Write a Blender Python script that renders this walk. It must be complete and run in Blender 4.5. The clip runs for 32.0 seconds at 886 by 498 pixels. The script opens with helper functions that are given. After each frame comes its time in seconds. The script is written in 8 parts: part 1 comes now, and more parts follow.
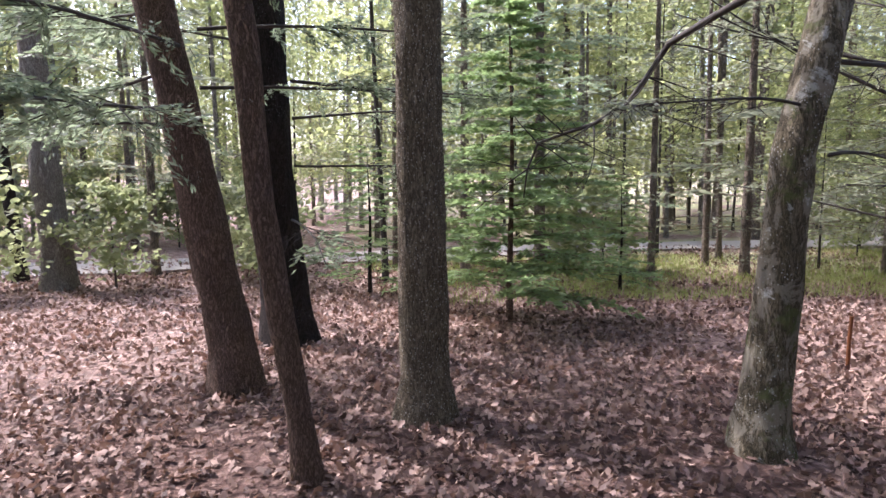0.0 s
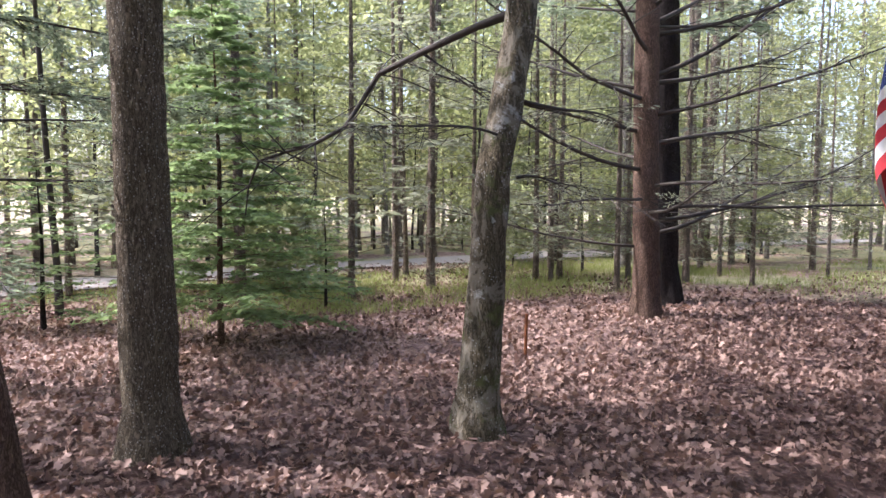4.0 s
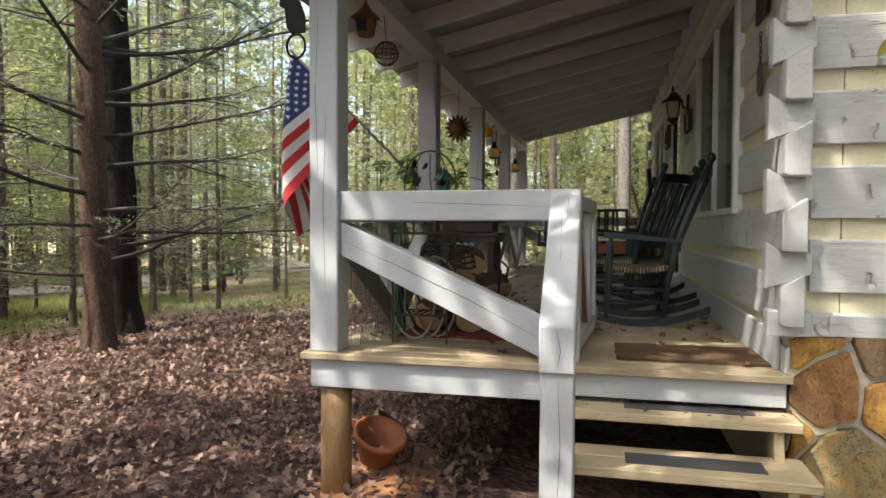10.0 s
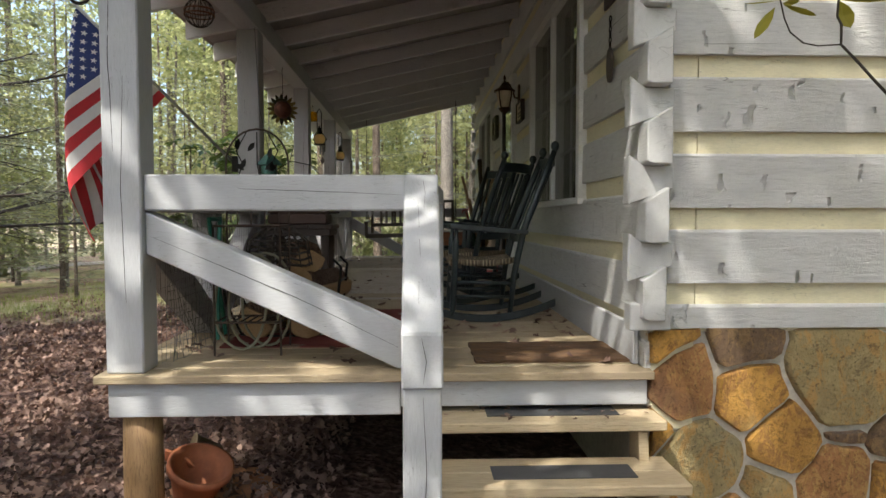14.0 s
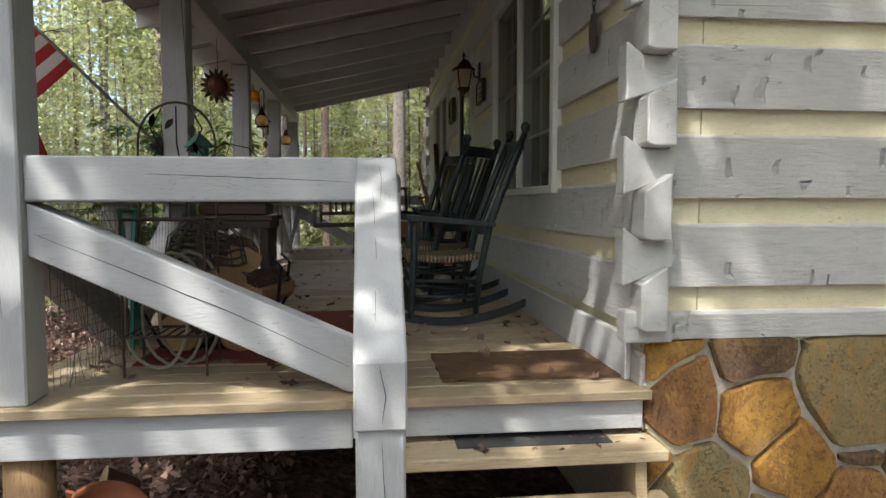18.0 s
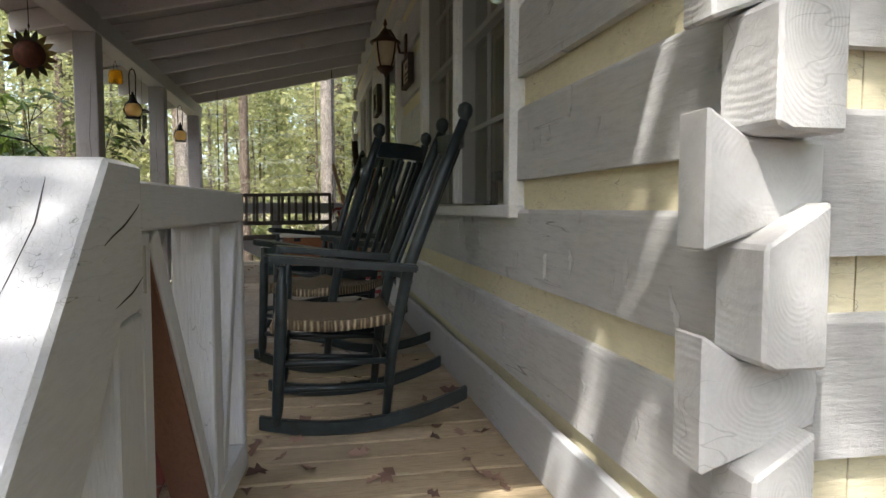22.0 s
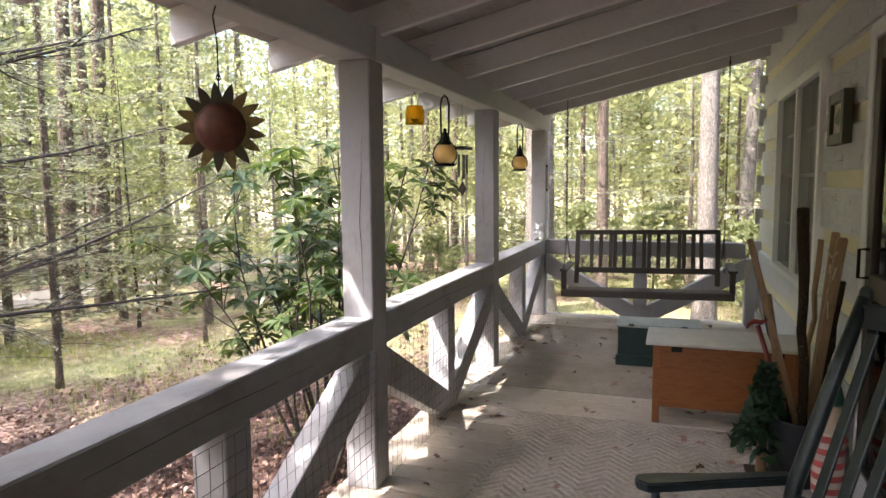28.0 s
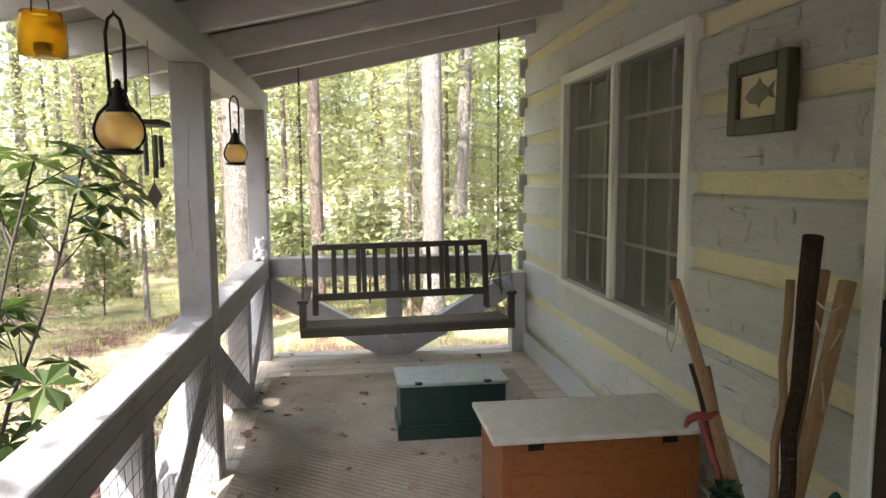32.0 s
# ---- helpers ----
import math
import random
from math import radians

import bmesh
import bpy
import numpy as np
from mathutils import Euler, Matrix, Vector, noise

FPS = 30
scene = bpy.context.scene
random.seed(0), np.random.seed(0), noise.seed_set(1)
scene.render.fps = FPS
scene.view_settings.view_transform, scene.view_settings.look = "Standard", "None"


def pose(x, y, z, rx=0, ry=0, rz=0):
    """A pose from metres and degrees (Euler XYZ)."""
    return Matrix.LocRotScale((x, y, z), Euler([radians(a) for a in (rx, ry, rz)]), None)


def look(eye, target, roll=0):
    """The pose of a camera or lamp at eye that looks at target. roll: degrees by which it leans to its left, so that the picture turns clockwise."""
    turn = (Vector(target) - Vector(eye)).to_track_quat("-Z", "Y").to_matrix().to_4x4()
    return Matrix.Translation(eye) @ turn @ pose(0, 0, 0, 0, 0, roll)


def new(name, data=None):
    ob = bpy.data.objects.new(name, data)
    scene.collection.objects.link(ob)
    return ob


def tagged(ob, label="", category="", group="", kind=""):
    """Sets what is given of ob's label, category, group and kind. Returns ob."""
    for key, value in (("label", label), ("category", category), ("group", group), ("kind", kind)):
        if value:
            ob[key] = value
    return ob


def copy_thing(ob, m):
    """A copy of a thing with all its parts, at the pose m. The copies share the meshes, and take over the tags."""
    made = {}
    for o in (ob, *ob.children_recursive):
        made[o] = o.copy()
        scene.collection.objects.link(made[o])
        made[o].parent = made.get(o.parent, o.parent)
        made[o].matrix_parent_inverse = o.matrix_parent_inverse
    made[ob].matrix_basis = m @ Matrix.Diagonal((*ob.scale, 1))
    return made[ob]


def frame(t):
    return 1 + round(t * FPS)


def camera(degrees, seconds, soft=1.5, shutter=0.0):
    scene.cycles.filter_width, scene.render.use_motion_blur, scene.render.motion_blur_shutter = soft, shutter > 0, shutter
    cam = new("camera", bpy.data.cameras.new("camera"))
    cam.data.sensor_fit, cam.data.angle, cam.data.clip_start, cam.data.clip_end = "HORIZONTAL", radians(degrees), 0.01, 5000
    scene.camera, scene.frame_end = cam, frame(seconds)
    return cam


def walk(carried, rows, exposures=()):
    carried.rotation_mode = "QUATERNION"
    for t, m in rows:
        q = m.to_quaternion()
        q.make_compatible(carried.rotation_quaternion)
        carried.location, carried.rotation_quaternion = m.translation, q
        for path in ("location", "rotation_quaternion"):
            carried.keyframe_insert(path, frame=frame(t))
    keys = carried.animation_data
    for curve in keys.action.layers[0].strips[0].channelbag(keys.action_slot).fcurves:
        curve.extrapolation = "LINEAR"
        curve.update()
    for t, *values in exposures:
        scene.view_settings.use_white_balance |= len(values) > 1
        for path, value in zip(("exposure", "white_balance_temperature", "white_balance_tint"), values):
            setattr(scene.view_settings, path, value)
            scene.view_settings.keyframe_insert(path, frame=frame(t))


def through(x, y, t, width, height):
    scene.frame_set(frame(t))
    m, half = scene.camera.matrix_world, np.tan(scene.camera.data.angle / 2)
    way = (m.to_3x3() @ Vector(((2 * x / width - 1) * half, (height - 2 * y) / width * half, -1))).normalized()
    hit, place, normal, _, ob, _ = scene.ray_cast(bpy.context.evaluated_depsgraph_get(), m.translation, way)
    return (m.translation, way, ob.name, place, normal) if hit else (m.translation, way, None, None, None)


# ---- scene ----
cam = camera(67.4, 32.0)
PATH = [
    (0, 0.156, 0.008, 1.444, 83.3, 0.68, -7.82),
    (0.5, 0.09, -0.004, 1.443, 83.35, 0.72, -6.03),
    (1, -0.041, -0.02, 1.441, 83.34, 0.75, -6.13),
    (1.5, -0.109, -0.025, 1.435, 83.83, 0.68, -8.12),
    (2, -0.077, 0.024, 1.429, 84.5, 0.59, -10.41),
    (2.5, -0.061, 0.047, 1.418, 85.07, 0.42, -14.59),
    (3, -0.122, 0.043, 1.409, 85.09, 0.09, -22.61),
    (3.5, -0.169, 0.028, 1.405, 85.14, -0.06, -29.32),
    (4, -0.153, 0.003, 1.399, 85.28, -0.13, -34.84),
    (4.5, -0.121, -0.025, 1.395, 85.13, -0.18, -40.95),
    (6.5, 0.018, -0.209, 1.335, 86.2, 0.17, -58.7),
    (7, 0.048, -0.314, 1.329, 86.91, 0.3, -61.13),
    (7.5, 0.063, -0.397, 1.328, 87.51, 0.26, -63.66),
    (8, -0.002, -0.399, 1.33, 87.31, 0.12, -67.29),
    (8.5, -0.11, -0.369, 1.319, 86.95, 0.03, -70.51),
    (9, -0.131, -0.368, 1.318, 87.1, -0, -73.33),
    (9.5, -0.084, -0.388, 1.323, 87.57, -0.1, -75.67),
    (10, 0.004, -0.396, 1.332, 88.15, -0.19, -76.55),
    (10.5, 0.082, -0.41, 1.333, 88.95, -0.2, -76.23),
    (11, 0.126, -0.434, 1.331, 89.77, -0.2, -76.17),
    (11.5, 0.146, -0.444, 1.338, 90.03, -0.15, -78.13),
    (12, 0.196, -0.358, 1.329, 89.52, -0.15, -83.29),
    (12.5, 0.26, -0.22, 1.321, 88.58, -0.14, -89.18),
    (13, 0.328, -0.195, 1.328, 87.62, -0.1, -92.15),
    (13.5, 0.363, -0.205, 1.325, 87.41, -0.06, -92.63),
    (14, 0.397, -0.224, 1.331, 87.42, 0.02, -92.13),
    (14.5, 0.418, -0.242, 1.328, 87.59, 0.1, -91.24),
    (16.5, 0.552, -0.247, 1.337, 87.33, 0.03, -92.14),
    (17, 0.693, -0.223, 1.346, 87.62, 0, -93.93),
    (17.5, 0.769, -0.204, 1.352, 87.05, 0.02, -95.47),
    (18, 0.869, -0.211, 1.35, 86.3, 0.03, -96.34),
    (18.5, 1.055, -0.27, 1.367, 86.57, 0.09, -96.22),
    (19, 1.211, -0.322, 1.378, 86.56, 0.1, -95.61),
    (19.5, 1.351, -0.333, 1.385, 86.03, 0.16, -96.54),
    (20, 1.531, -0.329, 1.415, 86.5, 0.18, -100.09),
    (20.5, 1.662, -0.347, 1.416, 86.35, 0.16, -102.95),
    (21, 1.85, -0.447, 1.437, 86.58, 0.1, -102.9),
    (21.5, 2.013, -0.537, 1.449, 86.81, 0.03, -101.83),
    (22, 2.233, -0.546, 1.451, 86.41, -0.01, -101.18),
    (22.5, 2.466, -0.567, 1.478, 87.09, 0.03, -99.67),
    (23, 2.681, -0.615, 1.486, 87.58, 0, -97.16),
    (23.5, 2.963, -0.69, 1.612, 86.24, -0.07, -93.47),
    (24, 3.13, -0.678, 1.679, 84.98, -0.21, -89.85),
    (24.5, 3.265, -0.653, 1.809, 85.18, -0.2, -86.93),
    (26.5, 3.977, -0.693, 2.118, 83.04, 0.06, -81.21),
    (27, 4.216, -0.683, 2.137, 83.7, -0.04, -77.62),
    (27.5, 4.399, -0.57, 2.128, 84.81, 0.19, -72.39),
    (28, 4.55, -0.369, 2.109, 84.36, 0.46, -71.01),
    (28.5, 4.664, -0.255, 2.116, 82.98, 0.45, -73.05),
    (29, 4.838, -0.15, 2.126, 82.33, 0.22, -73.68),
    (29.5, 5.046, -0.026, 2.135, 82.38, 0.22, -73.05),
    (30, 5.214, 0.091, 2.106, 81.81, 0.48, -75.12),
    (30.5, 5.466, 0.114, 2.101, 81.61, 0.4, -83.84),
    (31, 5.755, 0.14, 2.132, 82.36, 0.12, -88.86),
    (31.5, 5.999, 0.233, 2.139, 83.11, 0.09, -92.06),
    (32, 6.225, 0.245, 2.141, 83.8, 0.19, -97.87),
]
EXPOSURES = [(0.0, 1.78, 5700, 22), (4.5, 1.78, 5750, 20), (8.0, 1.6, 6500, 11), (14.0, 1.28, 6400, 8), (20.0, 1.25, 6200, 7), (22.0, 1.78, 6250, 11), (24.0, 2.8, 6300, 16), (27.0, 2.75, 6300, 18), (28.5, 2.5, 6300, 17), (30.0, 2.5, 6250, 15), (31.0, 2.7, 6250, 14), (32.0, 2.85, 6250, 14)]
walk(cam, [(t, pose(x, y, z, rx, ry, rz)) for t, x, y, z, rx, ry, rz in PATH], EXPOSURES)

# ---- world and sun ----
SUN_DIR = Vector((-0.46, 0.385, 0.80)).normalized()
world = bpy.data.worlds.new("sky")
scene.world = world
world.use_nodes = True
wn = world.node_tree.nodes
sky = wn.new("ShaderNodeTexSky")
sky.sky_type = "NISHITA"
sky.sun_disc = False
sky.sun_elevation = math.asin(SUN_DIR.z)
sky.sun_rotation = math.atan2(SUN_DIR.x, SUN_DIR.y)
sky.air_density, sky.dust_density = 1.0, 4.0
wn["Background"].inputs["Strength"].default_value = 0.215
world.node_tree.links.new(sky.outputs[0], wn["Background"].inputs["Color"])
sun_data = bpy.data.lights.new("sun", "SUN")
sun_data.energy, sun_data.angle, sun_data.color = 2.9, radians(0.53), (1.0, 0.94, 0.84)
sun = new("sun", sun_data)
sun.matrix_world = look(SUN_DIR * 60, (0, 0, 0))

# ---- mesh helpers ----
rnd = random.Random(7)


def link_mesh(name, bm, material, parent=None, label="", smooth=False):
    me = bpy.data.meshes.new(name)
    bm.to_mesh(me)
    bm.free()
    if smooth:
        me.polygons.foreach_set("use_smooth", [True] * len(me.polygons))
    if material is not None:
        me.materials.append(material)
    ob = new(name, me)
    if parent is not None:
        ob.parent = parent
        m = parent.matrix_basis.copy()
        if parent.parent is not None:
            m = parent.parent.matrix_basis @ parent.matrix_parent_inverse @ m
        ob.matrix_parent_inverse = m.inverted()
    if label:
        tagged(ob, label)
    return ob


def part(name, bm, material, parent, label="", smooth=False):
    return link_mesh(name, bm, material, parent, label, smooth)


def share(name, me, parent, m, label=""):
    """One more object on the mesh me, under parent, at the world pose m."""
    ob = new(name, me)
    ob.parent = parent
    ob.matrix_parent_inverse = parent.matrix_basis.inverted()
    ob.matrix_basis = m
    if label:
        tagged(ob, label)
    return ob


def mesh_of(name, bm, material, smooth=False):
    me = bpy.data.meshes.new(name)
    bm.to_mesh(me)
    bm.free()
    if smooth:
        me.polygons.foreach_set("use_smooth", [True] * len(me.polygons))
    me.materials.append(material)
    return me


def thing(name, label, category, at=(0, 0, 0), group="", kind=""):
    ob = new(name)
    ob.location = at
    ob.empty_display_size = 0.1
    ob.matrix_basis = Matrix.Translation(at)
    return tagged(ob, label, category, group, kind)


def box(x0, x1, y0, y1, z0, z1, bevel=0.0, bm=None):
    bm = bm or bmesh.new()
    vs = [bm.verts.new(c) for c in ((x0, y0, z0), (x1, y0, z0), (x1, y1, z0), (x0, y1, z0), (x0, y0, z1), (x1, y0, z1), (x1, y1, z1), (x0, y1, z1))]
    fs = [bm.faces.new([vs[i] for i in q]) for q in ((3, 2, 1, 0), (4, 5, 6, 7), (0, 1, 5, 4), (1, 2, 6, 5), (2, 3, 7, 6), (3, 0, 4, 7))]
    if bevel:
        es = {e for f in fs for e in f.edges}
        bmesh.ops.bevel(bm, geom=list(es), offset=bevel, segments=1, affect="EDGES", profile=0.5)
    return bm


def beam(p, q, w, h, bevel=0.004, bm=None, up=(0, 0, 1)):
    """A bar from p to q, w wide across and h high."""
    bm = bm or bmesh.new()
    p, q = Vector(p), Vector(q)
    d = (q - p).normalized()
    side = d.cross(Vector(up)).normalized()
    top = side.cross(d).normalized()
    vs = [bm.verts.new(c + side * sx * w / 2 + top * sz * h / 2) for c in (p, q) for sx, sz in ((-1, -1), (1, -1), (1, 1), (-1, 1))]
    fs = [bm.faces.new([vs[i] for i in f]) for f in ((0, 1, 2, 3), (7, 6, 5, 4), (0, 4, 5, 1), (1, 5, 6, 2), (2, 6, 7, 3), (3, 7, 4, 0))]
    if bevel:
        bmesh.ops.bevel(bm, geom=list({e for f in fs for e in f.edges}), offset=bevel, segments=1, affect="EDGES", profile=0.5)
    return bm


def prism(pts, axis, a, b, bevel=0.0, bm=None):
    """A flat outline pushed out along an axis from a to b; pts in the other two axes, in their order."""
    bm = bm or bmesh.new()

    def at(p, v):
        c = list(p)
        c.insert("xyz".index(axis), v)
        return c
    lo = [bm.verts.new(at(p, a)) for p in pts]
    hi = [bm.verts.new(at(p, b)) for p in pts]
    n = len(pts)
    fs = [bm.faces.new(lo[::-1]), bm.faces.new(hi)] + [bm.faces.new((lo[i], lo[(i + 1) % n], hi[(i + 1) % n], hi[i])) for i in range(n)]
    bmesh.ops.recalc_face_normals(bm, faces=fs)
    if bevel:
        bmesh.ops.bevel(bm, geom=list({e for f in fs for e in f.edges}), offset=bevel, segments=1, affect="EDGES", profile=0.5)
    return bm


def tube(pts, radii, n=8, bm=None, rough=0.0, cap=True):
    """A tapered round bar through points."""
    bm = bm or bmesh.new()
    pts = [Vector(p) for p in pts]
    if not hasattr(radii, "__len__"):
        radii = [radii] * len(pts)
    ref = None
    rings = []
    for i, (p, r) in enumerate(zip(pts, radii)):
        d = (pts[min(i + 1, len(pts) - 1)] - pts[max(i - 1, 0)]).normalized()
        if ref is None:
            ref = d.orthogonal().normalized()
        ref = (ref - d * ref.dot(d)).normalized()
        o = d.cross(ref)
        ring = []
        for k in range(n):
            a = 2 * math.pi * k / n
            way = ref * math.cos(a) + o * math.sin(a)
            rr = r
            if rough:
                rr = r * (1 + rough * noise.noise((p + way * r) * Vector((9, 9, 3))) + 0.6 * rough * noise.noise((p + way * r) * 22))
            ring.append(bm.verts.new(p + way * rr))
        rings.append(ring)
    for a, b in zip(rings, rings[1:]):
        for k in range(n):
            bm.faces.new((a[k], a[(k + 1) % n], b[(k + 1) % n], b[k]))
    if cap:
        bm.faces.new(rings[0][::-1])
        bm.faces.new(rings[-1])
    return bm


def lathe(profile, n=16, centre=(0, 0, 0), bm=None):
    """A turned body: profile of (radius, height)."""
    bm = bm or bmesh.new()
    cx, cy, cz = centre
    rings = [[bm.verts.new((cx + r * math.cos(2 * math.pi * k / n), cy + r * math.sin(2 * math.pi * k / n), cz + z)) for k in range(n)] for r, z in profile]
    for a, b in zip(rings, rings[1:]):
        for k in range(n):
            bm.faces.new((a[k], a[(k + 1) % n], b[(k + 1) % n], b[k]))
    bm.faces.new(rings[0][::-1])
    bm.faces.new(rings[-1])
    return bm


def quads(name, verts, material, parent=None, label=""):
    """Loose four-cornered leaves: verts is an array of 4n corners."""
    n = len(verts) // 4
    me = bpy.data.meshes.new(name)
    me.vertices.add(4 * n)
    me.vertices.foreach_set("co", np.asarray(verts, dtype=np.float32).ravel())
    me.loops.add(4 * n)
    me.loops.foreach_set("vertex_index", np.arange(4 * n, dtype=np.int32))
    me.polygons.add(n)
    me.polygons.foreach_set("loop_start", np.arange(0, 4 * n, 4, dtype=np.int32))
    me.update(calc_edges=True)
    me.materials.append(material)
    ob = new(name, me)
    if parent is not None:
        ob.parent = parent
        ob.matrix_parent_inverse = parent.matrix_basis.inverted()
    if label:
        tagged(ob, label)
    return ob


def leaf_quads(centres, size, rng, long=1.6, flat=0.0, along=None):
    """Rhombic leaves, one at each centre, turned at random; flat 1 lays them level; along gives their long direction."""
    c = np.asarray(centres, dtype=float)
    n = len(c)
    a = rng.normal(size=(n, 3)) if along is None else np.asarray(along, dtype=float) + rng.normal(size=(n, 3)) * 0.35
    a[:, 2] *= 1 - flat
    a /= np.linalg.norm(a, axis=1, keepdims=True) + 1e-9
    b = rng.normal(size=(n, 3))
    b[:, 2] *= 1 - flat
    b -= a * (a * b).sum(1, keepdims=True)
    b /= np.linalg.norm(b, axis=1, keepdims=True) + 1e-9
    s = (size * rng.uniform(0.6, 1.3, n))[:, None]
    out = np.empty((n, 4, 3))
    out[:, 0], out[:, 1], out[:, 2], out[:, 3] = c - a * s * long / 2, c + b * s / 2 - a * s * 0.1, c + a * s * long / 2, c - b * s / 2 - a * s * 0.1
    return out.reshape(-1, 3)


# ---- materials ----
class Nodes:
    """A small hand on one material's nodes."""

    def __init__(self, name):
        self.m = bpy.data.materials.new(name)
        self.m.use_nodes = True
        self.t = self.m.node_tree
        self.b = self.t.nodes["Principled BSDF"]
        self.co = self.add("ShaderNodeTexCoord").outputs["Object"]

    def add(self, kind, **sets):
        n = self.t.nodes.new(kind)
        for k, v in sets.items():
            n.inputs[k.replace("_", " ")].default_value = v
        return n

    def link(self, a, b):
        self.t.links.new(a, b)

    def scaled(self, s, rot=(0, 0, 0)):
        n = self.add("ShaderNodeMapping")
        n.inputs["Scale"].default_value, n.inputs["Rotation"].default_value = s, rot
        self.link(self.co, n.inputs[0])
        return n.outputs[0]

    def noise(self, s=(1, 1, 1), scale=5.0, detail=4.0, rough=0.6, bend=0.0):
        n = self.add("ShaderNodeTexNoise", Scale=scale, Detail=detail, Roughness=rough, Distortion=bend)
        self.link(self.scaled(s), n.inputs["Vector"])
        return n.outputs["Fac"]

    def cells(self, s=(1, 1, 1), scale=5.0, out="Distance", feature="F1"):
        n = self.add("ShaderNodeTexVoronoi", Scale=scale)
        n.feature = feature
        self.link(self.scaled(s), n.inputs["Vector"])
        return n.outputs[out]

    def ramp(self, f, stops):
        n = self.add("ShaderNodeValToRGB")
        e = n.color_ramp.elements
        e[0].position, e[1].position = stops[0][0], stops[-1][0]
        e[0].color, e[1].color = (*stops[0][1], 1), (*stops[-1][1], 1)
        for p, c in stops[1:-1]:
            x = e.new(p)
            x.color = (*c, 1)
        self.link(f, n.inputs[0])
        return n.outputs[0]

    def fac(self, f, lo, hi, a=0.0, b=1.0):
        n = self.add("ShaderNodeMapRange")
        for k, v in zip((1, 2, 3, 4), (lo, hi, a, b)):
            n.inputs[k].default_value = v
        self.link(f, n.inputs[0])
        return n.outputs[0]

    def mix(self, f, a, b, how="MIX"):
        n = self.add("ShaderNodeMix")
        n.data_type, n.blend_type = "RGBA", how
        for sock, v in ((n.inputs[0], f), (n.inputs[6], a), (n.inputs[7], b)):
            if isinstance(v, (int, float)):
                sock.default_value = v
            elif isinstance(v, tuple):
                sock.default_value = (*v, 1)
            else:
                self.link(v, sock)
        return n.outputs[2]

    def maths(self, op, a, b):
        n = self.add("ShaderNodeMath")
        n.operation = op
        for sock, v in zip(n.inputs, (a, b)):
            if isinstance(v, (int, float)):
                sock.default_value = v
            else:
                self.link(v, sock)
        return n.outputs[0]

    def random(self):
        return self.add("ShaderNodeObjectInfo").outputs["Random"]

    def island(self):
        return self.add("ShaderNodeNewGeometry").outputs["Random Per Island"]

    def bump(self, f, strength=0.3, dist=0.01, under=None):
        n = self.add("ShaderNodeBump", Strength=strength, Distance=dist)
        self.link(f, n.inputs["Height"])
        if under is not None:
            self.link(under, n.inputs["Normal"])
        return n.outputs[0]

    def done(self, colour, rough=0.6, normal=None, metal=0.0, spec=0.5):
        if isinstance(colour, tuple):
            self.b.inputs["Base Color"].default_value = (*colour, 1)
        else:
            self.link(colour, self.b.inputs["Base Color"])
        if isinstance(rough, (int, float)):
            self.b.inputs["Roughness"].default_value = rough
        else:
            self.link(rough, self.b.inputs["Roughness"])
        self.b.inputs["Metallic"].default_value = metal
        self.b.inputs["Specular IOR Level"].default_value = spec
        if normal is not None:
            self.link(normal, self.b.inputs["Normal"])
        return self.m


def mixed(a, b, t):
    return tuple(x * (1 - t) + y * t for x, y in zip(a, b))


def painted(name, c, worn, grain=(1, 1, 1), rough=0.55, wear=0.62, knots=True, bump=0.35):
    """Paint on rough wood: grain stretched along the board, thin worn patches, fine cracks."""
    k = Nodes(name)
    g = k.noise(grain, 34, 6, 0.7, 0.4)
    big = k.noise((1, 1, 1), 2.3, 5, 0.65)
    col = k.ramp(g, [(0.25, tuple(v * 0.86 for v in c)), (0.55, c), (0.8, tuple(min(1, v * 1.07) for v in c))])
    col = k.mix(k.fac(k.random(), 0, 1, 0.0, 0.22), col, tuple(v * 0.82 for v in c))
    col = k.mix(k.fac(big, wear, wear + 0.13, 0, 0.6), col, worn)
    spots = k.noise((1, 1, 1), 60, 3, 0.6)
    col = k.mix(k.fac(spots, 0.68, 0.74, 0, 0.5), col, worn)
    crack = k.noise(tuple(v * 0.5 for v in grain), 22, 2, 0.4, 0.2)
    line = k.fac(k.maths("ABSOLUTE", k.maths("SUBTRACT", crack, 0.5), 0), 0.0, 0.006, 1, 0)
    line = k.maths("MULTIPLY", line, k.fac(k.noise((1, 1, 1), 3.1, 2, 0.5), 0.5, 0.6))
    col = k.mix(k.maths("MULTIPLY", line, 0.75), col, tuple(v * 0.25 for v in worn))
    h = k.maths("SUBTRACT", k.maths("ADD", k.maths("MULTIPLY", g, 0.5), k.maths("MULTIPLY", big, 0.6)), k.maths("MULTIPLY", line, 0.8))
    return k.done(col, rough, k.bump(h, bump, 0.012))


def wood(name, c, dark, grain=(1, 1, 1), rough=0.6, bump=0.25, stain=None, scale=30):
    k = Nodes(name)
    g = k.noise(grain, scale, 6, 0.7, 0.6)
    col = k.ramp(g, [(0.28, dark), (0.5, c), (0.75, tuple(min(1, v * 1.15) for v in c))])
    col = k.mix(k.fac(k.random(), 0, 1, 0.0, 0.45), col, mixed(c, dark, 0.8))
    if stain:
        col = k.mix(k.fac(k.noise((1, 1, 1), 2.5, 5, 0.6), 0.48, 0.66, 0, 0.7), col, stain)
    return k.done(col, rough, k.bump(g, bump, 0.008))


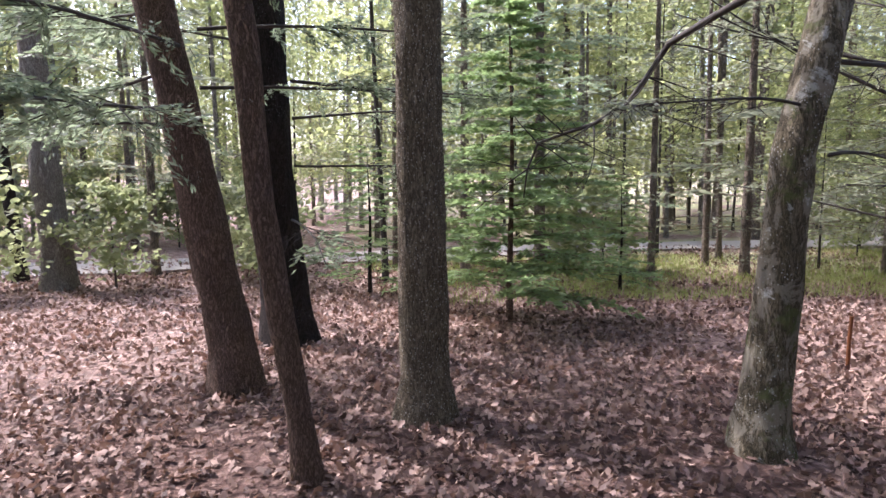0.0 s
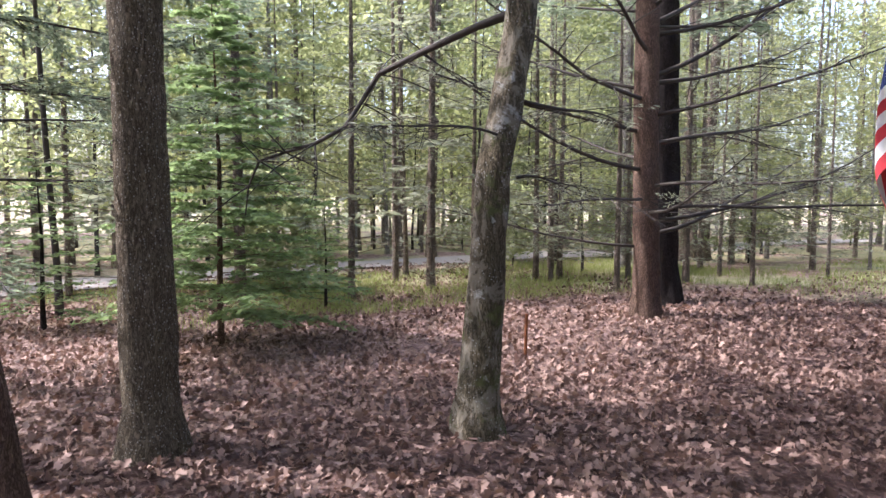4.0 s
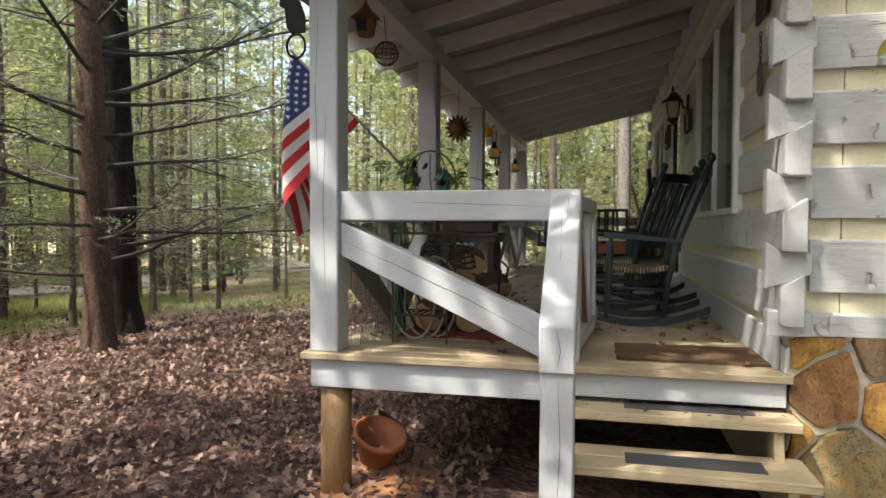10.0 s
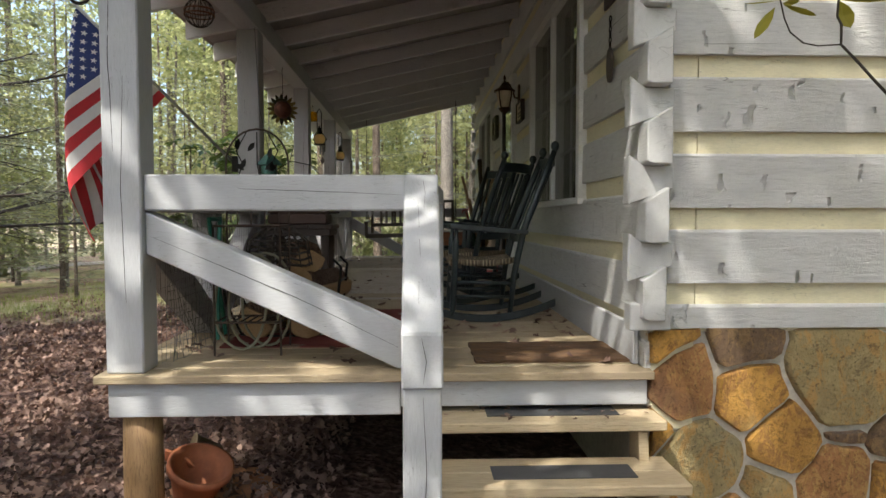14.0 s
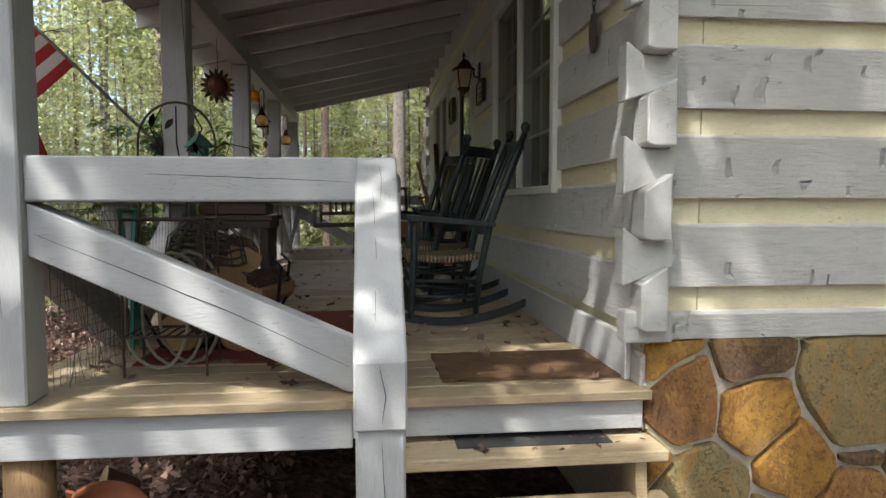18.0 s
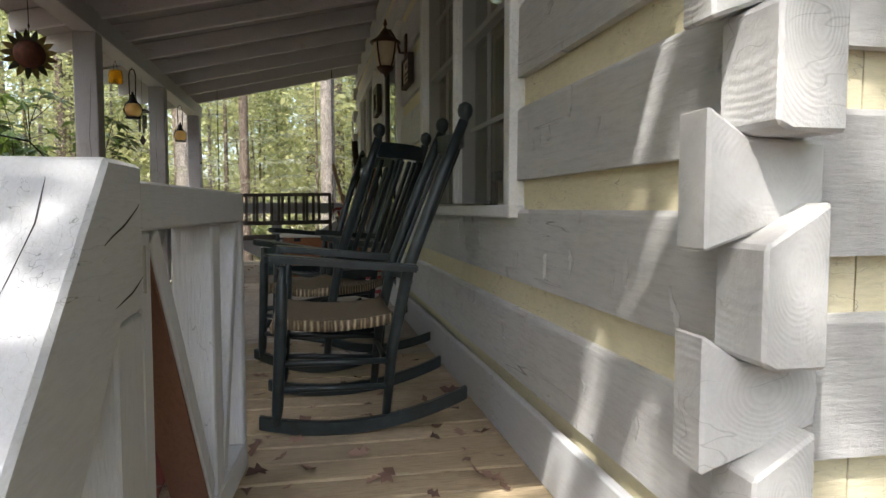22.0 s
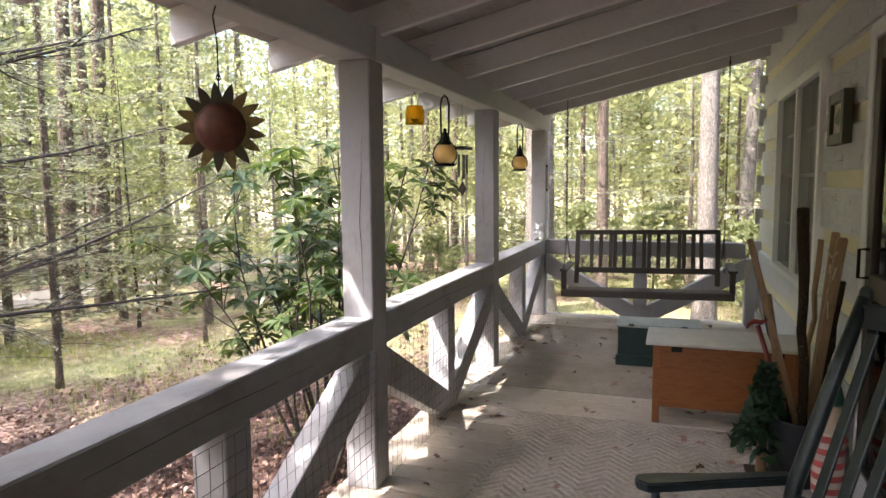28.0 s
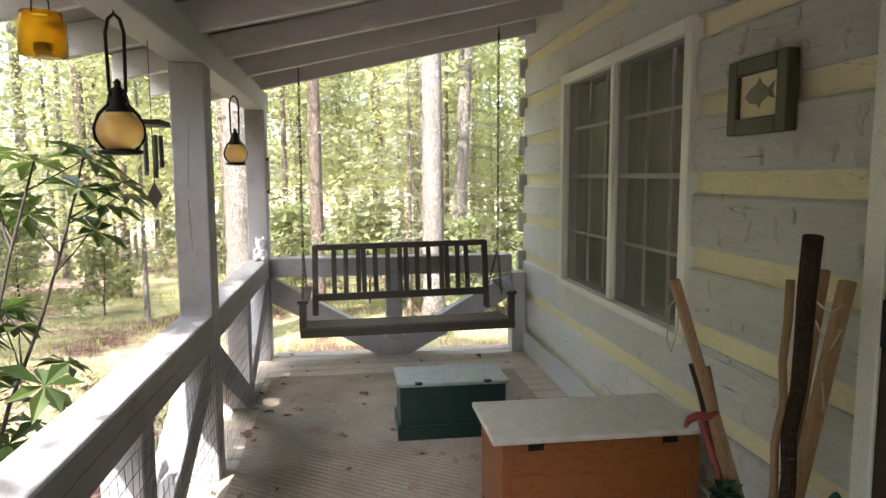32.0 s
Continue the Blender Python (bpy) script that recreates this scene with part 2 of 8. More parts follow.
def hewn(name, c, worn):
    """Painted hewn timber: axe nicks with one sharp side, knots, flaking."""
    k = Nodes(name)
    g = k.noise((1.2, 1.2, 11), 9, 7, 0.75, 0.1)
    warp = k.add("ShaderNodeTexNoise", Scale=16.0, Detail=4.0)
    k.link(k.co, warp.inputs["Vector"])
    off = k.add("ShaderNodeVectorMath")
    off.operation = "MULTIPLY_ADD"
    k.link(warp.outputs["Color"], off.inputs[0])
    off.inputs[1].default_value = (0.06, 0.06, 0.06)
    k.link(k.co, off.inputs[2])
    xyz = k.add("ShaderNodeSeparateXYZ")
    k.link(off.outputs[0], xyz.inputs[0])
    along = k.add("ShaderNodeCombineXYZ")
    k.link(k.maths("MULTIPLY", k.maths("ADD", xyz.outputs["X"], xyz.outputs["Y"]), 7.0), along.inputs["X"])
    k.link(k.maths("MULTIPLY", xyz.outputs["Z"], 5.0), along.inputs["Y"])
    v = k.add("ShaderNodeTexVoronoi", Scale=1.0)
    k.link(along.outputs[0], v.inputs["Vector"])
    loc = k.add("ShaderNodeVectorMath")
    loc.operation = "SUBTRACT"
    k.link(along.outputs[0], loc.inputs[0])
    k.link(v.outputs["Position"], loc.inputs[1])
    d = k.add("ShaderNodeSeparateXYZ")
    k.link(loc.outputs[0], d.inputs[0])
    rnd = k.add("ShaderNodeSeparateColor")
    k.link(v.outputs["Color"], rnd.inputs[0])
    du = k.maths("DIVIDE", d.outputs["X"], k.fac(rnd.outputs["Red"], 0, 1, 0.03, 0.11))
    dv = k.maths("DIVIDE", d.outputs["Y"], k.fac(rnd.outputs["Green"], 0, 1, 0.08, 0.22))
    box_u = k.fac(k.maths("ABSOLUTE", du, 0), 0.9, 1.05, 1, 0)
    box_v = k.fac(k.maths("ABSOLUTE", dv, 0), 0.75, 1.1, 1, 0)
    nick = k.maths("MULTIPLY", k.maths("MULTIPLY", box_u, box_v), k.fac(rnd.outputs["Blue"], 0.38, 0.40))
    depth = k.maths("MULTIPLY", nick, k.fac(du, -1, 1, 1.0, 0.1))
    big = k.noise((1, 1, 1), 1.7, 6, 0.7)
    col = k.ramp(g, [(0.3, tuple(x * 0.80 for x in c)), (0.55, c)])
    col = k.mix(k.fac(big, 0.5, 0.7, 0, 0.45), col, worn)
    col = k.mix(k.fac(k.random(), 0, 1, 0, 0.16), col, tuple(x * 0.8 for x in c))
    col = k.mix(k.maths("MULTIPLY", nick, 0.15), col, k.ramp(rnd.outputs["Green"], [(0.45, tuple(x * 0.72 for x in c)), (0.55, tuple(min(1, x * 1.16) for x in c))]))
    sharp = k.maths("MULTIPLY", nick, k.maths("MULTIPLY", k.fac(du, -1.05, -0.6, 1, 0), k.fac(k.noise((1, 1, 1), 30, 2, 0.5), 0.42, 0.56)))
    col = k.mix(k.maths("MULTIPLY", sharp, 0.75), col, tuple(x * 0.35 for x in worn))
    knot = k.cells((1.0, 1.0, 1.0), 1.9)
    ring = k.fac(knot, 0.035, 0.06, 1, 0)
    col = k.mix(k.maths("MULTIPLY", ring, k.fac(k.noise((1, 1, 1), 45, 3, 0.6), 0.45, 0.6, 0.15, 0.8)), col, tuple(x * 0.42 for x in worn))
    split = k.noise((0.12, 0.12, 4), 5.5, 2, 0.4, 0.0)
    line = k.fac(k.maths("ABSOLUTE", k.maths("SUBTRACT", split, 0.5), 0), 0.0, 0.004, 1, 0)
    line = k.maths("MULTIPLY", line, k.fac(k.noise((1, 1, 1), 1.6, 2, 0.5), 0.54, 0.58))
    col = k.mix(k.maths("MULTIPLY", line, 0.8), col, tuple(x * 0.2 for x in worn))
    h = k.maths("SUBTRACT", k.maths("ADD", k.maths("MULTIPLY", g, 0.55), k.maths("MULTIPLY", big, 0.7)), k.maths("ADD", k.maths("MULTIPLY", depth, 1.1), k.maths("MULTIPLY", ring, 0.3)))
    return k.done(col, 0.6, k.bump(h, 1.0, 0.020))


def end_grain(name, c, dark):
    """Sawn log end: growth rings round the middle of the block, a split or two."""
    k = Nodes(name)
    gen = k.add("ShaderNodeTexCoord").outputs["Generated"]
    sh = k.add("ShaderNodeMapping")
    sh.inputs["Location"].default_value = (-0.5, -0.45, -0.6)
    k.link(gen, sh.inputs[0])
    bend = k.noise((1, 1, 1), 5, 3, 0.6)
    ln = k.add("ShaderNodeVectorMath")
    ln.operation = "LENGTH"
    flat = k.add("ShaderNodeVectorMath")
    flat.operation = "MULTIPLY"
    flat.inputs[1].default_value = (0.25, 0.8, 1.0)
    k.link(sh.outputs[0], flat.inputs[0])
    k.link(flat.outputs[0], ln.inputs[0])
    r = k.maths("ADD", ln.outputs["Value"], k.maths("MULTIPLY", bend, 0.10))
    ring = k.maths("SINE", k.maths("MULTIPLY", r, 190.0), 0)
    ring = k.maths("MULTIPLY", ring, k.fac(k.noise((1, 1, 1), 7, 2, 0.5), 0.42, 0.58))
    fine = k.noise((1, 1, 1), 40, 4, 0.7)
    col = k.ramp(fine, [(0.3, tuple(x * 0.9 for x in c)), (0.7, c)])
    col = k.mix(k.fac(ring, 0.2, 1, 0, 0.13), col, dark)
    split = k.noise((1, 0.5, 1.6), 9, 2, 0.4, 0.3)
    line = k.fac(k.maths("ABSOLUTE", k.maths("SUBTRACT", split, 0.5), 0), 0.0, 0.006, 1, 0)
    line = k.maths("MULTIPLY", line, k.fac(k.noise((1, 1, 1), 4.0, 2, 0.5), 0.5, 0.56))
    col = k.mix(k.maths("MULTIPLY", line, 0.32), col, tuple(x * 0.25 for x in dark))
    col = k.mix(k.fac(k.noise((1, 1, 1), 6, 4, 0.6), 0.56, 0.7, 0, 0.4), col, dark)
    return k.done(col, 0.62, k.bump(k.maths("ADD", k.maths("MULTIPLY", ring, 0.10), fine), 0.35, 0.008))


def leafy(name, c, c2, through, trans=0.45, rough=0.5):
    """Leaves that let light through, each of its own green."""
    k = Nodes(name)
    col = k.ramp(k.island(), [(0.0, c), (0.6, mixed(c, c2, 0.55)), (1.0, c2)])
    col = k.mix(k.fac(k.random(), 0, 1, 0, 0.35), col, tuple(v * 0.7 for v in c))
    k.done(col, rough, spec=0.35)
    tr = k.add("ShaderNodeBsdfTranslucent")
    k.link(k.mix(0.6, col, through), tr.inputs["Color"])
    mx = k.add("ShaderNodeMixShader")
    mx.inputs[0].default_value = trans
    k.link(k.b.outputs[0], mx.inputs[1])
    k.link(tr.outputs[0], mx.inputs[2])
    k.link(mx.outputs[0], k.t.nodes["Material Output"].inputs["Surface"])
    return k.m


def barky(name, c, dark, lichen, lich=0.6, scale=1.0, depth=0.03, flecks=0.55, patch=None):
    """Bark: a net of furrows drawn out along the stem, plates between, lichen in spots and flecks."""
    k = Nodes(name)
    n1 = k.noise((6 * scale, 6 * scale, 1.5 * scale), 6, 5, 0.65, 1.2)
    n2 = k.noise((7 * scale, 7 * scale, 3.2 * scale), 7, 4, 0.65, 0.6)
    fine = k.noise((1, 1, 0.5), 110, 5, 0.75)
    furrow = k.fac(k.maths("ABSOLUTE", k.maths("SUBTRACT", n1, 0.5), 0), 0.0, 0.07)
    crossing = k.fac(k.maths("ABSOLUTE", k.maths("SUBTRACT", n2, 0.5), 0), 0.0, 0.04)
    col = k.ramp(fine, [(0.32, mixed(dark, c, 0.2)), (0.52, c), (0.72, tuple(v * 1.6 for v in c))])
    col = k.mix(k.fac(n2, 0.35, 0.7, 0.5, 0), col, dark)
    col = k.mix(k.fac(furrow, 0, 1, 0.85, 0.0), col, tuple(v * 0.5 for v in dark))
    col = k.mix(k.fac(crossing, 0, 1, 0.5, 0.0), col, dark)
    if patch is not None:
        col = k.mix(k.fac(k.noise((1, 1, 0.7), 6.5, 6, 0.72, 0.6), 0.50, 0.56, 0, 0.9), col, patch)
        col = k.mix(k.fac(k.noise((1, 1, 1.2), 4.0, 5, 0.7), 0.56, 0.64, 0, 0.7), col, (0.10, 0.12, 0.04))
    spot = k.noise((1, 1, 1), 7.0, 6, 0.75, 0.5)
    col = k.mix(k.fac(spot, lich, lich + 0.05, 0, 0.75), col, lichen)
    fleck = k.cells((1, 1, 0.8), 62)
    col = k.mix(k.maths("MULTIPLY", k.fac(fleck, 0.17, 0.25, 0.85, 0), k.fac(k.noise((1, 1, 1), 5, 4, 0.7), flecks, flecks + 0.05)), col, lichen)
    h = k.maths("ADD", k.maths("MULTIPLY", furrow, 0.9), k.maths("ADD", k.maths("MULTIPLY", crossing, 0.4), k.maths("MULTIPLY", fine, 0.5)))
    return k.done(col, 0.92, k.bump(h, 0.9, depth * 0.6), spec=0.15)


def plain(name, c, rough=0.5, metal=0.0, vary=0.25, scale=18, bump=0.1):
    k = Nodes(name)
    n = k.noise((1, 1, 1), scale, 5, 0.65)
    col = k.ramp(n, [(0.3, tuple(v * (1 - vary) for v in c)), (0.7, tuple(min(1, v * (1 + vary * 0.5)) for v in c))])
    return k.done(col, k.fac(n, 0.3, 0.7, rough * 0.85, min(1, rough * 1.15)), k.bump(n, bump, 0.004), metal)


GREY = (0.50, 0.51, 0.525)
M_PAINT_X = painted("grey_paint_x", GREY, (0.35, 0.33, 0.32), (0.6, 5, 5))
M_PAINT_Y = painted("grey_paint_y", GREY, (0.35, 0.33, 0.32), (5, 0.6, 5))
M_PAINT_Z = painted("grey_paint_z", GREY, (0.35, 0.33, 0.32), (5, 5, 0.6))
# darker than GREY: the braced railings and every porch post after the first
RAIL_GREY = (0.34, 0.335, 0.34)
M_RAIL_X = painted("dark_grey_rail_x", RAIL_GREY, (0.22, 0.19, 0.17), (0.6, 5, 5), 0.6, 0.52)
M_RAIL_Y = painted("dark_grey_rail_y", RAIL_GREY, (0.22, 0.19, 0.17), (5, 0.6, 5), 0.6, 0.52)
M_RAIL_Z = painted("dark_grey_rail_z", (0.40, 0.395, 0.41), (0.26, 0.23, 0.21), (5, 5, 0.6), 0.6, 0.54)
# one grey paint: light from below painted into rafters, shade into the boards
M_RAFTER_LIT = painted("rafter_paint_lit", (0.70, 0.69, 0.68), (0.40, 0.36, 0.34), (5, 0.6, 5))
M_CEIL_SHADED = painted("roof_board_paint_shaded", (0.40, 0.375, 0.36), (0.30, 0.25, 0.23), (0.6, 5, 5))
M_HEWN = hewn("hewn_grey", (0.69, 0.69, 0.68), (0.55, 0.535, 0.52))
M_END = end_grain("log_end_paint", (0.58, 0.58, 0.57), (0.30, 0.28, 0.26))
M_CREAM = painted("cream_chinking", (0.76, 0.70, 0.49), (0.55, 0.50, 0.36), (1, 1, 4), 0.7, 0.6)
M_DECK = wood("deck_board", (0.47, 0.375, 0.24), (0.20, 0.15, 0.095), (6, 0.5, 6), 0.7, 0.3, (0.27, 0.21, 0.145))
M_DECK_PALE = wood("bleached_board", (0.54, 0.475, 0.39), (0.25, 0.205, 0.16), (6, 0.5, 6), 0.75, 0.35, (0.40, 0.345, 0.285))
M_TREAD = wood("tread_board", (0.56, 0.45, 0.29), (0.30, 0.22, 0.13), (6, 0.5, 6), 0.7, 0.3, (0.42, 0.35, 0.24))
M_LOGPOST = wood("treated_log", (0.33, 0.20, 0.095), (0.14, 0.08, 0.04), (6, 6, 0.6), 0.7, 0.3)


def stone_mat(name, c, patch, flush):
    """Field stone: a body colour, broad patches, dark speckle."""
    k = Nodes(name)
    n = k.noise((1, 1, 1), 8, 7, 0.75, 0.6)
    col = k.ramp(n, [(0.3, tuple(v * 0.55 for v in c)), (0.5, c), (0.7, tuple(min(1, v * 1.3) for v in c))])
    col = k.mix(k.fac(k.random(), 0, 1, 0, 0.5), col, mixed(c, patch, 0.6))
    col = k.mix(k.fac(k.noise((1, 1.6, 0.9), 9.5, 7, 0.8, 0.8), 0.50, 0.555, 0, 0.9), col, patch)
    col = k.mix(k.fac(k.noise((1, 1, 1), 3.0, 4, 0.6), 0.56, 0.68, 0, 0.6), col, flush)
    fine = k.noise((1, 1, 1), 70, 5, 0.75)
    col = k.mix(k.fac(fine, 0.54, 0.64, 0, 0.7), col, tuple(v * 0.25 for v in c))
    vein = k.fac(k.maths("ABSOLUTE", k.maths("SUBTRACT", k.noise((1, 1, 1), 5, 5, 0.65, 1.0), 0.5), 0), 0.0, 0.02, 1, 0)
    col = k.mix(k.maths("MULTIPLY", vein, k.fac(n, 0.45, 0.6, 0, 0.75)), col, tuple(v * 0.22 for v in c))
    return k.done(col, 0.6, k.bump(k.maths("ADD", n, k.maths("MULTIPLY", fine, 0.6)), 0.9, 0.03), spec=0.4)


M_STONES = [stone_mat("ochre_stone", (0.60, 0.33, 0.075), (0.34, 0.165, 0.055), (0.46, 0.35, 0.17)),
            stone_mat("dark_stone", (0.17, 0.11, 0.075), (0.30, 0.19, 0.09), (0.10, 0.075, 0.06)),
            stone_mat("green_stone", (0.38, 0.31, 0.16), (0.48, 0.29, 0.10), (0.27, 0.25, 0.16)),
            stone_mat("red_stone", (0.38, 0.175, 0.07), (0.50, 0.30, 0.11), (0.20, 0.11, 0.075))]
M_MORTAR = plain("mortar", (0.56, 0.52, 0.45), 0.9, 0, 0.25, 30, 0.5)
M_TRIM = painted("white_trim", (0.78, 0.78, 0.76), (0.60, 0.58, 0.55), (3, 3, 3), 0.45, 0.66)
M_BLACK = plain("black_paint", (0.020, 0.030, 0.032), 0.36, 0, 0.5, 25)
M_DARKWOOD = wood("dark_wood", (0.045, 0.027, 0.018), (0.02, 0.012, 0.008), (5, 1, 5), 0.5)
M_RED_PINE = wood("stained_pine", (0.25, 0.088, 0.024), (0.15, 0.047, 0.012), (5, 0.5, 3), 0.4, 0.08)
M_GREEN = plain("dark_green_paint", (0.007, 0.030, 0.026), 0.4, 0, 0.3)
M_LID = plain("pale_lid", (0.60, 0.57, 0.52), 0.5, 0, 0.15)
M_RUST = plain("rusty_metal", (0.20, 0.075, 0.03), 0.6, 0.6, 0.5, 20, 0.3)
M_IRON = plain("black_iron", (0.02, 0.018, 0.016), 0.5, 0.7, 0.4)
M_EARTH = plain("red_clay", (0.36, 0.17, 0.08), 0.95, 0, 0.35, 12, 0.6)
M_TERRA = plain("terracotta", (0.42, 0.15, 0.07), 0.8, 0, 0.3, 14)
M_BARK_BROWN = barky("brown_bark", (0.25, 0.165, 0.12), (0.095, 0.06, 0.046), (0.36, 0.32, 0.27), 0.72, 1.3, 0.02, 0.62)
M_BARK_GREY = barky("grey_bark", (0.29, 0.235, 0.165), (0.11, 0.085, 0.06), (0.50, 0.47, 0.40), 0.74, 1.2, 0.03, 0.36)
M_BARK_MOSS = barky("mossy_bark", (0.19, 0.155, 0.105), (0.06, 0.05, 0.03), (0.46, 0.45, 0.41), 0.60, 0.8, 0.010, 0.5, (0.25, 0.22, 0.17))
# bark of the wood's trees, lightened to paint in the bright haze of distance
M_BARK_FAR_HAZY = barky("far_bark_hazy", (0.37, 0.34, 0.30), (0.20, 0.175, 0.15), (0.48, 0.46, 0.42), 0.6)
M_BARK_FARB_HAZY = barky("far_brown_bark_hazy", (0.29, 0.235, 0.185), (0.16, 0.125, 0.10), (0.42, 0.40, 0.36), 0.68)
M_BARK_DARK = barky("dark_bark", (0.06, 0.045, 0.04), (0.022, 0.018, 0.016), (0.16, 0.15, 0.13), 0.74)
M_TWIG = plain("twig", (0.050, 0.040, 0.032), 0.9, 0, 0.4)
M_LEAF_LIGHT = leafy("spring_leaf", (0.17, 0.20, 0.085), (0.30, 0.32, 0.15), (0.66, 0.70, 0.31), 0.60)
M_LEAF_MID = leafy("wood_leaf", (0.14, 0.17, 0.08), (0.24, 0.26, 0.135), (0.54, 0.58, 0.29), 0.55)
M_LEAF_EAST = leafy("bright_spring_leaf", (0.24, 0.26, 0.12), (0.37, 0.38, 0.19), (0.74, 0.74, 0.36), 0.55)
M_NEEDLE = leafy("hemlock_needle", (0.105, 0.14, 0.09), (0.21, 0.245, 0.165), (0.47, 0.56, 0.34), 0.52)
M_FIR = leafy("fir_needle", (0.09, 0.14, 0.065), (0.19, 0.25, 0.12), (0.42, 0.56, 0.22), 0.55)
M_NEEDLE_GREY = leafy("dry_needle", (0.15, 0.165, 0.115), (0.27, 0.28, 0.20), (0.50, 0.53, 0.34), 0.5)
M_RHODO = leafy("rhododendron_leaf", (0.028, 0.055, 0.02), (0.085, 0.12, 0.035), (0.22, 0.32, 0.05), 0.25, 0.35)
M_GRASS = leafy("grass_blade", (0.16, 0.20, 0.06), (0.33, 0.35, 0.13), (0.5, 0.56, 0.14), 0.4)
M_LITTER = leafy("dead_leaf", (0.045, 0.022, 0.016), (0.42, 0.28, 0.22), (0.32, 0.18, 0.12), 0.15, 0.65)
_k = Nodes("forest_floor")
_a = _k.noise((1, 1, 1), 9, 7, 0.75, 0.5)
_c = _k.ramp(_a, [(0.3, (0.028, 0.016, 0.013)), (0.5, (0.095, 0.056, 0.045)), (0.72, (0.30, 0.205, 0.17))])
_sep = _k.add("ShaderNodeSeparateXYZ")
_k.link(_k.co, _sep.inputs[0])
# dead-leaf colour, paler with y: sunlight on the far floor is painted in
_far_sunlit = _k.ramp(_a, [(0.3, (0.08, 0.05, 0.042)), (0.5, (0.27, 0.18, 0.15)), (0.72, (0.60, 0.46, 0.41))])
_c = _k.mix(_k.fac(_k.maths("ADD", _sep.outputs["Y"], _k.maths("MULTIPLY", _k.noise((1, 1, 1), 0.8, 4, 0.6), 2.0)), 4.6, 6.8), _c, _far_sunlit)
_g = _k.noise((1, 1, 1), 0.45, 5, 0.6)
_far = _k.maths("MAXIMUM", _k.fac(_k.maths("ADD", _sep.outputs["Y"], _k.maths("MULTIPLY", _sep.outputs["X"], 0.12)), 8.2, 9.6), _k.fac(_k.maths("ADD", _sep.outputs["X"], _k.maths("MULTIPLY", _sep.outputs["Y"], 0.9)), 12.5, 15.0))
_m = _k.maths("MULTIPLY", _k.maths("MULTIPLY", _far, _k.fac(_sep.outputs["X"], -0.5, 2.5)), _k.fac(_g, 0.4, 0.56))
_grass = _k.ramp(_k.noise((1, 1, 1), 3.5, 6, 0.7), [(0.3, (0.24, 0.25, 0.12)), (0.55, (0.38, 0.36, 0.20)), (0.75, (0.48, 0.38, 0.28))])
_c = _k.mix(_m, _c, _grass)
M_FLOOR = _k.done(_c, 0.95, _k.bump(_k.maths("ADD", _a, _k.cells((1, 1, 1), 22)), 0.9, 0.04), spec=0.15)
M_ROAD = plain("pale_gravel", (0.34, 0.30, 0.26), 0.95, 0, 0.2, 40, 0.5)
_k = Nodes("window_glass")
_gl = _k.add("ShaderNodeBsdfGlossy", Roughness=0.02)
_gl.inputs["Color"].default_value = (0.9, 0.92, 0.9, 1)
_tp = _k.add("ShaderNodeBsdfTransparent")
_tp.inputs["Color"].default_value = (0.80, 0.83, 0.80, 1)
_fr = _k.add("ShaderNodeFresnel", IOR=1.5)
_mg = _k.add("ShaderNodeMixShader")
_k.link(_fr.outputs[0], _mg.inputs[0])
_k.link(_tp.outputs[0], _mg.inputs[1])
_k.link(_gl.outputs[0], _mg.inputs[2])
_k.link(_mg.outputs[0], _k.t.nodes["Material Output"].inputs["Surface"])
M_GLASS = _k.m


# ---- the plan, in metres ----
DECK = 0.706                      # top of the porch floor
WEST, EAST = 3.06, 11.70          # ends of the porch floor
WALL = -1.175                     # porch side of the house wall
POST_X = (3.175, 5.19, 7.295, 9.435, 11.545)
POST_Y, PW = 0.96, 0.15           # posts along the open side
RAIL_TOP, RAIL_LOW = 1.512, 1.365
BEAM_LOW, BEAM_TOP = 2.65, 2.80
PITCH = 0.3125                    # one course of logs with its chinking


def ground_z(x, y):
    """Height of the forest floor."""
    r = math.hypot(x - 2, y - 2)
    z = 0.05 * noise.noise((x * 0.35, y * 0.35, 0)) + 0.02 * noise.noise((x * 1.3, y * 1.3, 3))
    z -= 0.10 * max(0.0, min(1.0, (y - 5.0) / 4.0)) + 0.012 * max(0.0, r - 9.0)
    if 2.2 < x < 12.5 and -8.5 < y < 1.6:
        z -= 0.02
    if r > 18:
        z += 0.25 * noise.noise((x * 0.08, y * 0.08, 7))
    return z


def build_ground():
    bm = bmesh.new()
    xs = [-400, -150, -70, -40] + [-30 + 1.5 * i for i in range(14)] + [-9 + 0.3 * i for i in range(80)] + [15 + 1.2 * i for i in range(21)] + [45, 70, 150, 400]
    ys = [-400, -150, -60, -30] + [-20 + 2 * i for i in range(7)] + [-6 + 0.3 * i for i in range(64)] + [13.2 + 1.2 * i for i in range(24)] + [48, 70, 150, 400]
    grid = [[bm.verts.new((x, y, ground_z(x, y) if max(abs(x), abs(y)) < 60 else -0.8)) for y in ys] for x in xs]
    for i in range(len(xs) - 1):
        for j in range(len(ys) - 1):
            bm.faces.new((grid[i][j], grid[i + 1][j], grid[i + 1][j + 1], grid[i][j + 1]))
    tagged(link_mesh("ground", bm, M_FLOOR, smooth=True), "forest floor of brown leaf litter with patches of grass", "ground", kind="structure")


build_ground()

# ---- porch floor ----
floor = thing("floor", "weathered plank porch floor of worn pine boards", "floor", (WEST, 0, 0), kind="structure")
n_boards = 62
bw = (EAST - WEST) / n_boards
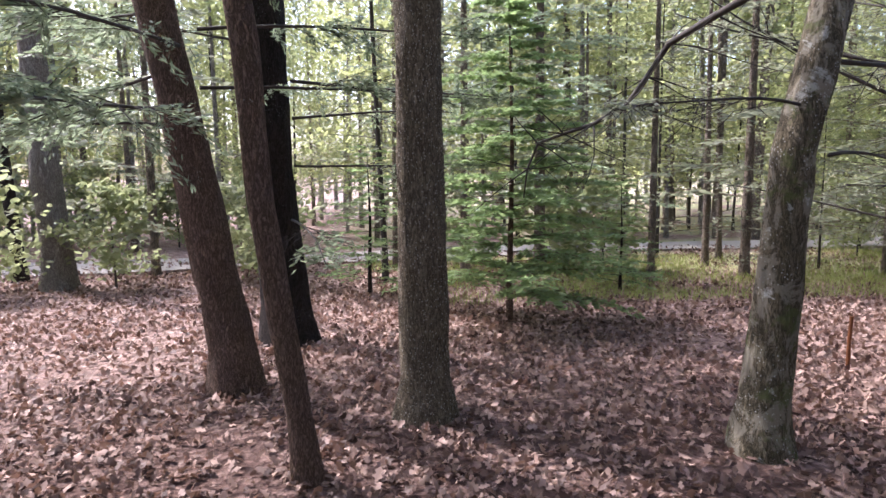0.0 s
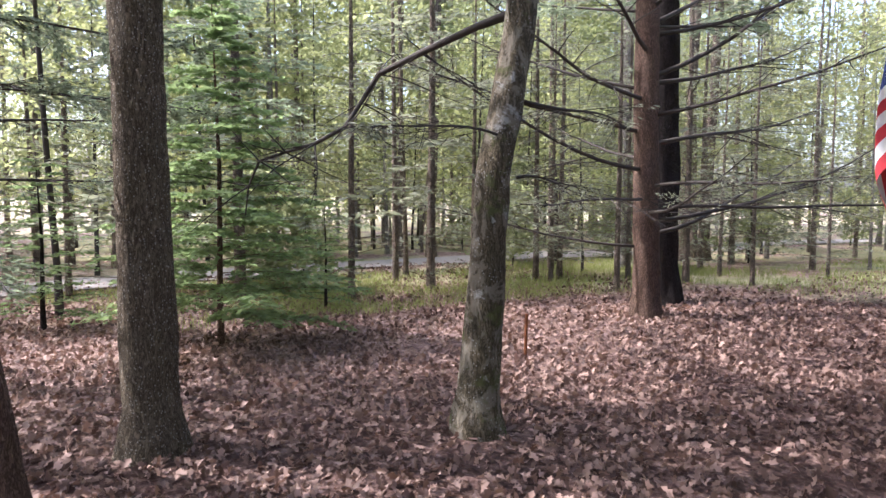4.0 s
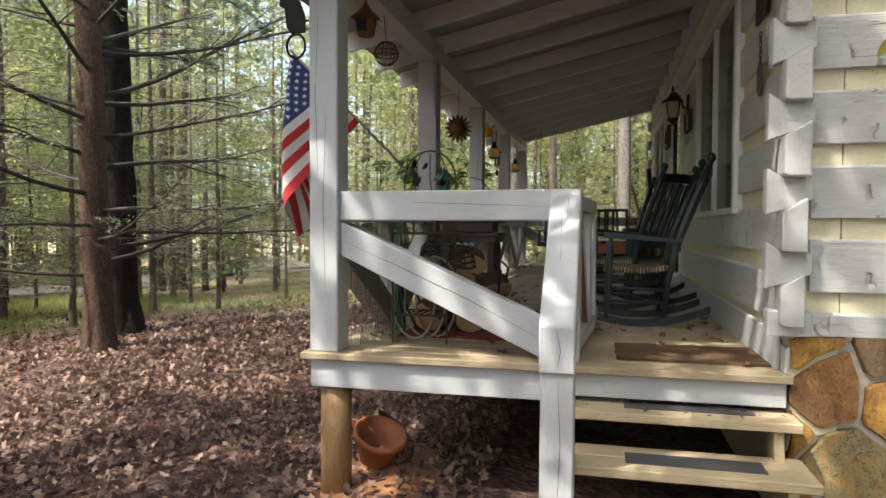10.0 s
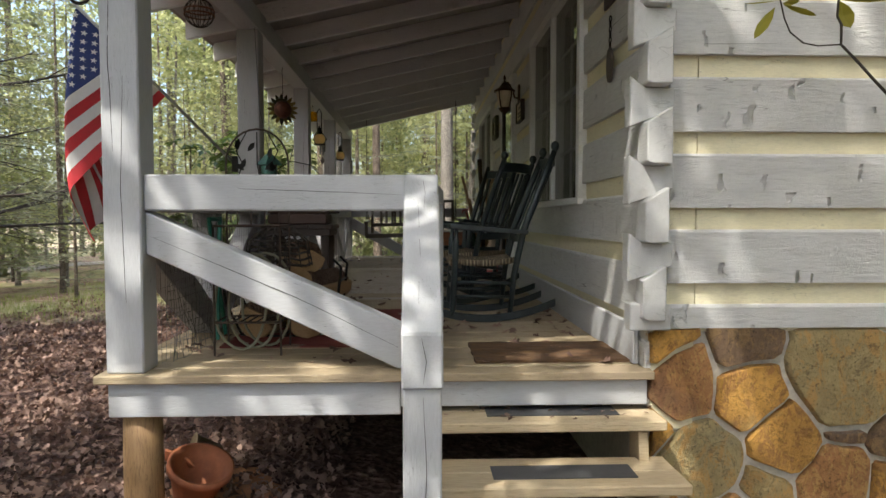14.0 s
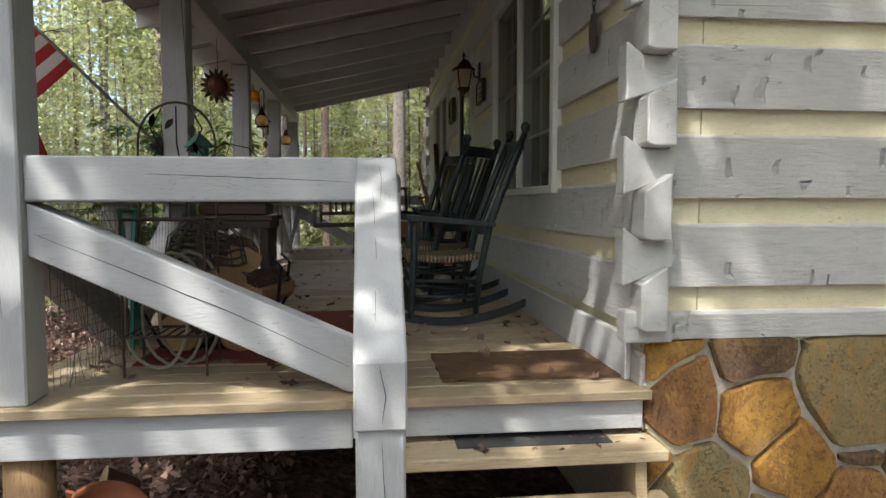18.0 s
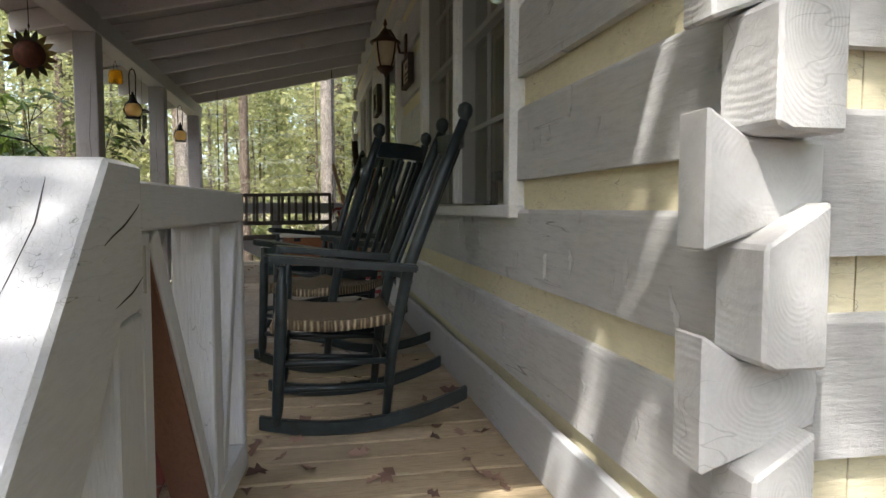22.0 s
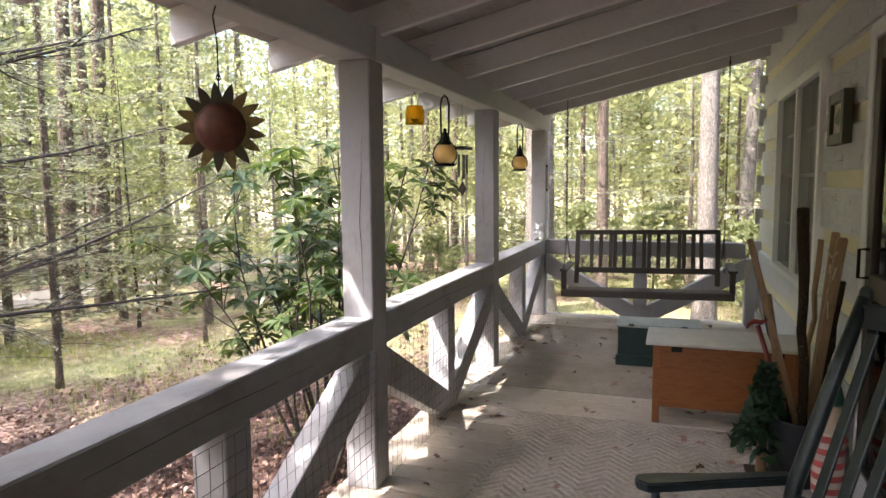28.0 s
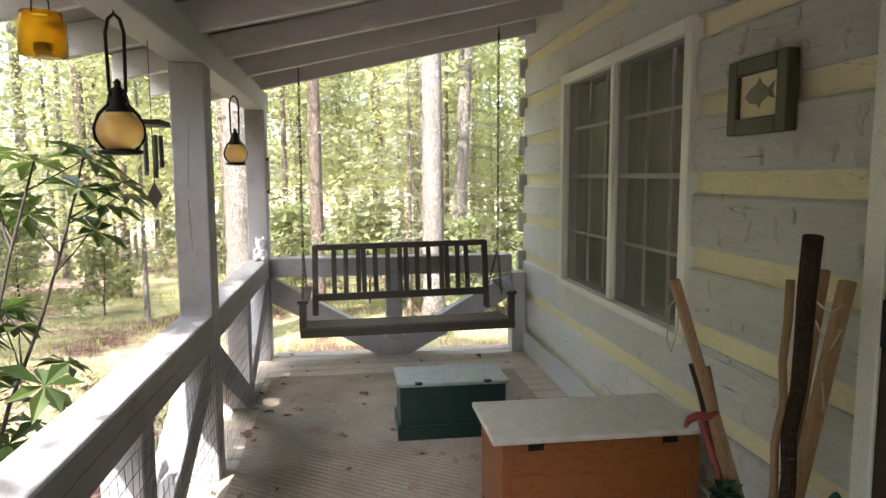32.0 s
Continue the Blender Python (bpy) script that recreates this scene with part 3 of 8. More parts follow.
for i in range(n_boards):
    x = WEST + i * bw
    out = 1.075 + rnd.uniform(-0.006, 0.006)
    part("plank", box(x + 0.0045, x + bw - 0.0045, WALL - 0.02, out, DECK - 0.036, DECK + rnd.uniform(-0.0015, 0.0015), 0.004), M_DECK if x < 5.7 + rnd.uniform(-0.5, 0.5) else M_DECK_PALE, floor)
porch_frame = thing("porch_frame", "grey-painted timber frame under the porch floor", "porch frame", (3.1, 0, 0.4), kind="structure")
part("fascia", box(3.10, 3.145, -0.15, 1.03, 0.528, DECK - 0.037, 0.003), M_PAINT_Y, porch_frame)
part("fascia", box(3.10, 3.145, WALL, -0.152, 0.56, DECK - 0.037, 0.003), M_PAINT_Y, porch_frame)
part("fascia", box(3.146, EAST - 0.05, 0.985, 1.03, 0.528, DECK - 0.037, 0.003), M_PAINT_X, porch_frame)
part("fascia", box(EAST - 0.095, EAST - 0.05, WALL, 0.984, 0.528, DECK - 0.037, 0.003), M_PAINT_Y, porch_frame)
for k in range(9):
    y = -1.0 + k * 0.24
    part("joist", box(3.15, EAST - 0.1, y, y + 0.04, 0.53, DECK - 0.038), M_DARKWOOD, porch_frame)
for k, (x, y) in enumerate([(3.2, 0.935), (5.3, 0.93), (7.3, 0.93), (9.4, 0.93), (11.5, 0.93)]):
    lp = link_mesh("support_post", tube([(x, y, ground_z(x, y) - 0.05), (x, y, 0.3), (x + 0.004, y, 0.527)], (0.08, 0.078, 0.078), 18, rough=0.03), M_LOGPOST, smooth=True)
    tagged(lp, "short round treated log under the porch corner", "post", "logs under the porch")

# ---- porch posts, rails and braces ----
for i, x in enumerate(POST_X):
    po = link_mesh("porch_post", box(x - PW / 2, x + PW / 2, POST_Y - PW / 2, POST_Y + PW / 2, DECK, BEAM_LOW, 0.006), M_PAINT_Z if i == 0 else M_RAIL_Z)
    tagged(po, "square grey-painted timber post holding the porch roof", "post", "posts of the porch", kind="structure")
po = link_mesh("porch_post", box(11.47, 11.62, WALL + 0.012, WALL + 0.125, DECK, RAIL_LOW - 0.002, 0.006), M_PAINT_Z)
tagged(po, "short grey-painted post against the house wall", "post", "posts of the porch", kind="structure")


def railing(name, a, b, mid=True):
    """A timber rail between two posts, with a middle stub and two braces in a V."""
    a, b = Vector(a), Vector(b)
    d = (b - a).normalized()
    along_x = abs(d.x) > 0.5
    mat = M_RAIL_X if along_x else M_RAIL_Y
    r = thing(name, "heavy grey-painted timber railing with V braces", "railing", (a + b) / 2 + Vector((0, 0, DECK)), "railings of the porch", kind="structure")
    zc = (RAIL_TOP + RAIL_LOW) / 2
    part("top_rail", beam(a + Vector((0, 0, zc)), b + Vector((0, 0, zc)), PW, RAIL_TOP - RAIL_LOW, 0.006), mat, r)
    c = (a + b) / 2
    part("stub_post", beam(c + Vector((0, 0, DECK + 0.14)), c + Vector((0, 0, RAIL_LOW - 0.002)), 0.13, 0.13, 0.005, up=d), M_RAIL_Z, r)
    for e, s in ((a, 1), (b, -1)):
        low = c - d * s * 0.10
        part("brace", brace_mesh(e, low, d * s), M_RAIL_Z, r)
    return r


def brace_mesh(e, low, d):
    """A bar that falls from under the rail at e to the floor at low, cut upright and level at its ends."""
    side = d.cross(Vector((0, 0, 1))) * 0.055
    out = [e + Vector((0, 0, RAIL_LOW - 0.003)), low + Vector((0, 0, DECK + 0.17)), low + d * 0.10 + Vector((0, 0, DECK + 0.12)), low + d * 0.10 + Vector((0, 0, DECK + 0.002)), low - d * 0.02 + Vector((0, 0, DECK + 0.002)), e + Vector((0, 0, RAIL_LOW - 0.20))]
    bm = bmesh.new()
    p = [bm.verts.new(v + side) for v in out]
    q = [bm.verts.new(v - side) for v in out]
    n = len(out)
    fs = [bm.faces.new(p), bm.faces.new(q[::-1])] + [bm.faces.new((p[i], q[i], q[(i + 1) % n], p[(i + 1) % n])) for i in range(n)]
    bmesh.ops.recalc_face_normals(bm, faces=fs)
    bmesh.ops.bevel(bm, geom=list({x for f in fs for x in f.edges}), offset=0.004, segments=1, affect="EDGES")
    return bm


for i in range(4):
    railing("railing", (POST_X[i] + PW / 2 + 0.002, POST_Y, 0), (POST_X[i + 1] - PW / 2 - 0.002, POST_Y, 0))
railing("railing", (11.545, POST_Y - PW / 2 - 0.002, 0), (11.545, WALL + 0.128, 0))
# west rail with one long brace
west = thing("railing", "grey-painted timber rail with one long slanting brace", "railing", (3.2, 0.36, DECK), "railings of the porch", kind="structure")
part("top_rail", box(3.125, 3.265, -0.172, POST_Y - PW / 2 - 0.002, RAIL_LOW, RAIL_TOP, 0.006), M_PAINT_Y, west)
part("brace", prism([(0.882, 1.362), (-0.168, 0.885), (-0.168, DECK + 0.014), (-0.14, DECK + 0.004), (0.882, 1.19)], "x", 3.135, 3.25, 0.005), M_PAINT_Y, west)

# ---- stair rail, treads ----
stair_rail = thing("stair_handrail", "thick grey-painted sloping handrail beside the porch steps", "handrail", (2.6, -0.25, 0), kind="structure")
part("rail", prism([(3.268, 1.512), (3.11, 1.512), (2.52, 0.962), (2.52, 0.780), (2.60, 0.780), (3.15, 1.30), (3.268, 1.30)], "y", -0.304, -0.168, 0.006), M_PAINT_X, stair_rail)
part("lower_post", box(2.535, 2.68, -0.300, -0.172, -0.1, 0.846, 0.006), M_PAINT_Z, stair_rail)
part("upper_post", box(3.135, 3.266, -0.301, -0.171, DECK, 1.299, 0.005), M_PAINT_Z, stair_rail)
steps = thing("porch_steps", "open wooden porch steps with dark grip strips", "steps", (2.8, -0.75, 0), kind="structure")
for z, x0, x1, e in ((0.535, 2.945, 3.27, -1.205), (0.37, 2.72, 3.02, -1.215), (0.205, 2.49, 2.79, -1.22)):
    m = (x0 + x1) / 2
    part("tread", box(x0, m - 0.003, e, -0.20, z - 0.04, z, 0.005), M_TREAD, steps)
    part("tread", box(m + 0.003, x1, e, -0.20, z - 0.04, z - 0.001, 0.005), M_TREAD, steps)
    part("grip_strip", box(m - 0.075, m + 0.055, -1.04, -0.50, z + 0.0005, z + 0.004, 0.0), plain("grip_strip", (0.075, 0.075, 0.078), 0.85, 0, 0.3, 60, 0.3) if "grip_strip" not in bpy.data.materials else bpy.data.materials["grip_strip"], steps, "dark grey grit strip")
for y in (-1.12, -0.24):
    part("stringer", prism([(2.52, -0.05), (2.52, 0.16), (2.72, 0.16), (2.75, 0.328), (2.96, 0.328), (2.98, 0.493), (3.095, 0.493), (3.095, 0.10), (2.9, -0.05)], "y", y - 0.02, y + 0.02, 0.003), M_TREAD, steps)

# ---- porch roof ----
SLOPE = 0.222


def roof_z(y):
    """Underside of the rafters."""
    return 2.772 + (0.885 - y) * SLOPE


roof = thing("porch_roof", "porch roof of grey rafters and boards", "roof", (7, 0, 2.8), kind="structure")
beam_ends = [2.55] + [x for x in POST_X[1:4]] + [11.74]
for a, b in zip(beam_ends, beam_ends[1:]):
    part("beam", box(a + 0.001, b - 0.001, POST_Y - PW / 2, POST_Y + PW / 2, BEAM_LOW + 0.001, BEAM_TOP, 0.006), M_PAINT_X, roof)
for k in range(14):
    x = 2.765 + k * 0.657
    bm = prism([(1.47, roof_z(1.47)), (1.47, roof_z(1.47) + 0.12), (1.46, roof_z(1.46) + 0.14), (WALL + 0.004, roof_z(WALL) + 0.14), (WALL + 0.004, roof_z(WALL))], "x", x - 0.021, x + 0.021, 0.004)
    part("rafter", bm, M_RAFTER_LIT, roof)
# boards in the darker tone that paints shade between the rafters
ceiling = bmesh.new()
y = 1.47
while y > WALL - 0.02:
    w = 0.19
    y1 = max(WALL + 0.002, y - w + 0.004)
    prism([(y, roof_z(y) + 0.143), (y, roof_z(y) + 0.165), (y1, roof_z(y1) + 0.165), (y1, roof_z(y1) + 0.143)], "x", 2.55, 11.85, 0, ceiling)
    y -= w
tagged(link_mesh("ceiling", ceiling, M_CEIL_SHADED), "grey-painted roof boards above the porch rafters", "ceiling", kind="structure")
tagged(link_mesh("roof_cover", prism([(1.52, roof_z(1.52) + 0.17), (1.52, roof_z(1.52) + 0.20), (WALL - 0.2, roof_z(WALL - 0.2) + 0.20), (WALL - 0.2, roof_z(WALL - 0.2) + 0.17)], "x", 2.5, 11.9), M_ROAD), "grey roofing over the porch", "roof", kind="structure")

# ---- house ----
HX0, HX1, HY1, HTOP = 3.12, 11.60, -7.6, 4.3
WIN = ((4.22, 5.94), (8.85, 10.57))
WZ0, WZ1 = 1.447, 2.80
DOOR = (6.95, 7.86)
DZ1 = 2.76
wall_n = thing("wall_north", "hewn grey log wall with cream chinking facing the porch", "wall", (7, WALL, 0), kind="structure")


def solid_spans(z0, z1):
    """Stretches of the porch wall that no window or door takes up between two heights."""
    cuts = [(a, b) for a, b in WIN if z1 > WZ0 + 0.001 and z0 < WZ1 - 0.001] + ([DOOR] if z0 < DZ1 - 0.001 else [])
    spans, x = [], HX0
    for a, b in sorted(cuts):
        spans.append((x, a))
        x = b
    spans.append((x, HX1))
    return spans


levels = sorted({0.45, DECK - 0.04, WZ0, WZ1, DZ1, HTOP})
for z0, z1 in zip(levels, levels[1:]):
    for a, b in solid_spans(z0, z1):
        part("backing", box(a, b, WALL - 0.20, WALL - 0.022, z0, z1), M_CREAM, wall_n)
# courses: the log is 0.2225 high, the chinking 0.09
LOG0 = 1.535 - 3 * PITCH
for k in range(13):
    z0 = LOG0 + k * PITCH
    z1 = z0 + 0.2225
    cut_levels = [z0] + [v for v in (WZ0, WZ1, DZ1) if z0 + 0.01 < v < z1 - 0.01] + [z1]
    for a0, a1 in zip(cut_levels, cut_levels[1:]):
        if a1 < DECK + 0.01:
            continue
        a0 = max(a0, DECK + 0.001)
        for a, b in solid_spans(a0, a1):
            part("log", prism([(WALL - 0.021, a0), (WALL - 0.021, a1), (WALL - 0.008, a1), (WALL + rnd.uniform(-0.002, 0.004), a1 - 0.012), (WALL + rnd.uniform(-0.001, 0.004), a0)], "x", a + 0.0005, b - 0.0005), M_HEWN, wall_n)
part("skirt_board", box(3.2, HX1, WALL + 0.0045, WALL + 0.03, DECK + 0.001, DECK + 0.17, 0.004), M_PAINT_X, wall_n)

wall_w = thing("wall_west", "hewn grey log end wall with cream chinking", "wall", (3.1, -4, 0), kind="structure")
part("backing", box(3.122, 3.30, HY1, WALL - 0.205, 0.86, HTOP), M_CREAM, wall_w)
for k in range(12):
    z0 = 1.3775 - 2 * PITCH + k * PITCH
    z1 = z0 + 0.2225
    if k == 0:
        z0, z1 = 0.878, 0.976
    part("log", prism([(3.121, z0), (3.121, z1), (3.108, z1), (3.093, z1 - 0.012), (3.095, z0)], "y", HY1, WALL - 0.078), M_HEWN, wall_w)
# interlocked log ends at the corner
ends = thing("corner_joint", "interlocked dovetailed log ends at the house corner", "log ends", (3.1, -1.2, 0.9), kind="structure")
for k in range(11):
    z0 = 1.3775 - PITCH * 2 + k * PITCH
    z1 = z0 + 0.215
    j = rnd.uniform(-0.012, 0.012)
    if k == 0:
        z0, z1 = 0.878, 0.990
        prof = [(-1.08, z0), (-1.08, z1), (-1.252, z1 - 0.01), (-1.252, z0)]
    else:
        prof = [(-1.070 + j, z0 + 0.012), (-1.070 + j, z1 - 0.004), (-1.130, z1 - 0.045), (-1.252, z1 - 0.050), (-1.252, z0 + 0.075)]
    part("log_end", prism(prof, "x", 3.045 + j * 0.6, 3.122, 0.005), M_END, ends)
    s0 = 1.2225 - PITCH * 1 + k * PITCH
    s1 = s0 + 0.205
    j = rnd.uniform(-0.014, 0.014)
    part("log_end", prism([(-1.120, s0 + 0.022), (-1.120, s1 - 0.028), (-1.218 + j * 0.3, s1 + 0.032), (-1.218 + j * 0.3, s0 + 0.012), (-1.14, s0 + 0.012)], "x", 2.988 + j, 3.10, 0.005), M_END, ends)
for k in range(10):
    z0 = 1.06 + k * PITCH
    part("log_end", box(11.60, 11.66, WALL - 0.10, WALL + 0.045, z0, z0 + 0.16, 0.006), M_END, ends)
    part("log_end", box(11.60, 11.69, WALL - 0.16, WALL - 0.02, z0 + 0.162, z0 + 0.31, 0.006), M_END, ends)
# the rest of the shell
wall_s = thing("wall_south", "plain back walls of the house", "wall", (7, HY1, 0), kind="structure")
part("wall_panel", box(3.12, HX1, HY1 - 0.2, HY1 - 0.002, 0, HTOP), M_CREAM, wall_s)
EWY0, EWY1, EWZ0, EWZ1 = -5.1, -3.7, 1.45, 2.75
for a in ((HY1, EWY0, 0, HTOP), (EWY1, WALL - 0.205, 0, HTOP), (EWY0, EWY1, 0, EWZ0), (EWY0, EWY1, EWZ1, HTOP)):
    part("wall_panel", box(HX1 - 0.2, HX1, *a), M_CREAM, wall_s)
part("floor_panel", box(3.31, HX1 - 0.202, HY1, WALL - 0.202, 0.60, 0.70), M_DARKWOOD, wall_s)
part("roof_panel", prism([(WALL - 0.25, 3.32), (WALL - 0.25, 3.40), (-4.4, 6.0), (-8.2, 3.4), (-8.2, 3.3), (-4.4, 5.9)], "x", 2.6, 12.0), M_ROAD, wall_s)

# stone foundation
stone_wall = thing("foundation_wall", "foundation of large ochre field stones in pale mortar", "stone wall", (3.1, -4, 0), kind="structure")
part("mortar", box(3.135, 3.36, HY1, WALL - 0.012, -0.2, 0.874), M_MORTAR, stone_wall)
part("mortar", box(3.36, HX1, WALL - 0.20, WALL - 0.03, -0.2, DECK - 0.05), M_MORTAR, stone_wall)


def field_stones(y0, y1, z0, z1, seed):
    """Rounded irregular stones: cells of scattered seeds, shrunk for the joints."""
    rs = random.Random(seed)
    seeds = [(-1.244, 0.797, 0.06, 0), (-1.335, 0.64, 0.14, 3), (-1.578, 0.775, 0.10, 1), (-1.615, 0.586, 0.15, 0), (-1.879, 0.59, 0.05, 1), (-2.024, 0.68, 0.235, 2), (-1.778, 0.407, 0.16, 0),
             (-2.024, 0.43, 0.06, 1), (-1.423, 0.308, 0.165, 2), (-1.995, 0.235, 0.145, 3), (-1.70, 0.20, 0.08, 2), (-2.24, 0.381, 0.07, 1), (-2.24, 0.21, 0.08, 0), (-1.24, 0.08, 0.1, 0), (-1.56, 0.05, 0.1, 3)]
    tries = 0
    while tries < 3000:
        tries += 1
        big = 0.17 if tries < 1200 else (0.11 if tries < 2000 else 0.06)
        p = (rs.uniform(y0, y1), rs.uniform(z0, z1), big * rs.uniform(0.85, 1.15), rs.choice((0, 0, 1, 2, 3)))
        if all(math.hypot((p[0] - q[0]) * 0.8, p[1] - q[1]) > p[2] + q[2] for q in seeds):
            seeds.append(p)
    for p in seeds:
        poly = [(y0, z0), (y1, z0), (y1, z1), (y0, z1)]
        for q in seeds:
            if q is p or math.hypot(q[0] - p[0], q[1] - p[1]) > 0.9:
                continue
            nx, nz = q[0] - p[0], q[1] - p[1]
            l = math.hypot(nx, nz)
            share_p = 0.5 + (p[2] ** 2 - q[2] ** 2) / (2 * l * l)
            mx, mz = p[0] + nx * share_p, p[1] + nz * share_p
            nx, nz = nx / l, nz / l
            off = 0.013
            keep = []
            for a, b in zip(poly, poly[1:] + poly[:1]):
                da = (a[0] - mx) * nx + (a[1] - mz) * nz + off
                db = (b[0] - mx) * nx + (b[1] - mz) * nz + off
                if da <= 0:
                    keep.append(a)
                if da * db < 0:
                    s = da / (da - db)
                    keep.append((a[0] + (b[0] - a[0]) * s, a[1] + (b[1] - a[1]) * s))
            poly = keep
            if len(poly) < 3:
                break
        if len(poly) < 3:
            continue
        # round the corners
        for _ in range(1):
            nxt = []
            for a, b in zip(poly, poly[1:] + poly[:1]):
                nxt += [(a[0] * 0.9 + b[0] * 0.1, a[1] * 0.9 + b[1] * 0.1), (a[0] * 0.5 + b[0] * 0.5, a[1] * 0.5 + b[1] * 0.5), (a[0] * 0.1 + b[0] * 0.9, a[1] * 0.1 + b[1] * 0.9)]
            poly = [(a + 0.026 * noise.noise((a * 8, b * 8, 3)), b + 0.026 * noise.noise((a * 8, b * 8, 8))) for a, b in nxt]
        bm = bmesh.new()
        cy, cz = sum(a for a, _ in poly) / len(poly), sum(b for _, b in poly) / len(poly)
        rings = []
        for s, x in ((1.0, 3.16), (0.99, 3.112), (0.955, 3.097), (0.55, 3.092)):
            rings.append([bm.verts.new((x + 0.010 * noise.noise((a * 9, b * 9, x)), cy + (a - cy) * s, cz + (b - cz) * s)) for a, b in poly])
        n = len(poly)
        for a, b in zip(rings, rings[1:]):
            for i in range(n):
                bm.faces.new((a[i], a[(i + 1) % n], b[(i + 1) % n], b[i]))
        bm.faces.new(rings[-1])
        bmesh.ops.recalc_face_normals(bm, faces=bm.faces)
        part("stone", bm, M_STONES[p[3]], stone_wall)


field_stones(-3.6, WALL - 0.012, -0.12, 0.874, 3)


def sheet(x0, x1, y, z0, z1):
    """A thin upright sheet of glass or gauze."""
    bm = bmesh.new()
    bm.faces.new([bm.verts.new(v) for v in ((x0, y, z0), (x0, y, z1), (x1, y, z1), (x1, y, z0))])
    return bm


def window(name, x0, x1, label):
    """A double window: trim, two screens with meeting rails, gridded glass behind."""
    w = thing(name, label, "window", ((x0 + x1) / 2, WALL, WZ0), kind="structure")
    t = 0.065
    part("window_frame", box(x0, x0 + t, WALL - 0.18, WALL + 0.028, WZ0, WZ1, 0.004), M_TRIM, w)
    part("window_frame", box(x1 - t, x1, WALL - 0.18, WALL + 0.028, WZ0, WZ1, 0.004), M_TRIM, w)
    part("window_frame", box(x0 + t, x1 - t, WALL - 0.18, WALL + 0.028, WZ1 - t, WZ1, 0.004), M_TRIM, w)
    part("window_sill", box(x0 - 0.008, x1 + 0.008, WALL - 0.18, WALL + 0.034, WZ0 - 0.03, WZ0 + 0.012, 0.005), M_TRIM, w)
    c = (x0 + x1) / 2
    part("mullion", box(c - 0.022, c + 0.022, WALL - 0.14, WALL + 0.02, WZ0 + 0.02, WZ1 - t, 0.003), M_TRIM, w)
    for a, b in ((x0 + t, c - 0.022), (c + 0.022, x1 - t)):
        part("meeting_rail", box(a, b, WALL - 0.048, WALL - 0.020, 2.13, 2.155), M_TRIM, w)
        part("screen_frame", box(a + 0.001, a + 0.014, WALL - 0.014, WALL + 0.004, WZ0 + 0.02, WZ1 - t), M_TRIM, w)
        part("screen_frame", box(b - 0.014, b - 0.001, WALL - 0.014, WALL + 0.004, WZ0 + 0.02, WZ1 - t), M_TRIM, w)
        part("pane", sheet(a, b, WALL - 0.072, WZ0 + 0.02, WZ1 - t), M_GLASS, w, "dark reflecting glass")
        for i in (1, 2):
            xx = a + (b - a) * i / 3
            part("muntin", box(xx - 0.009, xx + 0.009, WALL - 0.069, WALL - 0.058, WZ0 + 0.03, WZ1 - t - 0.01), M_TRIM, w)
        for zz in (1.78, 2.14, 2.45):
            part("muntin", box(a, b, WALL - 0.057, WALL - 0.049, zz - 0.009, zz + 0.009), M_TRIM, w)
        part("screen", sheet(a + 0.012, b - 0.012, WALL - 0.011, WZ0 + 0.02, WZ1 - t), M_MESH, w, "dark insect screen")
    return w


_k = Nodes("screen_mesh")
_tr = _k.add("ShaderNodeBsdfTransparent")
_mx = _k.add("ShaderNodeMixShader")
_mx.inputs[0].default_value = 0.5
_k.done((0.15, 0.145, 0.125), 0.6)
_k.link(_tr.outputs[0], _mx.inputs[1])
_k.link(_k.b.outputs[0], _mx.inputs[2])
_k.link(_mx.outputs[0], _k.t.nodes["Material Output"].inputs["Surface"])
M_MESH = _k.m
window("window_1", *WIN[0], "white-trimmed double window with dark insect screens")
window("window_2", *WIN[1], "white-trimmed double window with dark screens beside the swing")

east_window = thing("window_3", "plain white-framed window in the far end wall", "window", (HX1, -4.4, EWZ0), kind="structure")
for a in ((EWY0, EWY0 + 0.06, EWZ0, EWZ1), (EWY1 - 0.06, EWY1, EWZ0, EWZ1), (EWY0 + 0.06, EWY1 - 0.06, EWZ0, EWZ0 + 0.06), (EWY0 + 0.06, EWY1 - 0.06, EWZ1 - 0.06, EWZ1), (-4.43, -4.37, EWZ0 + 0.06, EWZ1 - 0.06)):
    part("window_frame", box(HX1 - 0.21, HX1 + 0.01, *a), M_TRIM, east_window)
for a in ((-4.37, EWY1 - 0.06, 2.08, 2.11), (EWY0 + 0.06, -4.43, 2.08, 2.11)):
    part("meeting_rail", box(HX1 - 0.12, HX1 - 0.09, *a), M_TRIM, east_window)

door = thing("door_1", "dark framed screen door in a white frame", "door", (7.4, WALL, DECK), kind="structure")
part("door_frame", box(DOOR[0], DOOR[0] + 0.07, WALL - 0.18, WALL + 0.03, DECK, DZ1, 0.004), M_TRIM, door)
part("door_frame", box(DOOR[1] - 0.07, DOOR[1], WALL - 0.18, WALL + 0.03, DECK, DZ1, 0.004), M_TRIM, door)
part("door_frame", box(DOOR[0] + 0.07, DOOR[1] - 0.07, WALL - 0.18, WALL + 0.03, DZ1 - 0.07, DZ1, 0.004), M_TRIM, door)
d0, d1 = DOOR[0] + 0.072, DOOR[1] - 0.072
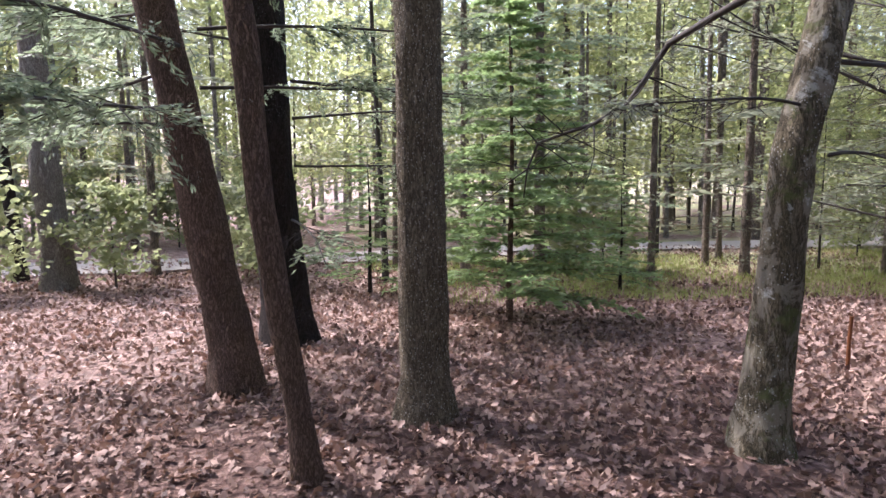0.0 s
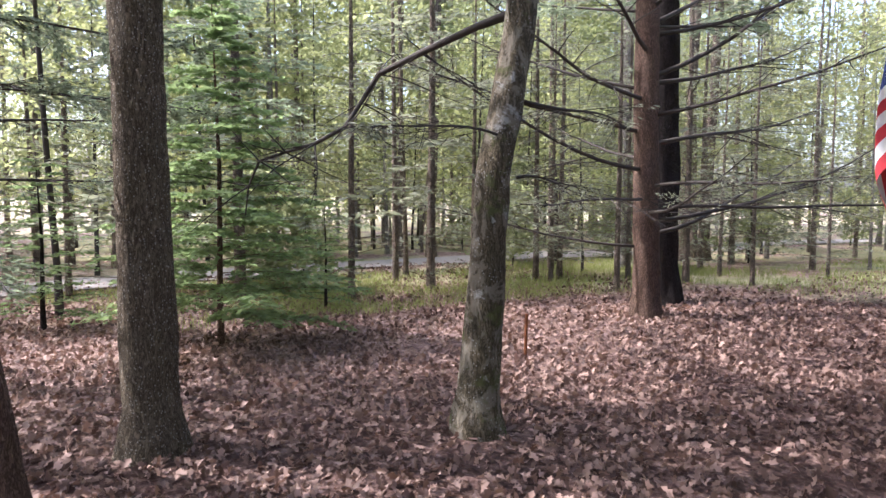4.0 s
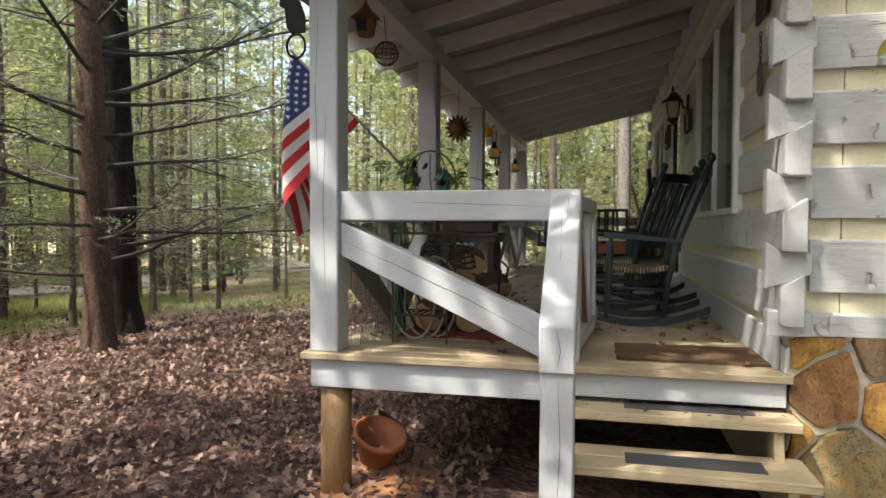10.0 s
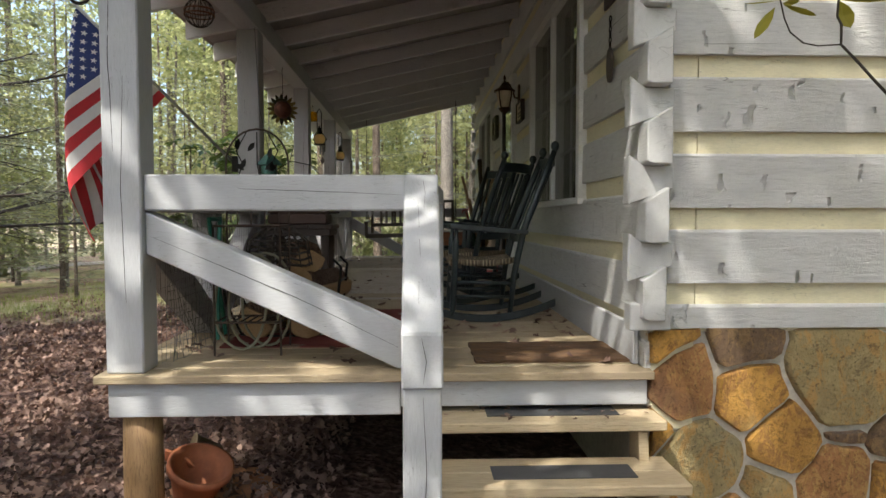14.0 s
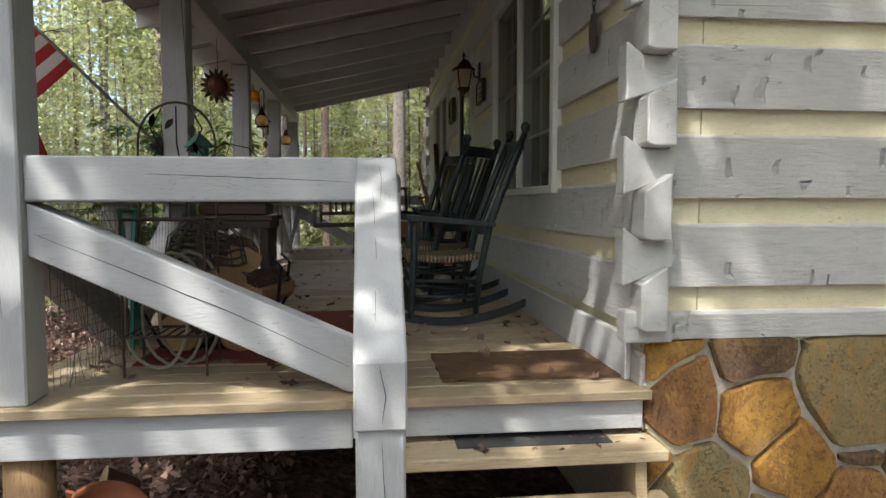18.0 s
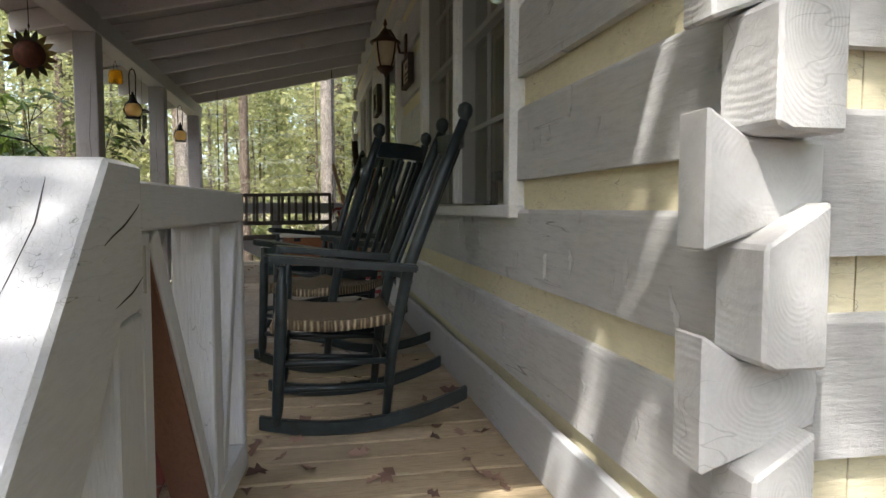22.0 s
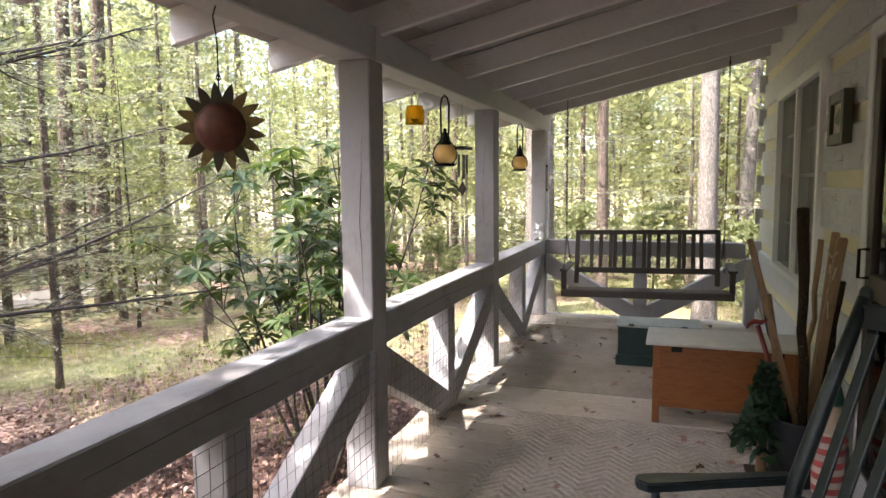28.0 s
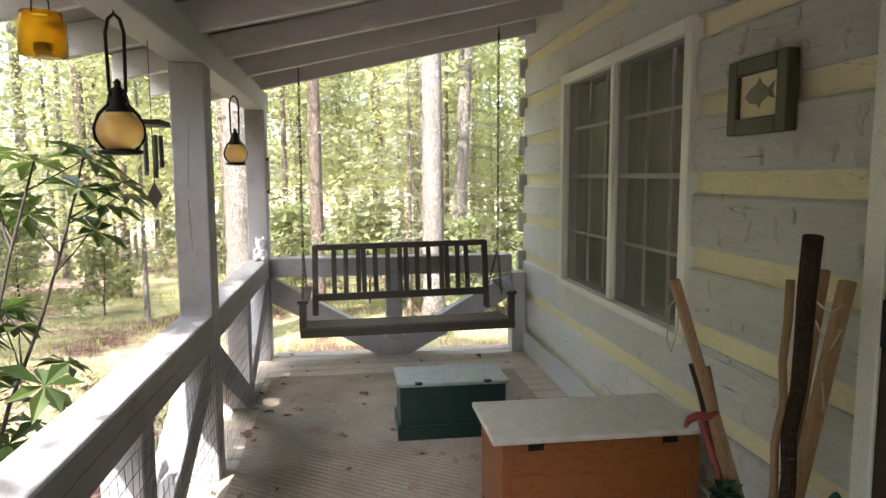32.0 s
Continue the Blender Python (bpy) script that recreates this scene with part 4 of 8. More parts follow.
for a, b, z0, z1 in ((d0, d0 + 0.08, DECK + 0.01, DZ1 - 0.075), (d1 - 0.08, d1, DECK + 0.01, DZ1 - 0.075), (d0 + 0.08, d1 - 0.08, DZ1 - 0.165, DZ1 - 0.075), (d0 + 0.08, d1 - 0.08, DECK + 0.01, DECK + 0.18), (d0 + 0.08, d1 - 0.08, 1.62, 1.72)):
    part("door_rail", box(a, b, WALL - 0.012, WALL + 0.022, z0, z1, 0.003), M_DARKWOOD, door)
part("pane", box(d0 + 0.08, d1 - 0.08, WALL + 0.002, WALL + 0.006, DECK + 0.18, 1.62), M_GLASS, door, "dark glass")
part("pane", box(d0 + 0.08, d1 - 0.08, WALL + 0.002, WALL + 0.006, 1.72, DZ1 - 0.165), M_GLASS, door, "dark glass")
part("door_leaf", box(d0, d1, WALL - 0.12, WALL - 0.08, DECK + 0.01, DZ1 - 0.075), M_DARKWOOD, door)
part("door_handle", tube([(d1 - 0.05, WALL + 0.022, 1.70), (d1 - 0.05, WALL + 0.06, 1.70), (d1 - 0.05, WALL + 0.06, 1.82), (d1 - 0.05, WALL + 0.022, 1.82)], 0.008, 6), M_IRON, door)
part("hinge", box(d1 + 0.0, d1 + 0.06, WALL + 0.031, WALL + 0.037, 1.10, 1.19), plain("brass", (0.55, 0.40, 0.12), 0.35, 0.9), door, "small brass hinge")



def crack(parent, pts, r=0.0016):
    """A dark drying crack: a thin thread half sunk into the face of a timber."""
    fine = []
    for a, b in zip(pts, pts[1:]):
        a, b = Vector(a), Vector(b)
        for i in range(6):
            p = a.lerp(b, i / 6)
            fine.append(p + Vector((noise.noise(p * 9), noise.noise(p * 9 + Vector((3, 0, 0))), noise.noise(p * 9 + Vector((0, 5, 0))))) * 0.003)
    fine.append(Vector(pts[-1]))
    n = len(fine)
    part("crack", tube(fine, [r * (0.25 + 0.75 * math.sin(math.pi * (i + 0.5) / n)) for i in range(n)], 4), M_CRACK, parent)


M_CRACK = plain("crack_dark", (0.03, 0.024, 0.02), 0.95)
crack(west, [(3.125, 0.55, 1.455), (3.125, 0.2, 1.445), (3.125, -0.15, 1.43)])
crack(west, [(3.1345, 0.86, 1.26), (3.1345, 0.3, 1.02), (3.1345, -0.14, 0.80)])
for y, x0, x1 in ((-0.225, 2.60, 3.02), (-0.245, 2.95, 3.10)):
    zf = lambda x: 0.9615 + (x - 2.52) * (1.512 - 0.962) / (3.11 - 2.52)
    crack(stair_rail, [(x0, y, zf(x0)), ((x0 + x1) / 2, y - 0.006, zf((x0 + x1) / 2)), (x1, y + 0.004, zf(x1))], 0.0009)
crack(stair_rail, [(2.5195, -0.235, 0.95), (2.5195, -0.25, 0.87), (2.5195, -0.24, 0.80)], 0.0014)
crack(stair_rail, [(2.5345, -0.24, 0.75), (2.5345, -0.25, 0.5), (2.5345, -0.235, 0.2)])
crack(stair_rail, [(3.08, -0.3043, 1.405), (3.16, -0.3043, 1.425), (3.25, -0.3043, 1.455)], 0.0011)
crack(stair_rail, [(3.12, -0.3043, 1.325), (3.2, -0.3043, 1.335), (3.262, -0.3043, 1.35)], 0.0011)
for x, y, z0, z1 in ((3.0995, 0.95, 1.0, 1.9), (3.0995, 0.99, 1.6, 2.4), (7.2195, 0.93, 1.6, 2.3), (9.3595, 0.96, 1.7, 2.4)):
    crack(west if x < 4 else roof, [(x, y, z0), (x, y + 0.012, (z0 + z1) / 2), (x, y - 0.004, z1)], 0.0014)
for i in range(1, 4):
    crack(roof, [(POST_X[i] + 0.3, POST_Y - PW / 2, 1.44), (POST_X[i] + 0.9, POST_Y - PW / 2, 1.45), (POST_X[i] + 1.5, POST_Y - PW / 2, 1.435)], 0.0014)
# ---- trees ----
def limb_points(p, d, length, n, droop, rng, wander=0.12):
    pts = [Vector(p)]
    d = Vector(d).normalized()
    for i in range(n):
        d = (d + Vector((rng.uniform(-1, 1), rng.uniform(-1, 1), rng.uniform(-0.6, 0.6))) * wander + Vector((0, 0, droop))).normalized()
        pts.append(pts[-1] + d * length / n)
    return pts


def trunk_tube(bm, base, pts_xyz, radii, n=18, rough=0.10, step=0.16):
    """A trunk with a flared foot through (dx, dy, z) points."""
    pts = [Vector(base) + Vector(p) for p in pts_xyz]
    fine, rr = [], []
    for i in range(len(pts) - 1):
        steps_n = max(2, int((pts[i + 1] - pts[i]).length / step))
        for k in range(steps_n):
            s = k / steps_n
            fine.append(pts[i].lerp(pts[i + 1], s))
            rr.append(radii[i] * (1 - s) + radii[i + 1] * s)
    fine.append(pts[-1])
    rr.append(radii[-1])
    return tube(fine, rr, n, bm, rough, True)


def leaf_tree(name, rng, height, r0, first, spread, n_limbs, n_leaf, size, mat_leaf, mat_bark, droop=-0.02, lean=(0, 0), up=0.5, clump=0.28, bare=0.25):
    """A broadleaf or pine: bent trunk, limbs, twigs, and leaves gathered round the twigs."""
    t = thing(name, "", "tree")
    bm = bmesh.new()
    bx, by = rng.uniform(-0.25, 0.25) + lean[0], rng.uniform(-0.25, 0.25) + lean[1]
    prof = [(0, 0, -0.15), (0, 0, 0.08), (0.01, 0.0, 0.45), (bx * 0.3, by * 0.3, height * 0.3), (bx * 0.8, by * 0.6, height * 0.62), (bx, by, height * 0.98)]
    trunk_tube(bm, (0, 0, 0), prof, [r0 * 1.7, r0 * 1.35, r0 * 1.04, r0 * 0.85, r0 * 0.55, r0 * 0.08], 8, 0.06, 0.6)

    def axis(z):
        for a, b in zip(prof, prof[1:]):
            if a[2] <= z <= b[2]:
                s = (z - a[2]) / (b[2] - a[2])
                return Vector(a).lerp(Vector(b), s)
        return Vector(prof[-1])
    centres = []
    for i in range(n_limbs):
        s = (i + rng.random()) / n_limbs
        z = first + (height * 0.97 - first) * s
        a = rng.uniform(0, 2 * math.pi)
        length = spread * (1.05 - 0.75 * s) * rng.uniform(0.6, 1.15)
        d = Vector((math.cos(a), math.sin(a), up * rng.uniform(0.4, 1.2)))
        pts = limb_points(axis(z), d, length, 5, droop, rng)
        rl = max(0.005, min(0.022, r0 * 0.2) * (1 - 0.6 * s))
        tube(pts, [rl, rl * 0.8, rl * 0.6, rl * 0.45, rl * 0.3, rl * 0.15], 3, bm, 0, False)
        for k in range(3, 6):
            for _ in range(1 + k % 2):
                q = limb_points(pts[k - 1].lerp(pts[k], rng.random()), (rng.uniform(-1, 1), rng.uniform(-1, 1), rng.uniform(-0.3, 0.6)), length * rng.uniform(0.2, 0.4), 2, droop, rng)
                tube(q, [rl * 0.3, rl * 0.2, rl * 0.1], 3, bm, 0, False)
                centres += q[1:]
        centres += pts[2:]
    part("trunk", bm, mat_bark, t, smooth=True)
    nr = np.random.RandomState(rng.randrange(10 ** 6))
    c = np.array([tuple(v) for v in centres])
    keep = nr.rand(len(c)) > bare
    c = c[keep]
    per = max(1, int(n_leaf / max(1, len(c))))
    at = np.repeat(c, per, axis=0) + nr.normal(size=(len(c) * per, 3)) * clump * np.array([1, 1, 0.6])
    quads("crown", leaf_quads(at, size, nr, 1.7, 0.35), mat_leaf, t)
    return t


def hemlock(name, rng, height, r0, first, spread, n_limbs, mat_leaf, mat_bark, sprays=26, size=0.055, droop=-0.06, dens=1.0):
    """A hemlock: straight stem, level to drooping boughs, flat sprays of needles along them."""
    t = thing(name, "", "tree")
    bm = bmesh.new()
    trunk_tube(bm, (0, 0, 0), [(0, 0, -0.12), (0, 0, 0.06), (0, 0, 0.4), (0.03, 0.02, height * 0.5), (0, 0.04, height)], [r0 * 1.5, r0 * 1.25, r0, r0 * 0.65, r0 * 0.08], 8, 0.05, 0.5)
    at, along = [], []
    for i in range(n_limbs):
        s = (i + rng.random()) / n_limbs
        z = first + (height - first) * s
        a = i * 2.4 + rng.uniform(-0.5, 0.5)
        length = spread * (1.0 - 0.85 * s) * rng.uniform(0.7, 1.15) + 0.12
        pts = limb_points((0.03 * z / height, 0.03 * z / height, z), (math.cos(a), math.sin(a), 0.18), length, 6, droop, rng, 0.06)
        rl = max(0.003, (0.0045 + 0.002 * spread) * (1 - 0.7 * s))
        tube(pts, [rl, rl * 0.85, rl * 0.7, rl * 0.5, rl * 0.35, rl * 0.22, rl * 0.1], 3, bm, 0, False)
        for k in range(sprays):
            f = 0.12 + 0.88 * (k + rng.random()) / sprays
            j = min(5, int(f * 6))
            p = pts[j].lerp(pts[j + 1], f * 6 - j)
            d = (pts[j + 1] - pts[j]).normalized()
            sd = Vector((-d.y, d.x, 0)).normalized() * rng.choice((-1, 1))
            tip = (d * 0.8 + sd + Vector((0, 0, rng.uniform(-0.35, 0.12)))).normalized()
            ln = length * 0.30 * (1.1 - f * 0.6) * rng.uniform(0.6, 1.2)
            if k % 3 == 0:
                tube([p, p + tip * ln], [0.003, 0.001], 3, bm, 0, False)
            m = max(3, int(ln / 0.030 * dens))
            for q in range(m):
                g = (q + rng.random()) / m
                at.append(p + tip * ln * g + Vector((rng.uniform(-1, 1), rng.uniform(-1, 1), rng.uniform(-0.5, 0.5))) * 0.03)
                along.append(tip + sd * rng.uniform(-0.8, 0.8))
    part("trunk", bm, mat_bark, t, smooth=True)
    nr = np.random.RandomState(rng.randrange(10 ** 6))
    quads("crown", leaf_quads(np.array([tuple(v) for v in at]), size * 0.6, nr, 3.2, 0.5, np.array([tuple(v) for v in along])), mat_leaf, t)
    return t


def set_tree(proto, x, y, turn, scale, label, group):
    m = Matrix.Translation((x, y, ground_z(x, y) - 0.03)) @ Matrix.Rotation(turn, 4, "Z")
    c = copy_thing(proto, m)
    c.matrix_basis = m @ Matrix.Scale(scale, 4)
    tagged(c, label, "tree", group)
    return c


tr = random.Random(21)
PROTO = {
    "tall": [leaf_tree("forest_tree", tr, 17, 0.125, 6.5, 2.6, 16, 380, 0.15, M_LEAF_LIGHT, M_BARK_FAR_HAZY, up=0.6, clump=0.34),
             leaf_tree("forest_tree", tr, 15, 0.095, 5.0, 2.2, 16, 380, 0.15, M_LEAF_LIGHT, M_BARK_FARB_HAZY, up=0.5, clump=0.32),
             leaf_tree("forest_tree", tr, 18, 0.15, 7.5, 2.6, 15, 380, 0.15, M_LEAF_MID, M_BARK_FARB_HAZY, up=0.3, clump=0.32)],
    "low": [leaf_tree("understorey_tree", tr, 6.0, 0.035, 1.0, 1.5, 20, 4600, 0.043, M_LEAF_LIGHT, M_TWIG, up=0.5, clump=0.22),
            leaf_tree("understorey_tree", tr, 7.5, 0.05, 1.4, 1.9, 22, 5000, 0.046, M_LEAF_LIGHT, M_BARK_FAR_HAZY, up=0.4, clump=0.26),
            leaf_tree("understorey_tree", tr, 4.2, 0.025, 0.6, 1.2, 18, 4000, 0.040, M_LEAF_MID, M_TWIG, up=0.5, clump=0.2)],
    "thin": [leaf_tree("slim_tree", tr, 11, 0.06, 5.0, 1.4, 12, 2200, 0.11, M_LEAF_LIGHT, M_BARK_FAR_HAZY, up=0.5, clump=0.3),
             leaf_tree("slim_tree", tr, 9, 0.045, 4.0, 1.2, 10, 1800, 0.10, M_LEAF_MID, M_BARK_FARB_HAZY, up=0.5, clump=0.3, lean=(0.5, 0.2))],
    "east": [leaf_tree("young_tree", tr, 6.5, 0.04, 0.8, 1.7, 20, 5200, 0.050, M_LEAF_EAST, M_BARK_FAR_HAZY, up=0.4, clump=0.28),
             leaf_tree("young_tree", tr, 8.5, 0.05, 1.2, 2.0, 22, 5600, 0.054, M_LEAF_EAST, M_BARK_FAR_HAZY, up=0.3, clump=0.3)],
    "far": [leaf_tree("woodland_tree", tr, 6.5, 0.05, 0.8, 1.8, 11, 1350, 0.075, M_LEAF_LIGHT, M_BARK_FARB_HAZY, up=0.4, clump=0.3),
            leaf_tree("woodland_tree", tr, 7.2, 0.05, 1.0, 1.9, 11, 1350, 0.075, M_LEAF_MID, M_BARK_FAR_HAZY, up=0.4, clump=0.3)],
    "pole": [leaf_tree("slim_tree", tr, 13, 0.075, 5.0, 1.3, 9, 420, 0.11, M_LEAF_LIGHT, M_BARK_FAR_HAZY, up=0.3),
             leaf_tree("slim_tree", tr, 12, 0.10, 3.0, 1.5, 10, 420, 0.11, M_LEAF_MID, M_BARK_FARB_HAZY, up=0.1),
             leaf_tree("slim_tree", tr, 10, 0.045, 2.0, 1.3, 10, 600, 0.09, M_LEAF_LIGHT, M_BARK_FARB_HAZY, up=0.2, lean=(0.3, -0.2)),
             leaf_tree("slim_tree", tr, 12, 0.06, 4.0, 1.2, 8, 420, 0.11, M_LEAF_LIGHT, M_BARK_FARB_HAZY, up=0.2)],
    "twiggy": [hemlock("hemlock_tree", tr, 7.5, 0.06, 0.5, 2.6, 40, M_NEEDLE_GREY, M_BARK_FARB_HAZY, 14, 0.045, dens=0.5),
               hemlock("hemlock_tree", tr, 6.0, 0.045, 0.4, 2.2, 36, M_NEEDLE_GREY, M_BARK_FARB_HAZY, 13, 0.045, -0.02, dens=0.45)],
    "hem": [hemlock("hemlock_tree", tr, 9.0, 0.10, 0.9, 2.3, 44, M_NEEDLE, M_BARK_FARB_HAZY, 18, 0.07, dens=0.7),
            hemlock("hemlock_tree", tr, 6.0, 0.05, 0.6, 1.6, 40, M_NEEDLE_GREY, M_BARK_FARB_HAZY, 16, 0.065, dens=0.6)],
    "bush": [leaf_tree("shrub", tr, 1.6, 0.015, 0.15, 0.9, 14, 1500, 0.07, M_LEAF_MID, M_TWIG, up=0.7, clump=0.14, bare=0.1)],
}
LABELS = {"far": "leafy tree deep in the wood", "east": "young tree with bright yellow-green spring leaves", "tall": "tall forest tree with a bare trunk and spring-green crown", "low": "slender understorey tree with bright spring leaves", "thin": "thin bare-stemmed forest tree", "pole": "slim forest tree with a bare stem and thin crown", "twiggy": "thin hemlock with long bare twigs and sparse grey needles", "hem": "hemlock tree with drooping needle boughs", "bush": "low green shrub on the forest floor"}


def road_y(x):
    """Middle line of the gravel road through the wood."""
    return 12.2 + 0.6 * math.sin(x * 0.22) - 0.02 * x


def free_of(x, y):
    """Keeps the wild trees off the house, the clearing and the walk."""
    if -12 < x < 13.6 and -10 < y < 2.4:
        return False
    if -3.5 < x < 8.8 and y < 7.6 and y > 0:
        return False
    if x < 3 and -9 < y < 3:
        return False
    if 8.8 <= x < 15.0 and y < 4.6 and y > -10:
        return False
    if abs(y - road_y(x)) < 1.15:
        return False
    return True


def in_glade(x, y, kind):
    """The open glade on the sunny side of the clearing."""
    return kind not in ("pole", "bush") and -10.5 < x < -3.2 and 7.2 < y < 13.5


placed = []


def scatter(kind, count, area, gap, scale=(0.8, 1.2)):
    x0, x1, y0, y1 = area
    done = tries = 0
    while done < count and tries < count * 40:
        tries += 1
        x, y = tr.uniform(x0, x1), tr.uniform(y0, y1)
        if kind in ("tall", "pole", "thin", "hem") and -10 < x < 2 and 8 < y < 15.5 and tr.random() < 0.65 or kind in ("low", "twiggy") and -8 < x < 2.5 and y < 13 and tr.random() < 0.55:
            continue
        if not free_of(x, y) or any(math.hypot(x - a, y - b) < gap for a, b in placed):
            continue
        placed.append((x, y))
        s, proto, turn = tr.uniform(*scale), tr.choice(PROTO[kind]), tr.uniform(0, 6.28)
        if not in_glade(x, y, kind) and not (kind == "pole" and x > 2 and done % 2):
            set_tree(proto, x, y, turn, s, LABELS[kind], "trees of the forest")
        done += 1


scatter("tall", 15, (-14, 20, 8, 24), 1.3)
scatter("tall", 18, (15, 34, -10, 20), 1.5)
scatter("pole", 48, (-15, 21, 9, 30), 0.6)
scatter("pole", 22, (2, 17, 9, 19), 0.5, (0.8, 1.3))
scatter("pole", 32, (14.5, 36, -10, 20), 0.7)
scatter("thin", 16, (-12, 18, 8, 22), 0.7)
scatter("thin", 10, (15, 30, -8, 16), 0.8)
scatter("twiggy", 11, (-5, 14.5, 7.4, 13), 0.9)
scatter("twiggy", 8, (13, 22, -6, 12), 1.0)
scatter("low", 62, (-14, 18, 8.5, 26), 0.9)
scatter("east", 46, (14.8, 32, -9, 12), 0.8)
scatter("hem", 6, (-12, 18, 8, 18), 1.2)
scatter("hem", 7, (15, 26, -8, 14), 1.2)
scatter("bush", 22, (-10, 16, 8, 16), 0.8)
scatter("bush", 16, (15, 24, -7, 12), 0.8)
# unseen trees west of the walk, added to close off low sky
scatter("tall", 14, (-20, -6, -14, 8), 1.6)
scatter("far", 22, (-24, -9, -16, 9), 1.2, (1.4, 2.0))
scatter("bush", 14, (-16, -7, -12, 6), 1.0, (1.2, 2.0))
scatter("far", 46, (-24, 40, 24, 38), 1.0, (1.8, 2.8))
scatter("far", 22, (30, 42, -16, 24), 1.0, (1.8, 2.8))
scatter("low", 30, (3, 24, 9, 22), 0.7, (0.9, 1.4))
# three more unseen belts, added to darken the porch from its open ends
scatter("far", 34, (-34, -13, -26, 7), 1.0, (2.0, 3.0))
scatter("far", 20, (-14, 4, -28, -11), 1.0, (2.0, 3.0))
scatter("far", 18, (14, 32, -28, -9), 1.0, (2.0, 3.0))
scatter("hem", 9, (-9, 16, 8.5, 17), 0.9, (0.9, 1.4))
# unseen rows southwest of the steps, added to block skylight
for i in range(16):
    x, y = -7.5 + 0.6 * i, -4.6 - 3.0 * (i % 3) - 0.9 * math.sin(i * 1.7)
    set_tree(PROTO["far"][i % 2], x, y, i * 1.1, 1.35 + 0.2 * (i % 3), LABELS["far"], "trees of the forest")
for i, (x, y, k) in enumerate(((7.6, 6.6, 0.5), (8.7, 7.3, 0.6), (9.7, 5.7, 0.42), (10.7, 6.9, 0.55), (8.2, 8.4, 0.6), (11.9, 5.6, 0.45), (13.0, 6.4, 0.6), (12.6, 4.2, 0.35), (6.2, 8.3, 0.5), (14.4, 4.6, 0.5), (9.0, 6.4, 0.6), (10.4, 8.2, 0.7), (11.6, 7.9, 0.6), (7.6, 8.0, 0.6))):
    set_tree(PROTO["twiggy"][i % 2], x, y, i * 1.3, k * 1.45, LABELS["twiggy"], "trees of the forest")
for i, (x, y, k) in enumerate(((9.2, 8.8, 0.7), (10.9, 8.2, 0.6), (7.2, 9.2, 0.7), (12.6, 7.4, 0.7), (14.0, 5.8, 0.6))):
    set_tree(PROTO["low"][i % 3], x, y, i * 2.1, k, LABELS["low"], "trees of the forest")
# airy young trees that fill the gaps between the stems
tr = random.Random(77)
PROTO["airy"] = [leaf_tree("young_tree", tr, 7.0, 0.04, 0.8, 1.9, 16, 2000, 0.075, M_LEAF_EAST, M_BARK_FAR_HAZY, up=0.4, clump=0.34),
                 leaf_tree("young_tree", tr, 8.5, 0.045, 1.2, 2.2, 18, 2200, 0.08, M_LEAF_LIGHT, M_BARK_FAR_HAZY, up=0.3, clump=0.36)]
LABELS["airy"] = "airy young tree with thin spring-green foliage"
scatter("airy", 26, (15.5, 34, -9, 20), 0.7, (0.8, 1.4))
scatter("airy", 30, (2, 22, 13.5, 26), 0.7, (0.9, 1.5))
scatter("airy", 16, (-14, 3, 14, 24), 0.7, (0.9, 1.5))
for protos in PROTO.values():
    for ob in protos:
        for o in list(ob.children_recursive) + [ob]:
            bpy.data.objects.remove(o)


def near_trunk(name, label, base, pts, radii, mat, n=28, rough=0.12, crown=None, tight=0.12, limbs=18, fan=None):
    t = thing(name, label, "tree", (base[0], base[1], 0))
    g = ground_z(*base)
    bm = bmesh.new()
    trunk_tube(bm, (base[0], base[1], g), pts, radii, n, rough)
    part("trunk", bm, mat, t, smooth=True)
    if crown:
        z0, z1, spread, count, leaf, size = crown
        rng = random.Random(int(base[0] * 100 + base[1] * 37))
        nr = np.random.RandomState(rng.randrange(9999))
        lb, at = bmesh.new(), []
        top = Vector((base[0], base[1], g)) + Vector(pts[-1])
        low = Vector((base[0], base[1], g)) + Vector(pts[-2])
        for i in range(limbs):
            z = z0 + (z1 - z0) * (i + rng.random()) / limbs
            p = low.lerp(top, max(0, min(1, (z - low.z) / (top.z - low.z))))
            a = i * 2.4 + rng.uniform(-0.4, 0.4) if fan is None else (i % 3 == 0) * math.pi + rng.uniform(-fan, fan)
            q = limb_points((p.x, p.y, z), (math.cos(a), math.sin(a), 0.15), spread * rng.uniform(0.6, 1.1) * (1.1 - 0.6 * (z - z0) / (z1 - z0)), 6, -0.02, rng, 0.1)
            tube(q, [0.03, 0.026, 0.02, 0.015, 0.011, 0.007, 0.003], 5, lb, 0, False)
            for k in range(1, 7):
                m = count // (6 * limbs)
                at += [tuple(q[k - 1].lerp(q[k], rng.random()) + Vector((rng.gauss(0, tight), rng.gauss(0, tight), rng.gauss(0, min(tight, 0.2))))) for _ in range(m)]
        part("limb", lb, M_TWIG, t, smooth=True)
        quads("crown", leaf_quads(at, size, nr, 1.8, 0.4), leaf, t)
    return t


# the trunks that stand close by the walk
near_trunk("tree", "leaning brown-barked hemlock trunk", (-0.64, 4.42), [(0, 0, -0.2), (0, 0, 0.04), (-0.01, 0, 0.3), (-0.28, 0.05, 1.9), (-0.60, 0.1, 3.6), (-1.2, 0.2, 11.0)], [0.24, 0.19, 0.145, 0.125, 0.11, 0.04], M_BARK_BROWN, crown=(4.6, 11, 2.4, 380, M_NEEDLE, 0.12))
